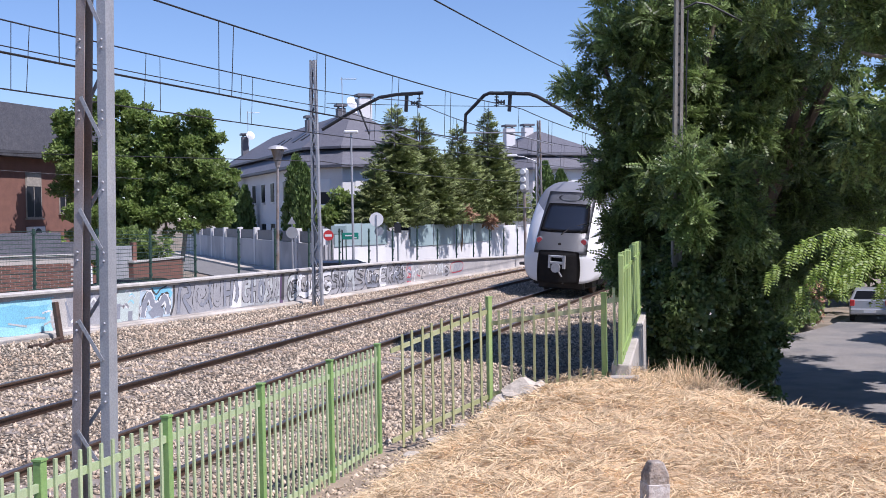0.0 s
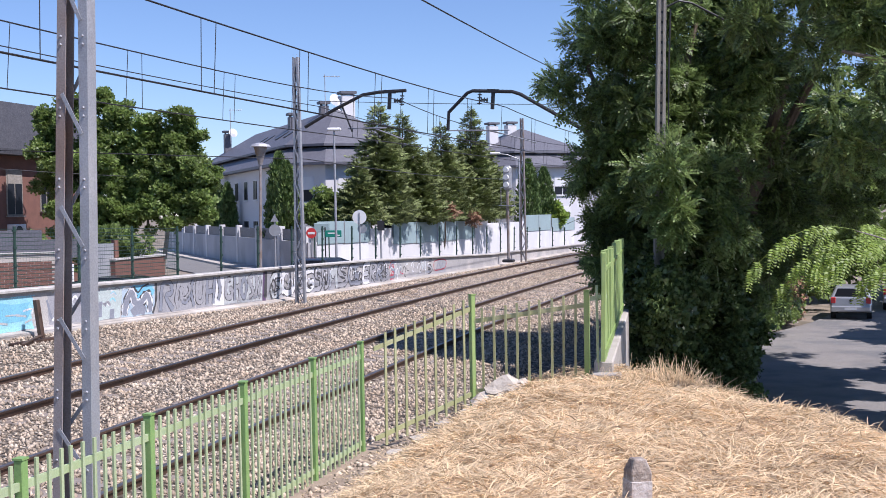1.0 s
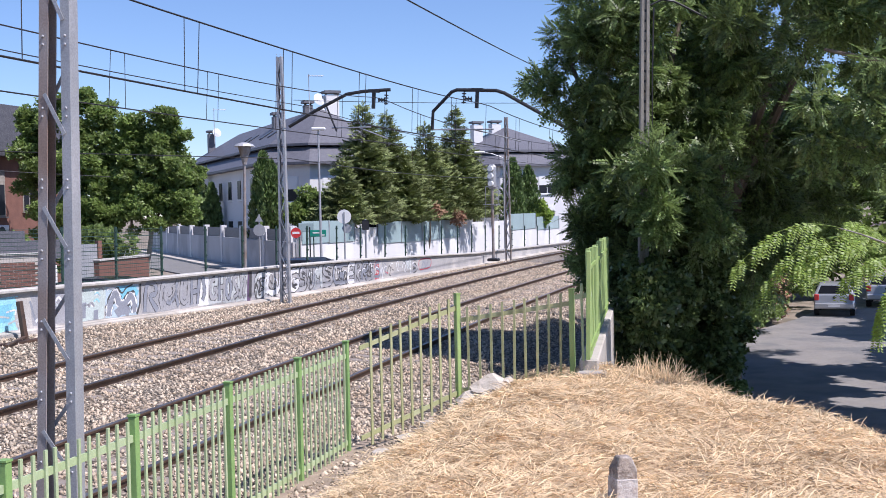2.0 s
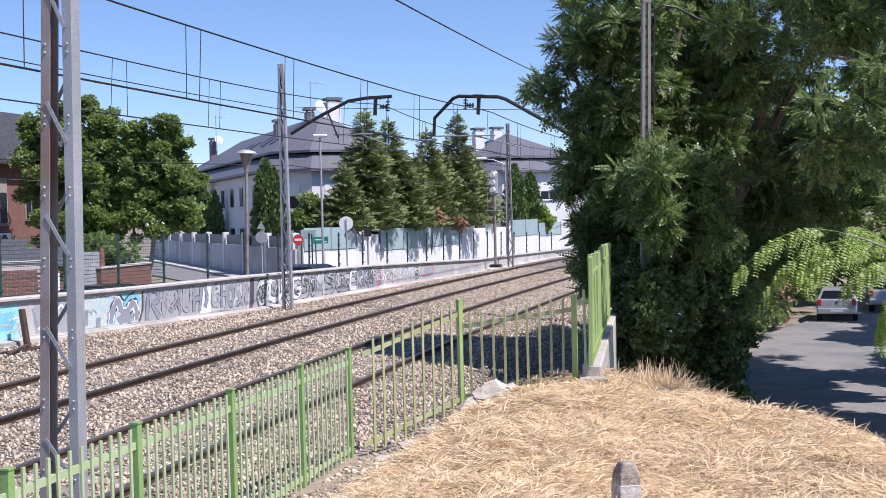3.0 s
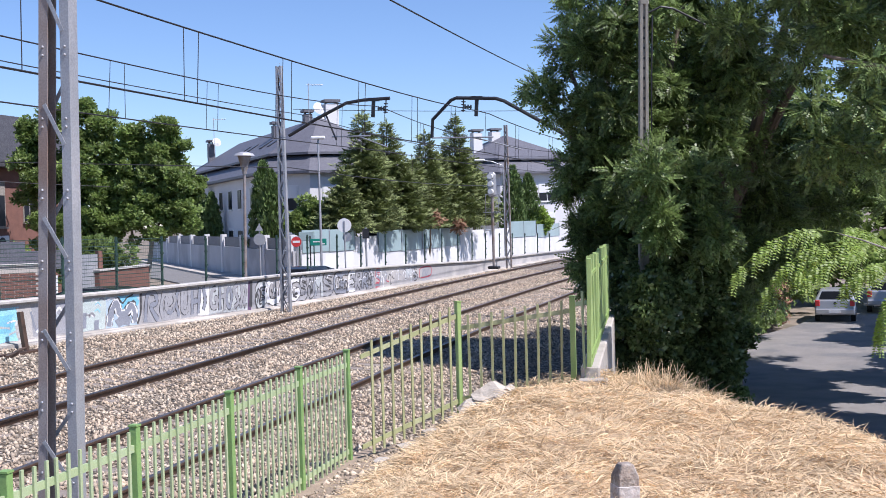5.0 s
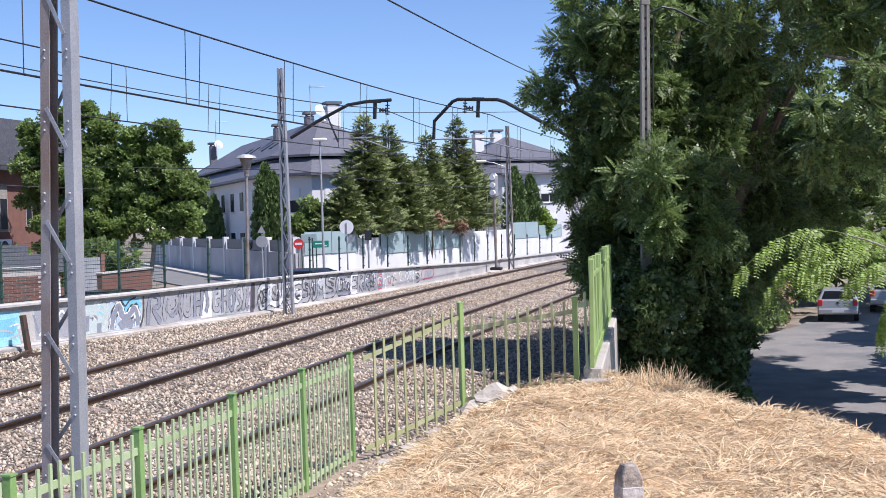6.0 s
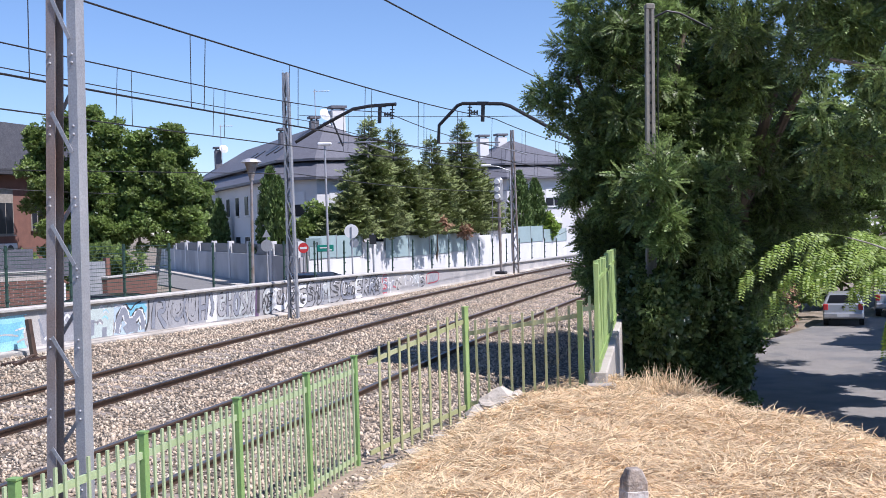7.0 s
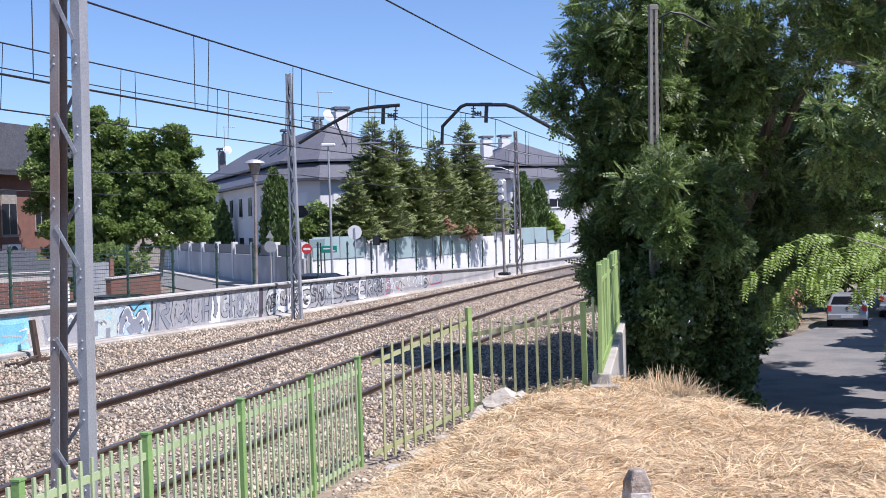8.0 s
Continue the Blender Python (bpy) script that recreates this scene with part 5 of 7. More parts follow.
def limbs(parent, base, paths, r):
    for p in paths:
        pts = [Vector(base)] + [Vector(q) for q in p]
        rr = [r * (1 - 0.8 * k / (len(pts) - 1)) for k in range(len(pts))]
        part("limb", tube_bm(pts, rr, 7), M["bark"], parent)


def sub_blobs(blobs, n, rng, size):
    """Break large masses into tufts, so that outlines are uneven and gaps open."""
    P, d, r = blob_points(blobs, n, rng, 0.62)
    s = rng.uniform(0.55, 1.25, n) * size
    return [(*p, k, k, k * 0.7) for p, k in zip(P, s)]


def leafy_tree(name, base, top, blobs, n_tufts, tuft, n_sprigs, kind, size, material, label, category, seed, r=0.22, group="", paths=(), droop=0.25, bark="bark", up=1.0):
    rng = np.random.default_rng(seed)
    f = thing(name, Matrix.Identity(4), label, category, group)
    part("trunk", tube_bm([Vector(base), Vector(base).lerp(Vector(top), 0.5) + Vector((0.12, 0.05, 0)), Vector(top)], [r, r * 0.75, r * 0.3], 9), M[bark], f)
    limbs(f, Vector(base).lerp(Vector(top), 0.45), paths, r * 0.6)
    tufts = sub_blobs(blobs, n_tufts, rng, tuft)
    P, d, rr = blob_points(tufts, n_sprigs, rng, 0.72)
    D = d + rng.normal(0, 0.5, d.shape) + np.array([0, 0, -droop])
    scatter("crown", kind, P, D, rng.uniform(0.7, 1.25, n_sprigs) * size, material, f, "", rng, up)
    return f


def conifer(x, y, z0, h, rad, seed, label, m="conifer"):
    rng = np.random.default_rng(seed)
    f = thing("conifer_tree", pose(x, y, z0), label, "tree", "conifers in the garden")
    part("trunk", rod_bm((0, 0, 0), (0, 0, h * 0.97), 0.16, 0.02, 8), M["bark"], f)
    P, D, S = [], [], []
    levels = int(h / 0.24)
    for k in range(levels):
        z = 2.75 + (h - 2.85) * k / levels
        t = (z - 1.2) / (h - 1.2)
        reach = rad * (1 - t) ** 0.8 * (0.85 + 0.3 * rng.random()) + 0.12
        nb = 12 if t < 0.75 else 8
        for b in range(nb):
            a = rng.uniform(0, 6.28)
            L = reach * rng.uniform(0.65, 1.12)
            m_ = max(4, int(L / 0.085))
            for q in range(m_):
                u = (q + rng.random()) / m_
                o = np.array([math.cos(a), math.sin(a), 0.0])
                sd = np.array([-o[1], o[0], 0])
                P.append(o * L * u + sd * rng.normal(0, 0.12 * (0.3 + u) * L) + np.array([0, 0, z - 0.22 * u * L + 0.3 * (u * u) * L + rng.normal(0, 0.06)]))
                D.append(o + sd * rng.normal(0, 0.7) + np.array([0, 0, rng.normal(0.15, 0.25)]))
                S.append(rng.uniform(0.38, 0.62) * (0.7 + 0.4 * (1 - t)))
    for k in range(14):
        P.append(np.array([0, 0, h - 0.6 + 0.045 * k]))
        D.append(np.array([rng.normal(0, 0.6), rng.normal(0, 0.6), 0.9]))
        S.append(0.3)
    scatter("crown", "needle", np.array(P), np.array(D), np.array(S), M[m], f, "", rng, 1.2)
    return f


def cypress(x, y, z0, h, rad, seed):
    rng = np.random.default_rng(seed)
    f = thing("cypress_tree", pose(x, y, z0), "narrow upright dark green cypress by the house", "tree", "cypresses")
    part("trunk", rod_bm((0, 0, 0), (0, 0, h * 0.6), 0.12, 0.04, 8), M["bark"], f)
    n = int(1500 * h / 4)
    t = rng.random(n)
    r = rad * np.interp(t, [0, 0.15, 0.5, 0.85, 1], [0.7, 1.0, 0.95, 0.5, 0.05]) * rng.random(n) ** 0.4 * rng.uniform(0.8, 1.15, n)
    a = rng.uniform(0, 6.28, n)
    P = np.stack([r * np.cos(a), r * np.sin(a), 0.15 + t * h], 1)
    D = np.stack([0.4 * np.cos(a), 0.4 * np.sin(a), np.full(n, 1.0)], 1) + rng.normal(0, 0.25, (n, 3))
    scatter("crown", "tuft", P, D, rng.uniform(0.25, 0.42, n), M["cypress"], f, "", rng)
    return f


# conifers behind the garden wall
for x, y, h, r, sd in ((-2.68, 66.2, 9.55, 2.5, 1), (-1.38, 71.0, 9.4, 2.4, 2), (1.06, 76.0, 9.05, 2.4, 3), (3.2, 79.5, 10.4, 2.6, 4), (-3.75, 63.4, 6.1, 1.9, 6), (-0.45, 70.6, 6.9, 2.2, 7), (4.7, 84.5, 7.8, 2.2, 8), (2.15, 78.0, 7.5, 2.1, 9), (0.19, 74.2, 7.3, 2.2, 10)):
    conifer(x, y, STREET_Z, h, r, sd, "dense green conifer behind the white garden wall" if h > 8.5 else "smaller green conifer between taller ones")
for x, y, h, r, sd in ((-8.75, 68.0, 6.6, 0.9, 11), (-8.1, 66.6, 6.0, 0.85, 12), (-17.3, 93.0, 6.4, 1.2, 13), (-15.3, 88.0, 5.4, 0.75, 14), (8.6, 95.4, 7.2, 1.2, 15), (10.2, 98.0, 6.6, 1.1, 16)):
    cypress(x, y, STREET_Z, h, r, sd)
leafy_tree("laurel_bush", (-5.6, 64.6, STREET_Z), (-5.6, 64.6, 3.6), [(-5.7, 64.6, 3.1, 0.9, 0.8, 0.9), (-4.9, 65.0, 3.3, 0.9, 0.8, 0.9), (-4.1, 65.4, 3.0, 0.9, 0.8, 0.9)], 60, 0.5, 3200, "leaves", 0.3, M["leaf_plane"],
           "glossy green bush over the garden wall", "bush", 21, 0.1)
leafy_tree("rust_bush", (1.0, 73.6, STREET_Z), (1.2, 72.3, 2.9), [(1.3, 71.6, 3.1, 0.5, 0.25, 0.55), (2.95, 75.6, 2.5, 0.7, 0.25, 0.3)], 22, 0.35, 800, "needle", 0.3, M["rust_leaf"],
           "withered reddish brown shrub over the garden wall", "bush", 22, 0.08)
leafy_tree("garden_shrub", (10.9, 98.0, STREET_Z), (10.9, 98.0, 2.2), [(11.0, 98.0, 2.6, 1.2, 0.7, 0.9)], 26, 0.4, 900, "leaves", 0.3, M["leaf_bright"], "bright green shrub behind the far garden wall", "bush", 23, 0.08)

# broad trees of the left-hand gardens
PLANE_A = [(-15.5, 47.8, 5.4, 0.8, 1.1, 2.0), (-14.2, 47.5, 5.6, 1.0, 1.3, 2.4), (-13.0, 47.7, 5.5, 0.9, 1.2, 2.4), (-12.3, 47.3, 4.2, 0.6, 1.0, 1.7), (-13.6, 46.9, 2.9, 1.9, 1.1, 0.9),
           (-13.35, 47.6, 7.9, 0.35, 0.4, 0.8), (-14.1, 47.6, 7.7, 0.35, 0.4, 0.8), (-14.8, 47.7, 7.3, 0.35, 0.4, 0.7), (-15.9, 47.8, 7.1, 0.3, 0.3, 0.6), (-12.6, 47.6, 7.2, 0.3, 0.4, 0.8)]
PLANE_B = [(-9.9, 47.2, 3.8, 0.6, 0.9, 0.8), (-11.45, 47.2, 4.9, 0.6, 1.0, 2.0), (-10.5, 47.2, 5.3, 0.8, 1.1, 1.9), (-9.6, 47.4, 4.8, 0.6, 1.0, 1.7), (-10.9, 46.9, 3.4, 0.9, 1.0, 1.3), (-9.3, 47.2, 3.5, 0.6, 0.9, 0.9), (-8.95, 47.4, 4.4, 0.3, 0.5, 0.7),
           (-10.3, 47.2, 7.0, 0.4, 0.4, 0.6), (-9.9, 47.2, 6.9, 0.3, 0.3, 0.4), (-11.4, 47.3, 6.8, 0.3, 0.4, 0.8)]
leafy_tree("plane_tree", (-13.4, 47.5, STREET_Z), (-13.2, 47.7, 6.2), PLANE_A, 250, 0.4, 22000, "leaves", 0.165, M["leaf_plane"], "full green broadleaf tree over the front gardens", "tree", 31, 0.2, "garden trees",
           [[(-14.4, 47.5, 4.5)], [(-12.6, 47.8, 5.0)]], up=0.9)
leafy_tree("plane_tree", (-10.98, 46.8, STREET_Z), (-10.4, 47.0, 6.0), PLANE_B, 190, 0.38, 17000, "leaves", 0.165, M["leaf_plane"], "full green broadleaf tree with a slim pale trunk", "tree", 32, 0.11, "garden trees",
           [[(-9.4, 47.4, 4.4)], [(-11, 47.0, 4.8)]], bark="bark_pale", up=0.9)
leafy_tree("garden_shrub", (-14.6, 40.5, STREET_Z), (-14.6, 40.5, 1.6), [(-14.4, 40.2, 1.9, 1.2, 0.7, 0.7), (-12.0, 42.0, 1.8, 1.2, 0.7, 0.7), (-11.6, 42.6, 1.9, 0.9, 0.7, 0.7)], 50, 0.45, 2600, "leaves", 0.2, M["leaf_plane"],
           "green shrubs over the garden fence", "bush", 33, 0.06)

# the large trees between the line and the lane
BIG = [(5.0, 25.8, 8.2, 1.0, 1.1, 1.3), (4.3, 24.5, 3.0, 0.4, 0.8, 0.8), (2.85, 25.0, 5.75, 0.22, 0.3, 0.1), (3.05, 25.0, 4.85, 0.3, 0.4, 0.2), (3.3, 25.0, 6.4, 0.12, 0.2, 0.35), (3.85, 24.3, 1.5, 0.25, 0.5, 0.25), (4.75, 21.9, 3.3, 0.5, 0.35, 0.65), (4.95, 21.9, 2.3, 0.5, 0.35, 0.6), (5.5, 22.2, 2.9, 0.6, 0.4, 0.9), (4.2, 25.0, 6.6, 0.65, 1.3, 0.9), (3.95, 25.0, 5.2, 0.55, 1.1, 0.7), (4.7, 25.0, 4.3, 0.9, 1.4, 1.0), (4.9, 24.6, 2.6, 1.0, 1.2, 1.1), (4.1, 24.4, 1.8, 0.5, 0.8, 0.45), (5.2, 22.9, 3.2, 0.75, 0.5, 0.75), (5.9, 23.1, 3.5, 0.7, 0.6, 0.8), (4.3, 22.8, 3.7, 0.35, 0.4, 0.45), (4.95, 22.3, 4.0, 0.4, 0.3, 0.4),
       (5.6, 25.4, 5.4, 1.2, 1.2, 1.3), (6.2, 26.2, 8.0, 1.1, 1.0, 0.9), (6.1, 24.6, 4.6, 0.8, 0.9, 0.7), (6.9, 26.0, 6.2, 1.5, 1.8, 1.5), (4.05, 24.9, 4.2, 0.4, 0.9, 0.5),
       # sunlit outer clumps, and the fringe that hangs over the line
       (4.3, 23.7, 6.8, 0.45, 0.3, 0.55), (4.95, 23.5, 6.0, 0.45, 0.3, 0.55), (4.0, 23.9, 5.6, 0.4, 0.3, 0.45), (5.6, 23.4, 5.2, 0.45, 0.3, 0.5), (4.55, 23.5, 4.9, 0.4, 0.3, 0.45), (5.4, 23.5, 7.0, 0.45, 0.3, 0.55), (4.2, 23.8, 7.9, 0.4, 0.3, 0.5), (3.9, 24.2, 4.4, 0.35, 0.3, 0.4),
       (3.15, 25.0, 5.3, 0.3, 0.4, 0.35), (3.3, 25.0, 4.6, 0.28, 0.4, 0.4), (3.5, 25.0, 3.8, 0.28, 0.4, 0.4), (3.85, 24.8, 3.1, 0.3, 0.4, 0.45), (3.75, 24.7, 2.35, 0.4, 0.4, 0.22), (4.0, 24.6, 1.6, 0.3, 0.4, 0.4), (3.3, 25.0, 6.0, 0.3, 0.4, 0.3), (3.55, 25.0, 6.9, 0.3, 0.4, 0.5), (3.7, 25.0, 7.6, 0.25, 0.4, 0.5)]
leafy_tree("robinia_tree", (5.0, 25.6, -0.9), (4.9, 25.4, 8.2), BIG, 310, 0.29, 27000, "pinnate", 0.3, M["leaf"], "large dark green robinia leaning over the line", "tree", 41, 0.3, "trees by the lane",
           [[(4.2, 25.2, 4.6), (3.6, 25.1, 6.2)], [(5.6, 25.2, 5.2), (6.2, 25.4, 7.6)], [(4.4, 25.0, 3.6), (3.5, 24.9, 4.8)], [(5.8, 25.0, 4.6)]])
# the four blobs above z 9 are unseen canopy, added to darken the foliage below
REAR = [(8.2, 29.5, 2.8, 1.8, 2.0, 2.4), (8.4, 29.5, 6.0, 1.4, 1.5, 1.2), (9.8, 31.5, 4.2, 1.9, 1.8, 1.7), (11.6, 33.0, 5.2, 2.0, 2.0, 1.5), 
        (6.0, 28.5, 1.6, 1.8, 1.5, 2.2), (11.6, 33.4, 2.8, 1.7, 1.5, 1.2), (13.4, 34.0, 3.6, 1.6, 1.5, 1.3), (15.6, 31.0, 9.8, 2.2, 2.2, 1.1), (9.6, 24.2, 9.4, 2.0, 1.9, 1.0), (11.6, 26.4, 9.8, 2.2, 2.2, 1.2), (13.0, 29.5, 9.6, 2.2, 2.2, 1.2)]
leafy_tree("robinia_tree", (8.4, 29.8, -1.6), (8.4, 29.6, 8.6), REAR, 200, 0.46, 18000, "pinnate", 0.38, M["leaf"], "large dark green robinia beside the lane", "tree", 42, 0.28, "trees by the lane",
           [[(9.4, 30.8, 5.0), (10.6, 32.0, 7.2)], [(7.8, 29.2, 6.0), (7.6, 29.0, 8.6)], [(9.2, 27.5, 7.4), (9.8, 24.6, 9.2)], [(10.4, 29.0, 7.2), (11.8, 26.8, 9.4)], [(9.6, 31.0, 3.6), (11.4, 32.8, 5.2)]])
FARTHER = [(20.0, 58.0, 6.0, 4.0, 3.0, 4.0), (15.5, 55.0, 5.0, 3.5, 3.0, 4.0), (24.5, 58.0, 6.0, 4.0, 3.0, 4.5), (18.5, 56.0, 1.5, 4.0, 2.0, 2.5), (13.5, 47.5, 1.0, 1.6, 1.6, 2.4), (14.4, 46.5, 4.5, 1.8, 1.8, 2.0), (28, 57, 3, 4, 3, 4.5), (16.2, 51.8, 0.2, 1.5, 1.2, 1.6), (21.5, 55.0, 1.0, 3.0, 1.5, 2.2), (23.0, 60.0, 3.5, 5.0, 2.0, 3.5), (29.0, 62.0, 6.0, 4.0, 2.0, 4.0), (19.0, 57.5, 3.5, 3.0, 1.5, 2.0)]
leafy_tree("roadside_tree", (16.0, 55.0, ROAD_Z), (16.0, 55.0, 6.0), FARTHER, 380, 1.05, 22000, "leaves", 0.42, M["leaf_plane"], "green roadside tree beyond the parked car", "tree", 43, 0.3, "trees by the lane", [[(18, 56, 4.5)], [(14.5, 52, 4.0)]])

# the tree on the near side of the lane, with its boughs over the view
# the last blob is unseen crown, added to keep sun off the boughs
NEAR = [(6.1, 16.2, 4.9, 1.25, 1.0, 0.9), (5.3, 16.8, 6.2, 1.1, 1.0, 0.7), (6.9, 16.6, 6.2, 1.2, 1.2, 0.8), (7.2, 15.6, 3.9, 0.7, 0.8, 0.7), (6.4, 17.0, 3.7, 0.8, 0.8, 0.5), (7.7, 20.6, 6.6, 1.4, 1.3, 0.8), (8.8, 21.8, 6.2, 1.4, 1.3, 0.9), (7.2, 20.2, 8.0, 0.8, 0.9, 0.4), (9.2, 20.5, 7.8, 1.2, 1.2, 0.6), (8.6, 20.6, 4.9, 0.9, 0.9, 0.6), (9.6, 15.4, 9.6, 1.9, 1.7, 0.9)]
leafy_tree("albizia_tree", (8.6, 15.4, -1.75), (8.2, 15.6, 6.6), NEAR, 84, 0.32, 8200, "pinnate", 0.25, M["leaf"], "feathery green tree whose boughs hang over the lane", "tree", 44, 0.2, "trees by the lane",
           [[(8.2, 18.0, 6.2), (8.2, 20.6, 6.8)], [(7.4, 15.9, 4.8), (6.0, 16.3, 5.2)], [(8.8, 15.4, 7.4), (9.6, 15.4, 9.6)], [(7.2, 16.2, 6.0), (5.6, 16.8, 6.3)], [(7.6, 15.8, 3.9), (6.6, 16.8, 3.8)]])

# unseen trees added on the far side of the lane, to shade it and the robinias
for k, (x, y, h) in enumerate(((12.2, 20.5, 8.6), (13.6, 26.3, 9.4), (19.2, 29.0, 8.0), (22.5, 37.5, 8.5), (25.5, 43.5, 8.5))):
    leafy_tree("roadside_tree", (x, y, ROAD_Z), (x, y, h - 2.0), [(x, y, h - 2.5, 2.6, 2.6, 2.0), (x + 0.8, y + 2.2, h - 3.2, 2.2, 2.2, 1.6), (x - 1.0, y - 1.4, h - 1.6, 1.6, 1.6, 1.3)], 80, 0.75, 3800, "leaves", 0.45, M["leaf"],
               "unseen leafy tree added to shade the lane", "tree", 90 + k, 0.2, "trees by the lane", [[(x + 0.8, y + 1.2, h - 3)]])


def ivy():
    rng = np.random.default_rng(51)
    f = thing("ivy_hedge", Matrix.Identity(4), "ivy-covered dark hedge of climbers under the trees", "hedge")
    blobs = [(5.0, 23.6, 0.6, 0.9, 0.8, 1.5), (5.9, 23.9, 0.4, 0.8, 0.8, 1.4), (4.5, 22.9, 1.2, 0.5, 0.6, 1.0), (6.3, 24.3, 0.4, 0.55, 0.7, 1.4), (5.6, 23.6, 1.9, 0.9, 0.8, 0.9), (6.4, 24.5, 1.9, 0.55, 0.7, 1.1),
             (4.8, 23.1, -0.2, 0.7, 0.7, 0.8), (6.1, 24.0, -0.75, 0.6, 0.6, 0.5), (5.4, 23.2, -0.9, 0.9, 0.6, 0.6), (5.1, 22.2, 1.0, 0.7, 0.4, 0.9), (4.9, 22.1, -0.1, 0.6, 0.4, 0.6), (4.9, 22.1, 1.9, 0.5, 0.35, 0.5), (4.65, 22.0, 0.7, 0.4, 0.3, 0.8),
             (6.0, 25.0, 3.0, 0.7, 0.8, 1.0), (5.2, 24.8, 3.0, 0.7, 0.8, 1.0), (6.7, 24.6, 0.3, 0.35, 0.5, 1.3), (6.75, 24.8, 1.9, 0.4, 0.5, 1.0), (6.5, 24.3, -0.6, 0.35, 0.4, 0.4), (4.6, 22.2, -0.1, 0.35, 0.22, 0.7), (6.95, 24.9, 0.2, 0.3, 0.4, 1.3), (6.9, 24.8, -0.7, 0.3, 0.4, 0.5)]
    part("stems", tube_bm([(5.4, 24.2, -1.2), (5.5, 24.2, 0.6), (5.3, 24.0, 2.0)], [0.14, 0.1, 0.05], 7), M["bark"], f)
    tufts = sub_blobs(blobs, 230, rng, 0.34)
    P, d, r = blob_points(tufts, 30000, rng, 0.6)
    D = d + rng.normal(0, 0.5, d.shape) + np.array([0, -0.2, -0.6])
    scatter("foliage", "leaves", P, D, rng.uniform(0.09, 0.17, len(P)), M["ivy"], f, "", rng, 0.45)


ivy()


def frond_branch():
    """A bough of drooping twice-feathered leaves close by, on a limb from the tree at the lane."""
    rng = np.random.default_rng(61)
    f = thing("leafy_bough", Matrix.Identity(4), "sunlit bright green bough of feathery compound leaves", "branch")
    part("limb", tube_bm([(8.4, 14.6, -1.75), (7.6, 14.2, 0.9), (6.4, 13.6, 2.2), (5.75, 13.3, 2.45), (5.3, 13.3, 2.62), (5.0, 13.2, 2.7)], [0.09, 0.06, 0.03, 0.013, 0.01, 0.006], 6), M["bark_pale"], f)
    # each leaf: an arching stalk with rows of small-leaved side stalks hanging from it
    fronds = [((5.03, 13.2, 2.7), (4.57, 13.15, 2.8), (4.16, 13.1, 2.67), (3.77, 13.1, 2.28)), ((5.25, 13.5, 2.6), (4.8, 13.5, 2.58), (4.42, 13.5, 2.32), (4.23, 13.5, 2.02)),
              ((5.48, 13.0, 2.45), (5.1, 13.0, 2.52), (4.78, 13.0, 2.4), (4.58, 13.0, 2.2)), ((5.7, 13.1, 2.1), (5.52, 13.1, 1.93), (5.46, 13.1, 1.7), (5.42, 13.1, 1.5)),
              ((5.8, 13.6, 2.48), (5.66, 13.6, 2.62), (5.49, 13.6, 2.73), (5.32, 13.6, 2.75)), ((5.6, 12.9, 2.36), (5.35, 12.9, 2.36), (5.1, 12.9, 2.28), (4.95, 12.9, 2.1)),
              ((5.6, 13.3, 2.5), (5.2, 13.35, 2.62), (4.85, 13.4, 2.5), (4.6, 13.4, 2.25)), ((5.7, 12.8, 2.3), (5.5, 12.75, 2.4), (5.25, 12.7, 2.36), (5.05, 12.7, 2.2))]
    P, D, S = [], [], []
    stems = bmesh.new()
    for a, b, c, d in [[Vector(v) for v in q] for q in fronds]:
        pts = []
        for k in range(15):
            t = k / 14
            ab, bc, cd = a.lerp(b, t), b.lerp(c, t), c.lerp(d, t)
            # a smooth curve that keeps close to its four points
            pts.append((ab.lerp(bc, t)).lerp(bc.lerp(cd, t), t) * 0.5 + (a, b, c, d)[min(3, int(t * 3.001))].lerp((a, b, c, d)[min(3, int(t * 3.001) + 1)], (t * 3.001) % 1.0) * 0.5)
        for p, q in zip(pts, pts[1:]):
            add_rod(stems, p, q, 0.0035, None, 4)
        for k in range(2, 15):
            if k % 5 == 2:
                continue
            tdir = (pts[k] - pts[k - 1]).normalized()
            side = tdir.cross(Vector((0, 0, 1))).normalized()
            for sg in (-1, 1):
                pd = (tdir * (0.5 + rng.normal(0, 0.08)) + side * sg * 0.55 + Vector((0, 0, -0.62 + rng.normal(0, 0.1)))).normalized()
                pl = (0.34 - 0.2 * abs(k / 14 - 0.45)) * rng.uniform(0.85, 1.12)
                across = pd.cross(Vector((0, -1, 0.4))).normalized()
                for q in range(9):
                    v = (q + 0.8) / 9
                    p = pts[k] + pd * pl * v + Vector((0, 0, -0.05 * v * v))
                    for s2 in (-1, 1):
                        P.append(p)
                        D.append(across * s2 + pd * 0.5)
                        S.append(0.066 * (1 - 0.4 * v))
                add_rod(stems, pts[k], pts[k] + pd * pl, 0.0022, None, 3)
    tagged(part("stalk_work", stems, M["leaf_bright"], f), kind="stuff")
    P, D = np.array([tuple(p) for p in P]), np.array([tuple(x) for x in D])
    D = D / np.linalg.norm(D, axis=1, keepdims=True)
    n = len(P)
    N = rng.normal(0, 0.25, (n, 3)) + np.array([0.3, -0.6, 0.75])
    Sd = np.cross(N, D)
    Sd /= np.linalg.norm(Sd, axis=1, keepdims=True)
    S = np.array(S)[:, None]
    V = np.stack([P, P + D * S * 0.5 + Sd * S * 0.27, P + D * S, P + D * S * 0.5 - Sd * S * 0.27], 1).reshape(-1, 3)
    F = (np.arange(n)[:, None] * 4 + np.arange(4)[None])
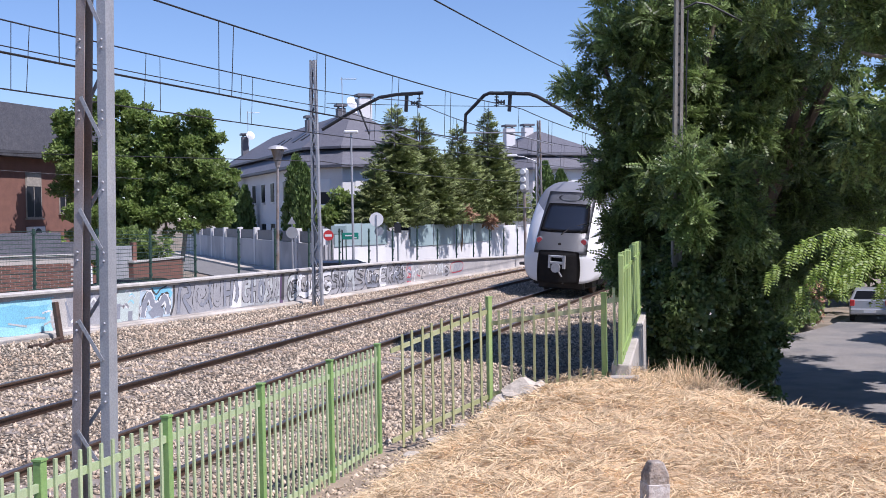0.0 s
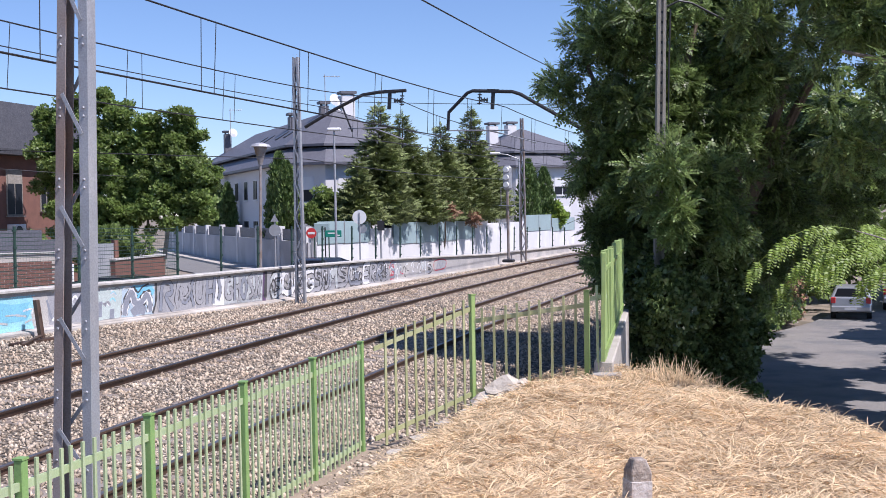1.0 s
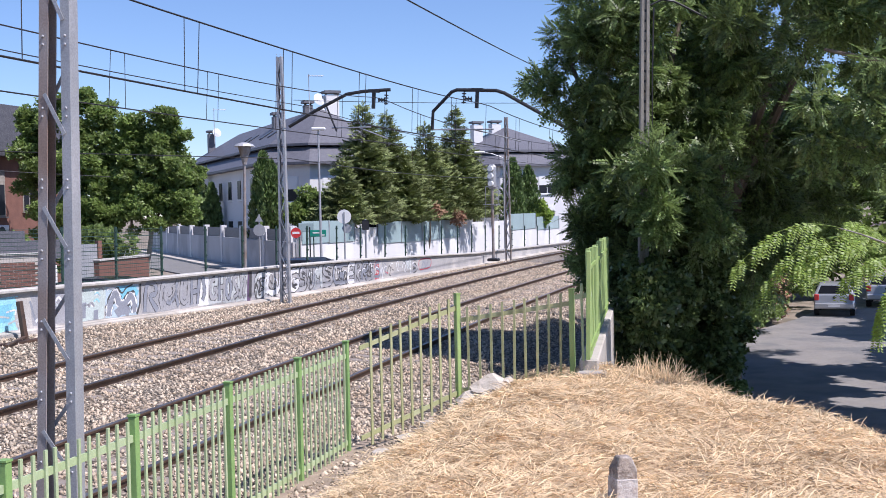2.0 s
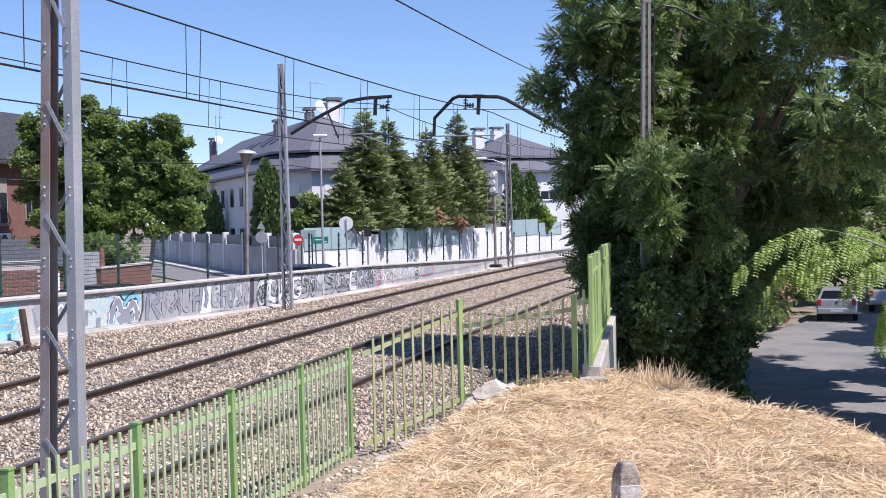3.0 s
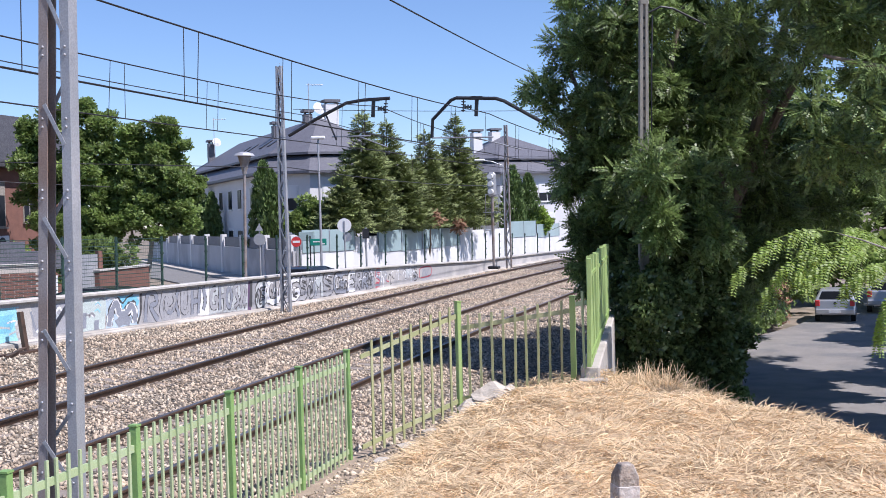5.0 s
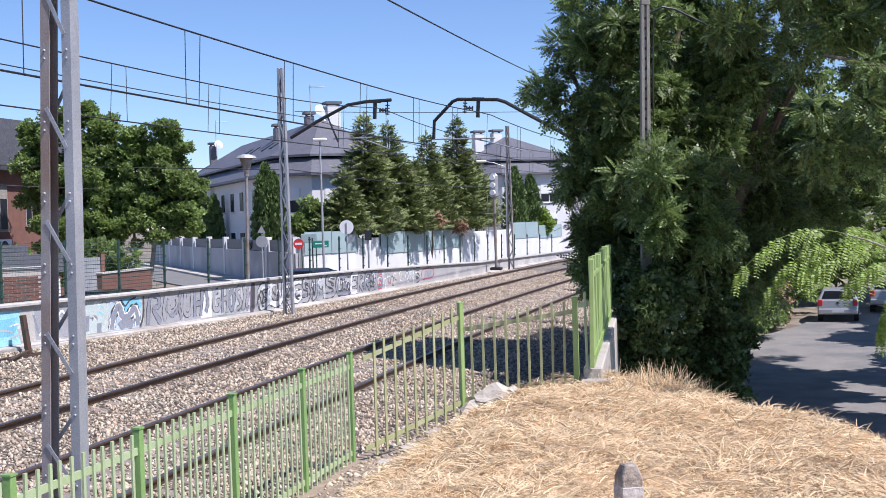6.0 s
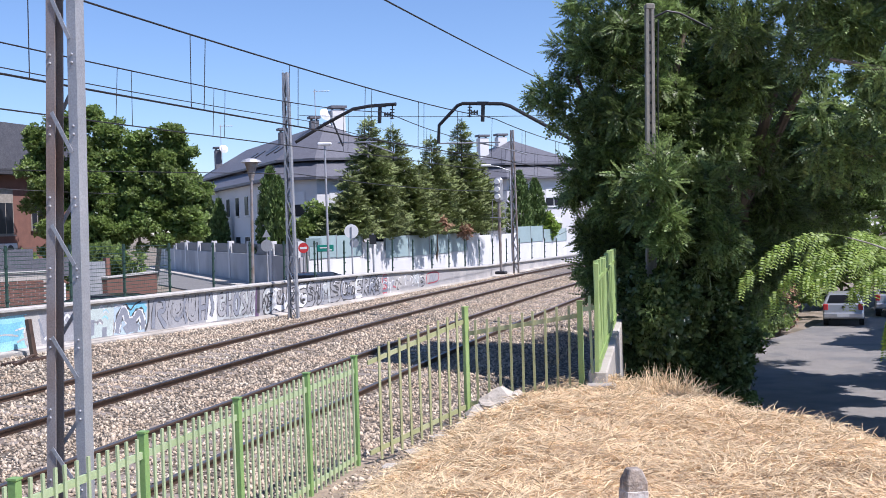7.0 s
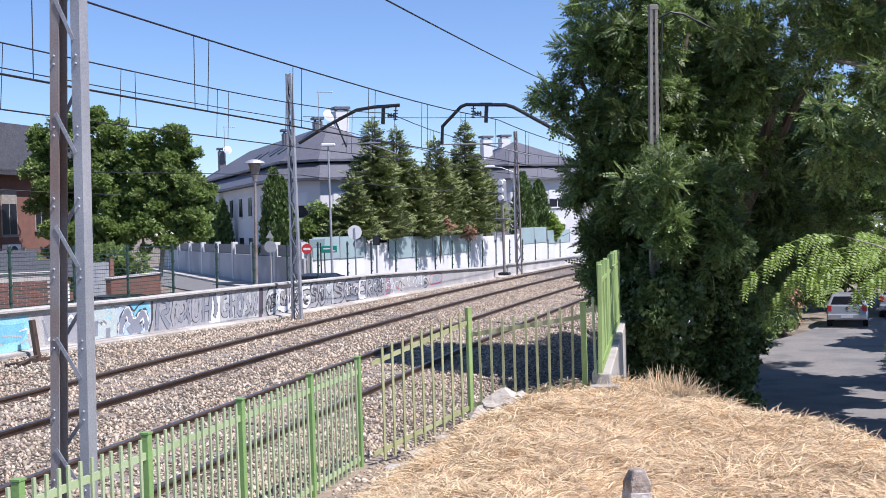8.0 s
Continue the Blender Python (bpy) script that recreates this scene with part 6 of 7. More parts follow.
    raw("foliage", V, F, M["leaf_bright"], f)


frond_branch()


# ------------------------------------------------------------------ the mound of mown straw
def mound_keep(x, y):
    return (x > -0.95 + 0.29 * (y - 14.46)) & (y < 15.75 - 0.25 * (x - 0.6) * (x > 0.6) - 0.5 * (0.6 - x) * (x < 0.6))


def mound_sheet(name, us, material, label, category):
    """A sheet over the mound whose rows run along the fence."""
    ys = np.arange(-6, 15.9, 0.1)
    U, Y = np.meshgrid(us, ys)
    U = U + (0.22 * np.sin(3 * Y) + 0.1 * np.sin(7.7 * Y)) * np.exp(-((U - 0.85) / 0.5) ** 2)
    X = U - 0.77 + 0.29 * (Y - 14.46)
    V = np.stack([X.ravel(), Y.ravel(), mound_height(X, Y).ravel()], 1)
    nx = len(us)
    i = (np.arange(len(ys) - 1)[:, None] * nx + np.arange(nx - 1)[None]).ravel()
    F = np.stack([i, i + 1, i + nx + 1, i + nx], 1)
    c = V[F].mean(1)
    F = F[mound_keep(c[:, 0], c[:, 1])]
    return tagged(raw(name, V, F, material, smooth=True), label, category, kind="structure")


mound_sheet("verge", np.arange(-0.15, 0.8501, 0.05), M["verge"], "dusty brown verge along the foot of the fence", "verge")
mound_sheet("mound", np.arange(0.85, 14.0, 0.1), M["straw_soil"], "earth mound under mown dry yellow grass", "mound")


# how thickly the upright tufts stand along the crest
TUFTS = np.interp(np.arange(26), [0, 4, 7, 10, 13, 16, 25], [0.6, 0.8, 3.0, 3.0, 1.0, 0.35, 0.25])


def straw():
    rng = np.random.default_rng(71)
    n = 235000
    y = np.concatenate([3.5 + 12 * rng.random(200000) ** 0.8, rng.uniform(-4, 3.5, 35000)])
    x = np.where(y > 3.5, rng.uniform(-1.4, 7.2, n), rng.uniform(-5.5, 7.0, n))
    u = x + 0.77 - 0.29 * (y - 14.46)
    # the mown stalks lie in matted clumps with thin places between them
    clump = np.sin(7.3 * x + 2.1 * np.sin(2.9 * y)) * np.sin(6.1 * y + 1.9 * np.sin(3.7 * x)) + 0.6 * np.sin(15.1 * x + 3 * np.sin(5.3 * y)) * np.sin(13.7 * y + 2 * np.sin(6.1 * x))
    keep = mound_keep(x, y) & (rng.random(n) < np.clip((u - 0.45) / 1.1, 0.02, 1)) & (rng.random(n) < 0.9 + 0.3 * clump)
    x, y, clump = x[keep], y[keep], clump[keep]
    n = len(x)
    z = mound_height(x, y) + 0.035 * np.clip(clump + 0.3, 0, 1.4)
    swirl = 1.6 * np.sin(2.3 * x + 1.5 * y) + 1.4 * np.cos(2.9 * y - 1.6 * x) + rng.normal(0, 1.1, n)
    ln = 0.05 + 0.2 * rng.random(n) ** 1.5
    tilt = rng.normal(0.14, 0.24, n)
    d = np.stack([np.cos(swirl) * np.cos(tilt), np.sin(swirl) * np.cos(tilt), np.sin(tilt)], 1)
    make_blades("straw_litter", x, y, z + rng.uniform(0.003, 0.035, n), d, ln, rng.uniform(0.002, 0.005, n), -0.25, rng, "mown dry yellow grass stalks lying on the mound")
    # upright tufts along the crest
    m = 900
    c = rng.choice(26, m, p=TUFTS / TUFTS.sum())
    cx = np.interp(np.linspace(0, 1, 26), [0, 0.5, 1], [2.3, 3.4, 4.3])[c] + rng.normal(0, 0.2, m)
    cy = np.interp(np.linspace(0, 1, 26), [0, 0.5, 1], [14.5, 13.9, 10.5])[c] + rng.normal(0, 0.2, m)
    far = np.interp(c, [0, 4, 7, 11, 14, 25], [0.5, 0.55, 0.85, 0.8, 0.5, 0.35])
    az = rng.uniform(0, 6.28, m)
    lean = rng.uniform(0.05, 1.5, m)
    d = np.stack([np.cos(az) * np.sin(lean), np.sin(az) * np.sin(lean), np.cos(lean)], 1)
    make_blades("straw_tufts", cx, cy, mound_height(cx, cy), d, rng.uniform(0.15, 0.52, m) * far, rng.uniform(0.002, 0.0045, m), -0.2, rng, "upright dry grass stalks on the crest of the mound")


def make_blades(name, x, y, z, d, ln, w, bend, rng, label):
    n = len(x)
    P = np.stack([x, y, z], 1)
    s = np.cross(d, rng.normal(0, 1, (n, 3)) * 0.5 + np.array([0, 0, 1.0]))
    s /= np.linalg.norm(s, axis=1, keepdims=True) + 1e-9
    w, ln = w[:, None], ln[:, None]
    mid = P + d * ln * 0.55
    end = P + d * ln + np.array([0, 0, 1.0]) * bend * ln * 0.5
    V = np.stack([P - s * w, P + s * w, mid + s * w, mid - s * w, end + s * w * 0.4, end - s * w * 0.4], 1).reshape(-1, 3)
    k = 6 * np.arange(n)[:, None]
    F = np.concatenate([k + np.array([[0, 1, 2, 3]]), k + np.array([[3, 2, 4, 5]])])
    tagged(raw(name, V, F, M["straw"]), label, "dry grass", kind="stuff")


straw()


def rock(name, x, y, z, size, material, seed, label, category, sq=(1, 1, 1)):
    rng = random.Random(seed)
    bm = bmesh.new()
    bmesh.ops.create_icosphere(bm, subdivisions=2, radius=1)
    for _ in range(7):
        n = Vector((rng.uniform(-1, 1), rng.uniform(-1, 1), rng.uniform(-0.3, 1))).normalized()
        cut = bmesh.ops.bisect_plane(bm, geom=bm.verts[:] + bm.edges[:] + bm.faces[:], plane_co=n * rng.uniform(0.55, 0.8), plane_no=n, clear_outer=True)
        bmesh.ops.contextual_create(bm, geom=[e for e in cut["geom_cut"] if isinstance(e, bmesh.types.BMEdge)])
    off = Vector((seed * 3.1, seed, 0))
    for v in bm.verts:
        k = 1 + 0.2 * noise.noise(v.co * 1.3 + off) + 0.15 * noise.noise(v.co * 4 + off)
        v.co = Vector((v.co.x * sq[0], v.co.y * sq[1], v.co.z * sq[2])) * k * size
    ob = link_bm(name, bm, material)
    ob.matrix_basis = pose(x, y, z, 0, 0, rng.uniform(0, 360))
    return tagged(ob, label, category, "rubble by the fence")


PALE = mat("pale_lime_stone", (0.58, 0.52, 0.44), 0.9, second=(0.38, 0.33, 0.27), scale=9, bump=0.9, bump_scale=18)
for i, (x, y, dz, s) in enumerate(((0.74, 15.08, 0.12, 0.27), (1.04, 15.1, 0.12, 0.27), (0.5, 15.0, 0.04, 0.17), (0.9, 14.92, 0.04, 0.17), (1.27, 15.08, 0.04, 0.14), (0.66, 14.9, 0.0, 0.1), (1.12, 14.98, 0.0, 0.1))):
    rock("rubble_stone", x, y, float(mound_height(np.array(x), np.array(y))) + dz, s, PALE, i + 3, "pale broken stone at the foot of the fence", "stone", (1.2, 0.8, 0.7))
for i, (x, y, s) in enumerate(((0.3, 14.85, 0.2), (-0.05, 14.5, 0.22), (-0.45, 14.1, 0.12))):
    rock("rubble_stone", x, y, float(mound_height(np.array(x), np.array(y))) + 0.0, s, M["concrete"], i + 13, "flat grey broken concrete on the verge", "stone", (1.4, 0.9, 0.35))

def verge_litter():
    rng = np.random.default_rng(17)
    n = 900
    y = rng.uniform(6, 15.2, n)
    u = np.abs(rng.normal(0.35, 0.3, n))
    x = u - 0.77 + 0.29 * (y - 14.46)
    ok = mound_keep(x, y)
    x, y = x[ok], y[ok]
    n = len(x)
    base = np.array([(1, 0, 0), (-1, 0, 0), (0, 1, 0), (0, -1, 0), (0, 0, 0.7), (0, 0, -1)], float)
    tri = np.array([(0, 2, 4), (2, 1, 4), (1, 3, 4), (3, 0, 4), (2, 0, 5), (1, 2, 5), (3, 1, 5), (0, 3, 5)])
    pts = base[None] * (0.012 + 0.05 * rng.random((n, 1, 1)) ** 3) * rng.uniform(0.5, 1.3, (n, 6, 1))
    pts += np.stack([x, y, mound_height(x, y) + 0.008], 1)[:, None]
    F = (tri[None] + 6 * np.arange(n)[:, None, None]).reshape(-1, 3)
    tagged(raw("verge_stones", pts.reshape(-1, 3), F, M["stone"]), "small stones scattered on the dusty verge", "stones", kind="stuff")


verge_litter()

# marker stone half sunk in the straw
def marker():
    f = thing("marker_stone", pose(1.45, 7.95, 0.72, 0, 1.5, 12), "weathered concrete marker stone with a chamfered head", "marker stone")
    bm = bmesh.new()
    a, h, t = 0.077, 0.43, 0.045
    lo = [bm.verts.new((x, y, -0.4)) for x, y in ((-a, -a), (a, -a), (a, a), (-a, a))]
    mi = [bm.verts.new((x, y, h)) for x, y in ((-a, -a), (a, -a), (a, a), (-a, a))]
    hi = [bm.verts.new((x, y, h + 0.09)) for x, y in ((-t, -t), (t, -t), (t, t), (-t, t))]
    for r0, r1 in ((lo, mi), (mi, hi)):
        for k in range(4):
            bm.faces.new((r0[k], r0[(k + 1) % 4], r1[(k + 1) % 4], r1[k]))
    bm.faces.new(hi)
    bm.faces.new(lo[::-1])
    bmesh.ops.bevel(bm, geom=list(bm.edges), offset=0.008, segments=1, affect="EDGES")
    part("block", bm, mat("marker_concrete", (0.36, 0.295, 0.235), 0.95, second=(0.19, 0.155, 0.13), scale=16, third=(0.46, 0.42, 0.37), third_scale=6, bump=0.7, bump_scale=40), f)
    part("painted_band", box_bm(-a - 0.004, a + 0.004, -a - 0.004, a + 0.004, 0.02, 0.37, 0.006),
         mat("flaking_white_paint", (0.7, 0.68, 0.65), 0.9, second=(0.36, 0.3, 0.26), scale=18, mix=0.45, third=(0.42, 0.36, 0.31), third_scale=7, bump=0.6, bump_scale=30), f, "flaking white painted band")


marker()

# concrete pole among the trees, with a cable bracket
POLE_GREY = mat("old_pole_concrete", (0.31, 0.295, 0.255), 0.9, second=(0.23, 0.215, 0.185), scale=5, stretch=(1, 1, 0.4), bump=0.4)
pole = thing("utility_pole", pose(4.60, 22.75, -0.75, 0, 1.2, 0), "grey concrete utility pole rising from the foliage", "utility pole")
PZ = 8.0
bm = bmesh.new()
for sx in (-1, 1):
    vs = add_box(bm, sx * 0.03, sx * 0.1, -0.09, 0.09, 0, PZ)
    for v in vs:
        v.co.x *= 1.05 - 0.25 * v.co.z / PZ
part("pole_flange", bm, POLE_GREY, pole)
bm = bmesh.new()
add_box(bm, -0.06, 0.06, -0.055, 0.055, 0.0, PZ)
part("pole_web", bm, POLE_GREY, pole)
part("pole_cap", box_bm(-0.095, 0.095, -0.095, 0.095, PZ - 0.1, PZ + 0.02, 0.02), POLE_GREY, pole)
for k in range(24):
    part("step_hole", box_bm(-0.016, 0.016, -0.062, -0.052, PZ - 0.38 - 0.2 * k, PZ - 0.33 - 0.2 * k), M["dark_metal"], pole)
part("bracket", tube_bm([(0.08, 0, PZ - 0.25), (0.35, 0.0, PZ - 0.12), (0.6, 0.0, PZ - 0.16), (1.3, 0.2, PZ - 0.45)], 0.022), M["dark_metal"], pole)
part("cable_drop", tube_bm([(0.16, -0.1, PZ - 0.3), (0.14, -0.1, PZ - 1.5), (0.15, -0.1, 1.0)], 0.016), M["wire"], pole)

# ------------------------------------------------------------------ parked cars
CAR = {"silver": mat("silver_car_paint", (0.5, 0.51, 0.53), 0.3, 0.6, fine_amt=0.03, bump=0), "black": mat("black_car_paint", (0.02, 0.022, 0.027), 0.25, 0.2, fine_amt=0.03, bump=0),
       "tyre": mat("tyre_rubber", (0.02, 0.02, 0.02), 0.85, bump=0.1)}


def hatchback(m, paint, label):
    """Rear at y = 0, nose towards +y."""
    f = thing("car", m, label, "car", "parked cars")
    bm = bmesh.new()
    prof = [(0.0, 0.35), (-0.02, 0.62), (0.05, 0.95), (0.1, 1.0), (0.48, 1.4), (0.8, 1.46), (1.9, 1.46), (2.6, 1.3), (3.2, 0.98), (4.0, 0.82), (4.15, 0.6), (4.12, 0.3)]
    rows = []
    for y, z in prof:
        hw = 0.86 if z < 1.0 else 0.86 - (z - 1.0) * 0.5
        rows.append([bm.verts.new((x * hw, y + (0.06 if abs(x) > 0.95 and y < 1 else 0), z)) for x in (-1, -0.92, 0, 0.92, 1)])
    for a, b in zip(rows, rows[1:]):
        for k in range(4):
            bm.faces.new((a[k], a[k + 1], b[k + 1], b[k]))
    for k in (0, 4):
        side = [r[k] for r in rows]
        bm.faces.new(side if k else side[::-1])
    bm.faces.new([*rows[0][::-1], *rows[-1]])
    bmesh.ops.recalc_face_normals(bm, faces=bm.faces)
    part("body", bm, CAR[paint], f)
    bm = bmesh.new()
    bm.faces.new([bm.verts.new(p) for p in ((-0.68, 0.115, 1.04), (0.68, 0.115, 1.04), (0.56, 0.43, 1.37), (-0.56, 0.43, 1.37))])
    bmesh.ops.solidify(bm, geom=bm.faces[:], thickness=0.02)
    part("rear_window", bm, M["glass"], f)
    for sx in (-1, 1):
        part("tail_light", box_bm(sx * 0.74 - 0.1, sx * 0.74 + 0.1, -0.005, 0.1, 0.72, 1.0, 0.02), RED, f, "red tail light")
        part("side_window", box_bm(sx * 0.74 - 0.045, sx * 0.74 + 0.045, 0.7, 2.5, 1.02, 1.33, 0.02), M["glass"], f)
        for y in (0.75, 3.3):
            w = part("wheel", rod_bm((sx * 0.66, y, 0.3), (sx * 0.87, y, 0.3), 0.3, None, 20), CAR["tyre"], f)
            part("rim", rod_bm((sx * 0.86, y, 0.3), (sx * 0.885, y, 0.3), 0.19, None, 16), M["galva"], w)
    part("bumper", box_bm(-0.85, 0.85, -0.09, 0.1, 0.36, 0.62, 0.05), CAR[paint], f)
    part("number_plate", box_bm(-0.26, 0.26, -0.1, -0.09, 0.44, 0.55), M["frame_white"], f, "pale number plate")
    part("badge", rod_bm((0, 0.005, 0.86), (0, 0.03, 0.86), 0.06, None, 14), M["dark_metal"], f)
    return f


hatchback(pose(17.35, 46.3, ROAD_Z, 0, 0, -22) @ Matrix.Scale(0.92, 4), "silver", "silver hatchback parked at the shady end of the lane")
hatchback(pose(20.9, 49.5, ROAD_Z, 0, 0, -24), "silver", "pale car parked beyond the silver hatchback")
hatchback(Matrix.Translation((0, 0, STREET_Z - line(13.2, -4.7).z)) @ stand(13.2, -4.7, 0.0), "black", "black car parked behind the graffiti wall")
hatchback(pose(-7.9, 33.4, STREET_Z, 0, 0, 72), "black", "dark car parked behind the low wall")

# rough stone posts and low wall beside the lane
for i, (x, y, h) in enumerate(((11.3, 39.4, 1.3), (12.2, 42.2, 1.2), (15.0, 46.4, 1.6))):
    p = tagged(link_bm("gate_post", box_bm(-0.16, 0.16, -0.16, 0.16, -0.2, h, 0.03), M["concrete"]), "rough pale post among the shrubs by the lane", "post", "posts by the lane")
    p.matrix_basis = pose(x, y, ROAD_Z, 0, 0, 20)
leafy_tree("lane_hedge", (11.2, 38.6, ROAD_Z), (11.2, 38.6, 0.0), [(10.1, 36.2, -0.5, 0.6, 0.9, 1.1), (11.3, 38.6, -0.5, 0.6, 1.0, 1.2), (12.6, 41.6, -0.6, 0.6, 1.1, 1.0), (13.7, 44.6, -0.6, 0.7, 1.1, 1.0)], 70, 0.5, 3800, "leaves", 0.18, M["leaf_plane"],
           "straggling green and brown hedge along the lane", "hedge", 81, 0.06)
leafy_tree("lane_hedge", (14.1, 44.4, ROAD_Z), (14.1, 44.4, -0.4), [(14.2, 44.6, -0.6, 0.6, 0.8, 0.7), (13.6, 43.2, -1.0, 0.4, 0.5, 0.5), (14.6, 45.6, -1.2, 0.6, 0.6, 0.4)], 18, 0.4, 700, "leaves", 0.16, M["rust_leaf"],
           "dry brown part of the hedge by the lane", "hedge", 82, 0.05)


# ------------------------------------------------------------------ the departing train
TP = {"white": mat("white_train_paint", (0.8, 0.8, 0.8), 0.3, second=(0.74, 0.74, 0.74), scale=0.7, fine_amt=0.03, bump=0), "grey": mat("grey_train_paint", (0.23, 0.235, 0.255), 0.35, fine_amt=0.04, bump=0, second=(0.2, 0.205, 0.225), scale=1.0),
      "dark": mat("underframe_black", (0.018, 0.018, 0.02), 0.8, second=(0.035, 0.03, 0.028), scale=5), "display": mat("grey_display", (0.2, 0.21, 0.23), 0.3, fine_amt=0.03, bump=0), "red": mat("tail_lamp_red", (0.45, 0.05, 0.06), 0.25, fine_amt=0, bump=0),
      "screen": glass_mat("train_windscreen", (0.035, 0.045, 0.07), 0.06)}
TRAIN_LEN = 21.0


def outline(n=48):
    """Half-width and height round the body's section."""
    pts = []
    for k in range(n):
        a = 2 * math.pi * k / n
        c, s = math.cos(a), math.sin(a)
        e = 0.42
        x = 1.47 * math.copysign(abs(c) ** e, c)
        z = 2.3 + (1.85 if s > 0 else 1.85) * math.copysign(abs(s) ** (0.62 if s > 0 else 0.3), s)
        if z > 2.4:
            x *= 1 - 0.13 * ((z - 2.4) / 1.75) ** 2
        pts.append((x, z))
    return pts


def nose(x, z):
    """How far in front of the foremost point the skin lies."""
    rake = np.interp(z, [0.4, 1.5, 2.1, 2.7, 3.4, 3.8, 4.15], [0.08, 0.0, 0.36, 0.86, 1.5, 1.9, 2.7])
    return float(rake + 0.85 * abs(x / 1.47) ** 2.3)


def nose_patch(name, corners, material, parent, off=0.012, n=8, label="", round_=0.0):
    """A panel that follows the nose: corners run round from the lower left."""
    bm = bmesh.new()
    (x0, z0), (x1, z1), (x2, z2), (x3, z3) = corners
    g = []
    for i in range(n + 1):
        row = []
        for j in range(n + 1):
            u, v = i / n, j / n
            if round_:
                uu, vv = 2 * u - 1, 2 * v - 1
                uu, vv = uu * (1 - round_ * vv * vv * 0.5), vv * (1 - round_ * uu * uu * 0.5)
                u, v = (uu + 1) / 2, (vv + 1) / 2
            x = (x0 * (1 - u) + x1 * u) * (1 - v) + (x3 * (1 - u) + x2 * u) * v
            z = (z0 * (1 - u) + z1 * u) * (1 - v) + (z3 * (1 - u) + z2 * u) * v
            row.append(bm.verts.new((x, nose(x, z) - off, z)))
        g.append(row)
    for i in range(n):
        for j in range(n):
            bm.faces.new((g[i][j], g[i + 1][j], g[i + 1][j + 1], g[i][j + 1]))
    bmesh.ops.solidify(bm, geom=bm.faces[:], thickness=0.01)
    return part(name, bm, material, parent, label, smooth=True)


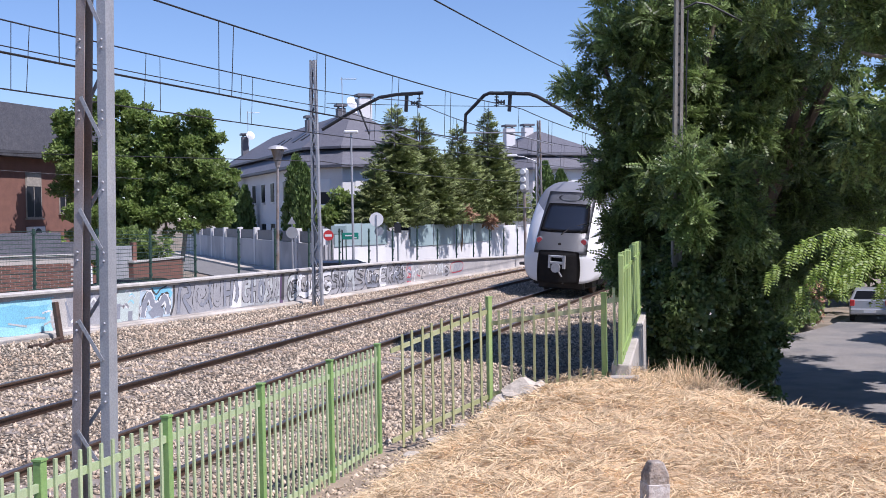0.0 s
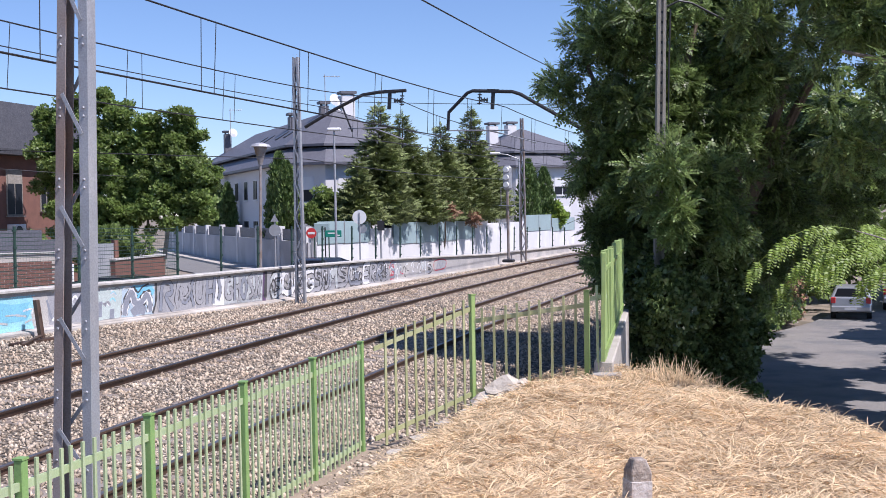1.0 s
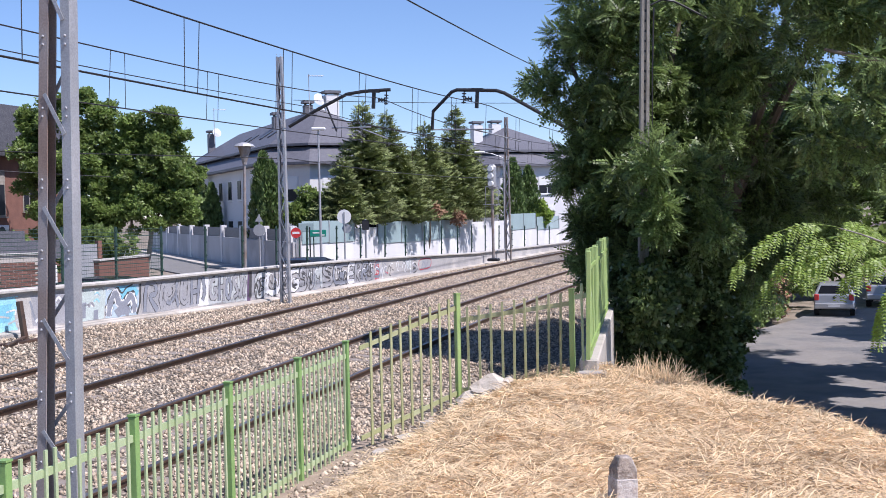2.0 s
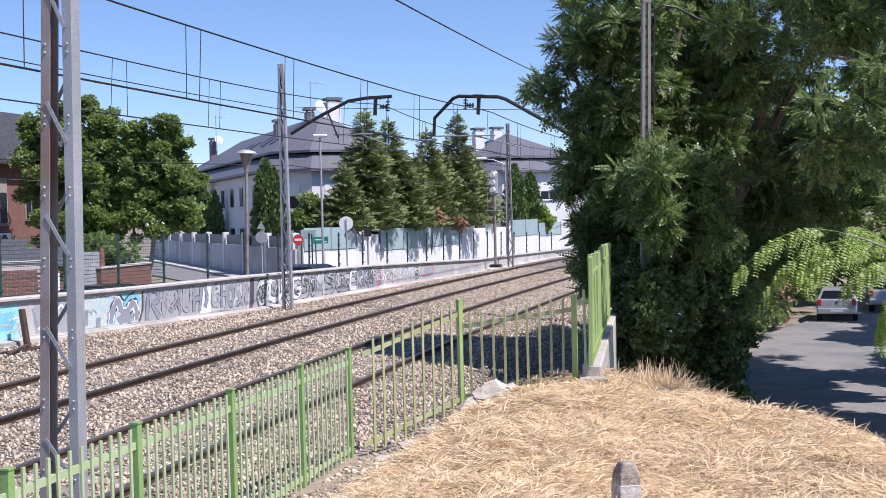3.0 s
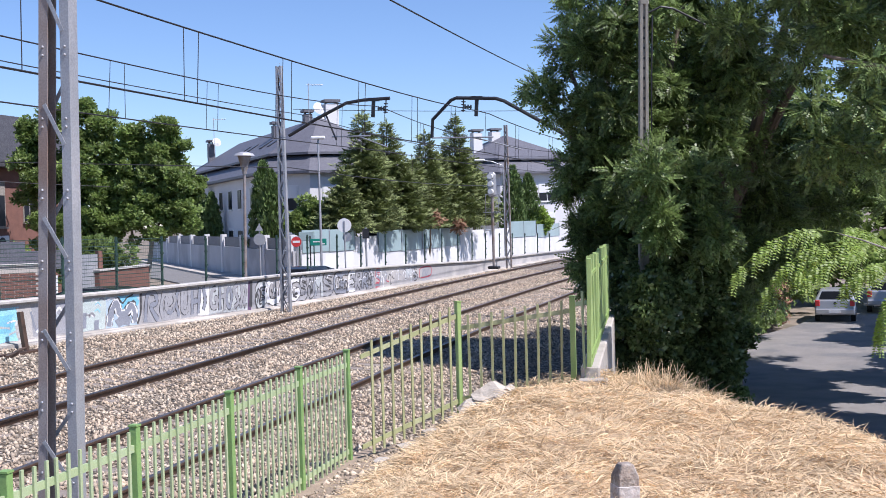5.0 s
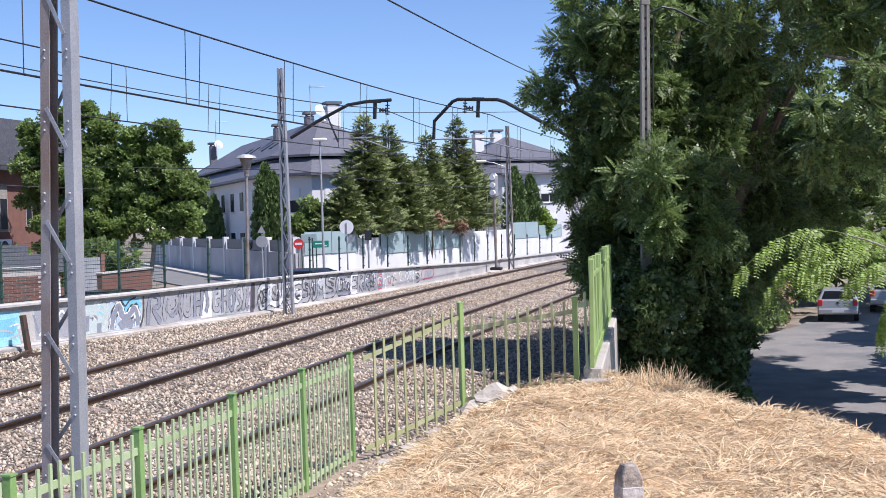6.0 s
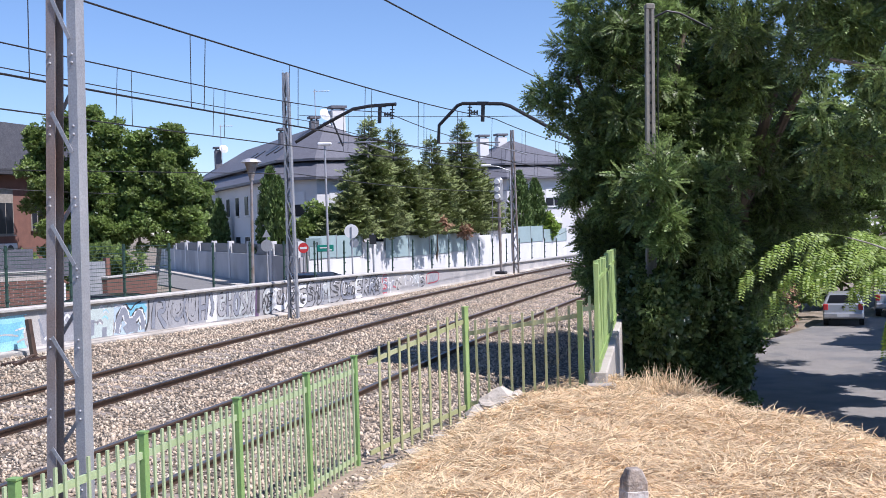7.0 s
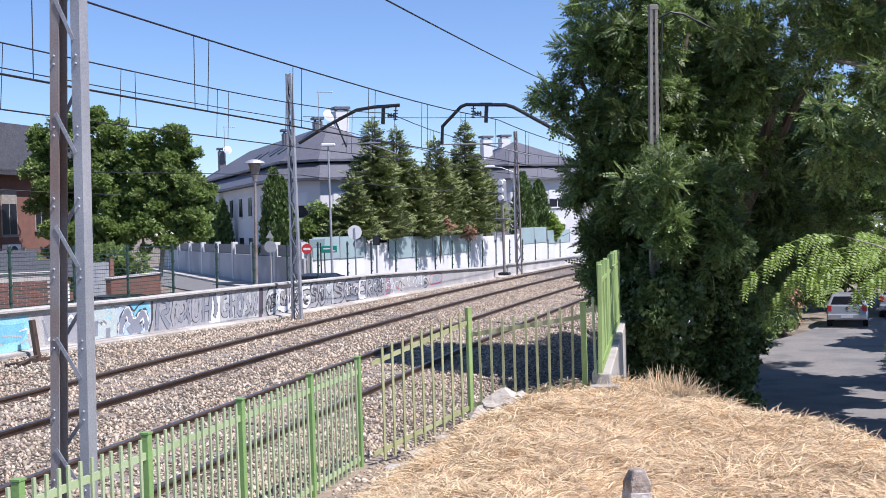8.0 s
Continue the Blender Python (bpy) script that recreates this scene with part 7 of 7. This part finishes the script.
def rail_car(tail, label):
    f = thing("train_car", line_pose(12.8, NEAR_L), label, "train", "train")
    ring = outline()
    bm = bmesh.new()
    rings = []
    if tail:
        for r in (0.04, 0.15, 0.27, 0.39, 0.5, 0.6, 0.7, 0.79, 0.87, 0.94, 1.0):
            row = []
            for x, z in ring:
                px, pz = x * r, 2.3 + (z - 2.3) * r
                row.append(bm.verts.new((px, nose(px, pz), pz)))
            rings.append(row)
    for y in (3.9, 6.0, 14.0, TRAIN_LEN):
        rings.append([bm.verts.new((x, y if y > 4.0 else max(y, nose(x, z) + 0.05), z)) for x, z in ring])
    for a, b in zip(rings, rings[1:]):
        for k in range(len(ring)):
            face = bm.faces.new((a[k], a[(k + 1) % len(ring)], b[(k + 1) % len(ring)], b[k]))
            face.material_index = int(min(ring[k][1], ring[(k + 1) % len(ring)][1]) > 3.3)
    bm.faces.new(rings[0])
    bm.faces.new(rings[-1][::-1])
    bmesh.ops.recalc_face_normals(bm, faces=bm.faces)
    part("body", bm, [TP["white"], TP["grey"]], f, "white painted body shell with a grey roof", smooth=True)
    if tail:
        nose_patch("face_panel", [(-0.98, 1.5), (0.98, 1.5), (0.9, 3.75), (-0.9, 3.75)], TP["grey"], f, 0.022, 14, "grey end panel")
        nose_patch("windscreen", [(-0.9, 2.27), (0.9, 2.27), (0.8, 3.32), (-0.8, 3.32)], TP["dark"], f, 0.04, 10, "black windscreen surround", 0.06)
        nose_patch("windscreen_glass", [(-0.83, 2.33), (0.83, 2.33), (0.74, 3.26), (-0.74, 3.26)], TP["screen"], f, 0.055, 10, "dark windscreen glass", 0.08)
        nose_patch("display_panel", [(-0.46, 3.4), (0.46, 3.4), (0.42, 3.68), (-0.42, 3.68)], TP["display"], f, 0.04, 8, "grey destination display", 0.6)
        nose_patch("coupler_recess", [(-0.82, 0.42), (0.82, 0.42), (0.78, 1.64), (-0.78, 1.64)], TP["dark"], f, 0.06, 12, "black coupler recess", 0.14)
        for sx in (-1, 1):
            y = nose(0.82 * sx, 1.95)
            lamp = part("tail_lamp", rod_bm((0.82 * sx, y - 0.05, 1.95), (0.82 * sx, y + 0.1, 1.95), 0.13, None, 18), M["galva"], f)
            part("lens", rod_bm((0.82 * sx, y - 0.07, 1.95), (0.82 * sx, y, 1.95), 0.1, None, 18), TP["red"], lamp, "red tail lamp lens")
        part("round_cap", rod_bm((0, nose(0, 1.85) - 0.04, 1.85), (0, nose(0, 1.85) + 0.1, 1.85), 0.06, None, 12), TP["dark"], f)
        bm = tube_bm([(0.0, nose(0, 2.2) - 0.06, 2.2), (0.25, nose(0.25, 2.5) - 0.07, 2.45), (0.75, nose(0.75, 2.6) - 0.07, 2.62)], 0.022)
        part("wiper", bm, TP["dark"], f)
        bm = bmesh.new()
        add_rod(bm, (0, -0.25, 1.02), (0, 0.4, 1.02), 0.12, None, 12)
        add_rod(bm, (0, -0.32, 1.02), (0, -0.25, 1.02), 0.17, None, 12)
        add_box(bm, -0.3, 0.3, -0.2, 0.1, 1.14, 1.24, bev=0.02)
        add_box(bm, -0.3, 0.3, -0.2, 0.1, 1.38, 1.46, bev=0.02)
        for sx in (-0.26, 0.26):
            add_box(bm, sx - 0.04, sx + 0.04, -0.2, 0.0, 1.0, 1.46)
        add_rod(bm, (0.05, -0.24, 0.98), (0.22, -0.2, 0.7), 0.03)
        part("coupler", bm, M["galva"], f, "steel coupler")
    for sx in (-1, 1):
        part("window_band", box_bm(sx * 1.475 - 0.008, sx * 1.475 + 0.008, 4.2, TRAIN_LEN - 0.6, 2.2, 3.05, 0.005), TP["screen"], f, "dark side window band")
        part("cantrail_stripe", box_bm(sx * 1.48 - 0.006, sx * 1.48 + 0.006, 2.2, TRAIN_LEN, 1.15, 1.4), TP["grey"], f)
    for y in (3.4, TRAIN_LEN - 3.4):
        bogie = part("bogie", box_bm(-1.15, 1.15, y - 1.6, y + 1.6, 0.35, 0.75, 0.04), TP["dark"], f)
        for yy in (y - 1.15, y + 1.15):
            for sx in (-1, 1):
                part("wheel", rod_bm((sx * 0.8, yy, 0.435), (sx * 0.94, yy, 0.435), 0.43, None, 24), M["rail"], bogie)
    if tail:
        # black box added for the shade under the nose; it hides the wheels
        part("pilot", box_bm(-0.85, 0.85, 0.7, 1.9, 0.2, 0.6, 0.05), TP["dark"], f, "black box added as shade under the coupler")
    part("underframe", box_bm(-1.1, 1.1, 1.0, TRAIN_LEN - 0.5, 0.3, 0.55), TP["dark"], f)
    return f


TRAIN = [(rail_car(True, "white and grey commuter train car leaving on the near track"), 0.0), (rail_car(False, "white commuter train car ahead of the tail car"), TRAIN_LEN + 0.5)]


# ------------------------------------------------------------------ what moves
def motions():
    for car, lag in TRAIN:
        walk(car, [(t, line_pose(12.95 + 17.8 * t + lag, NEAR_L)) for t in [0.5 * k for k in range(17)]])


motions()
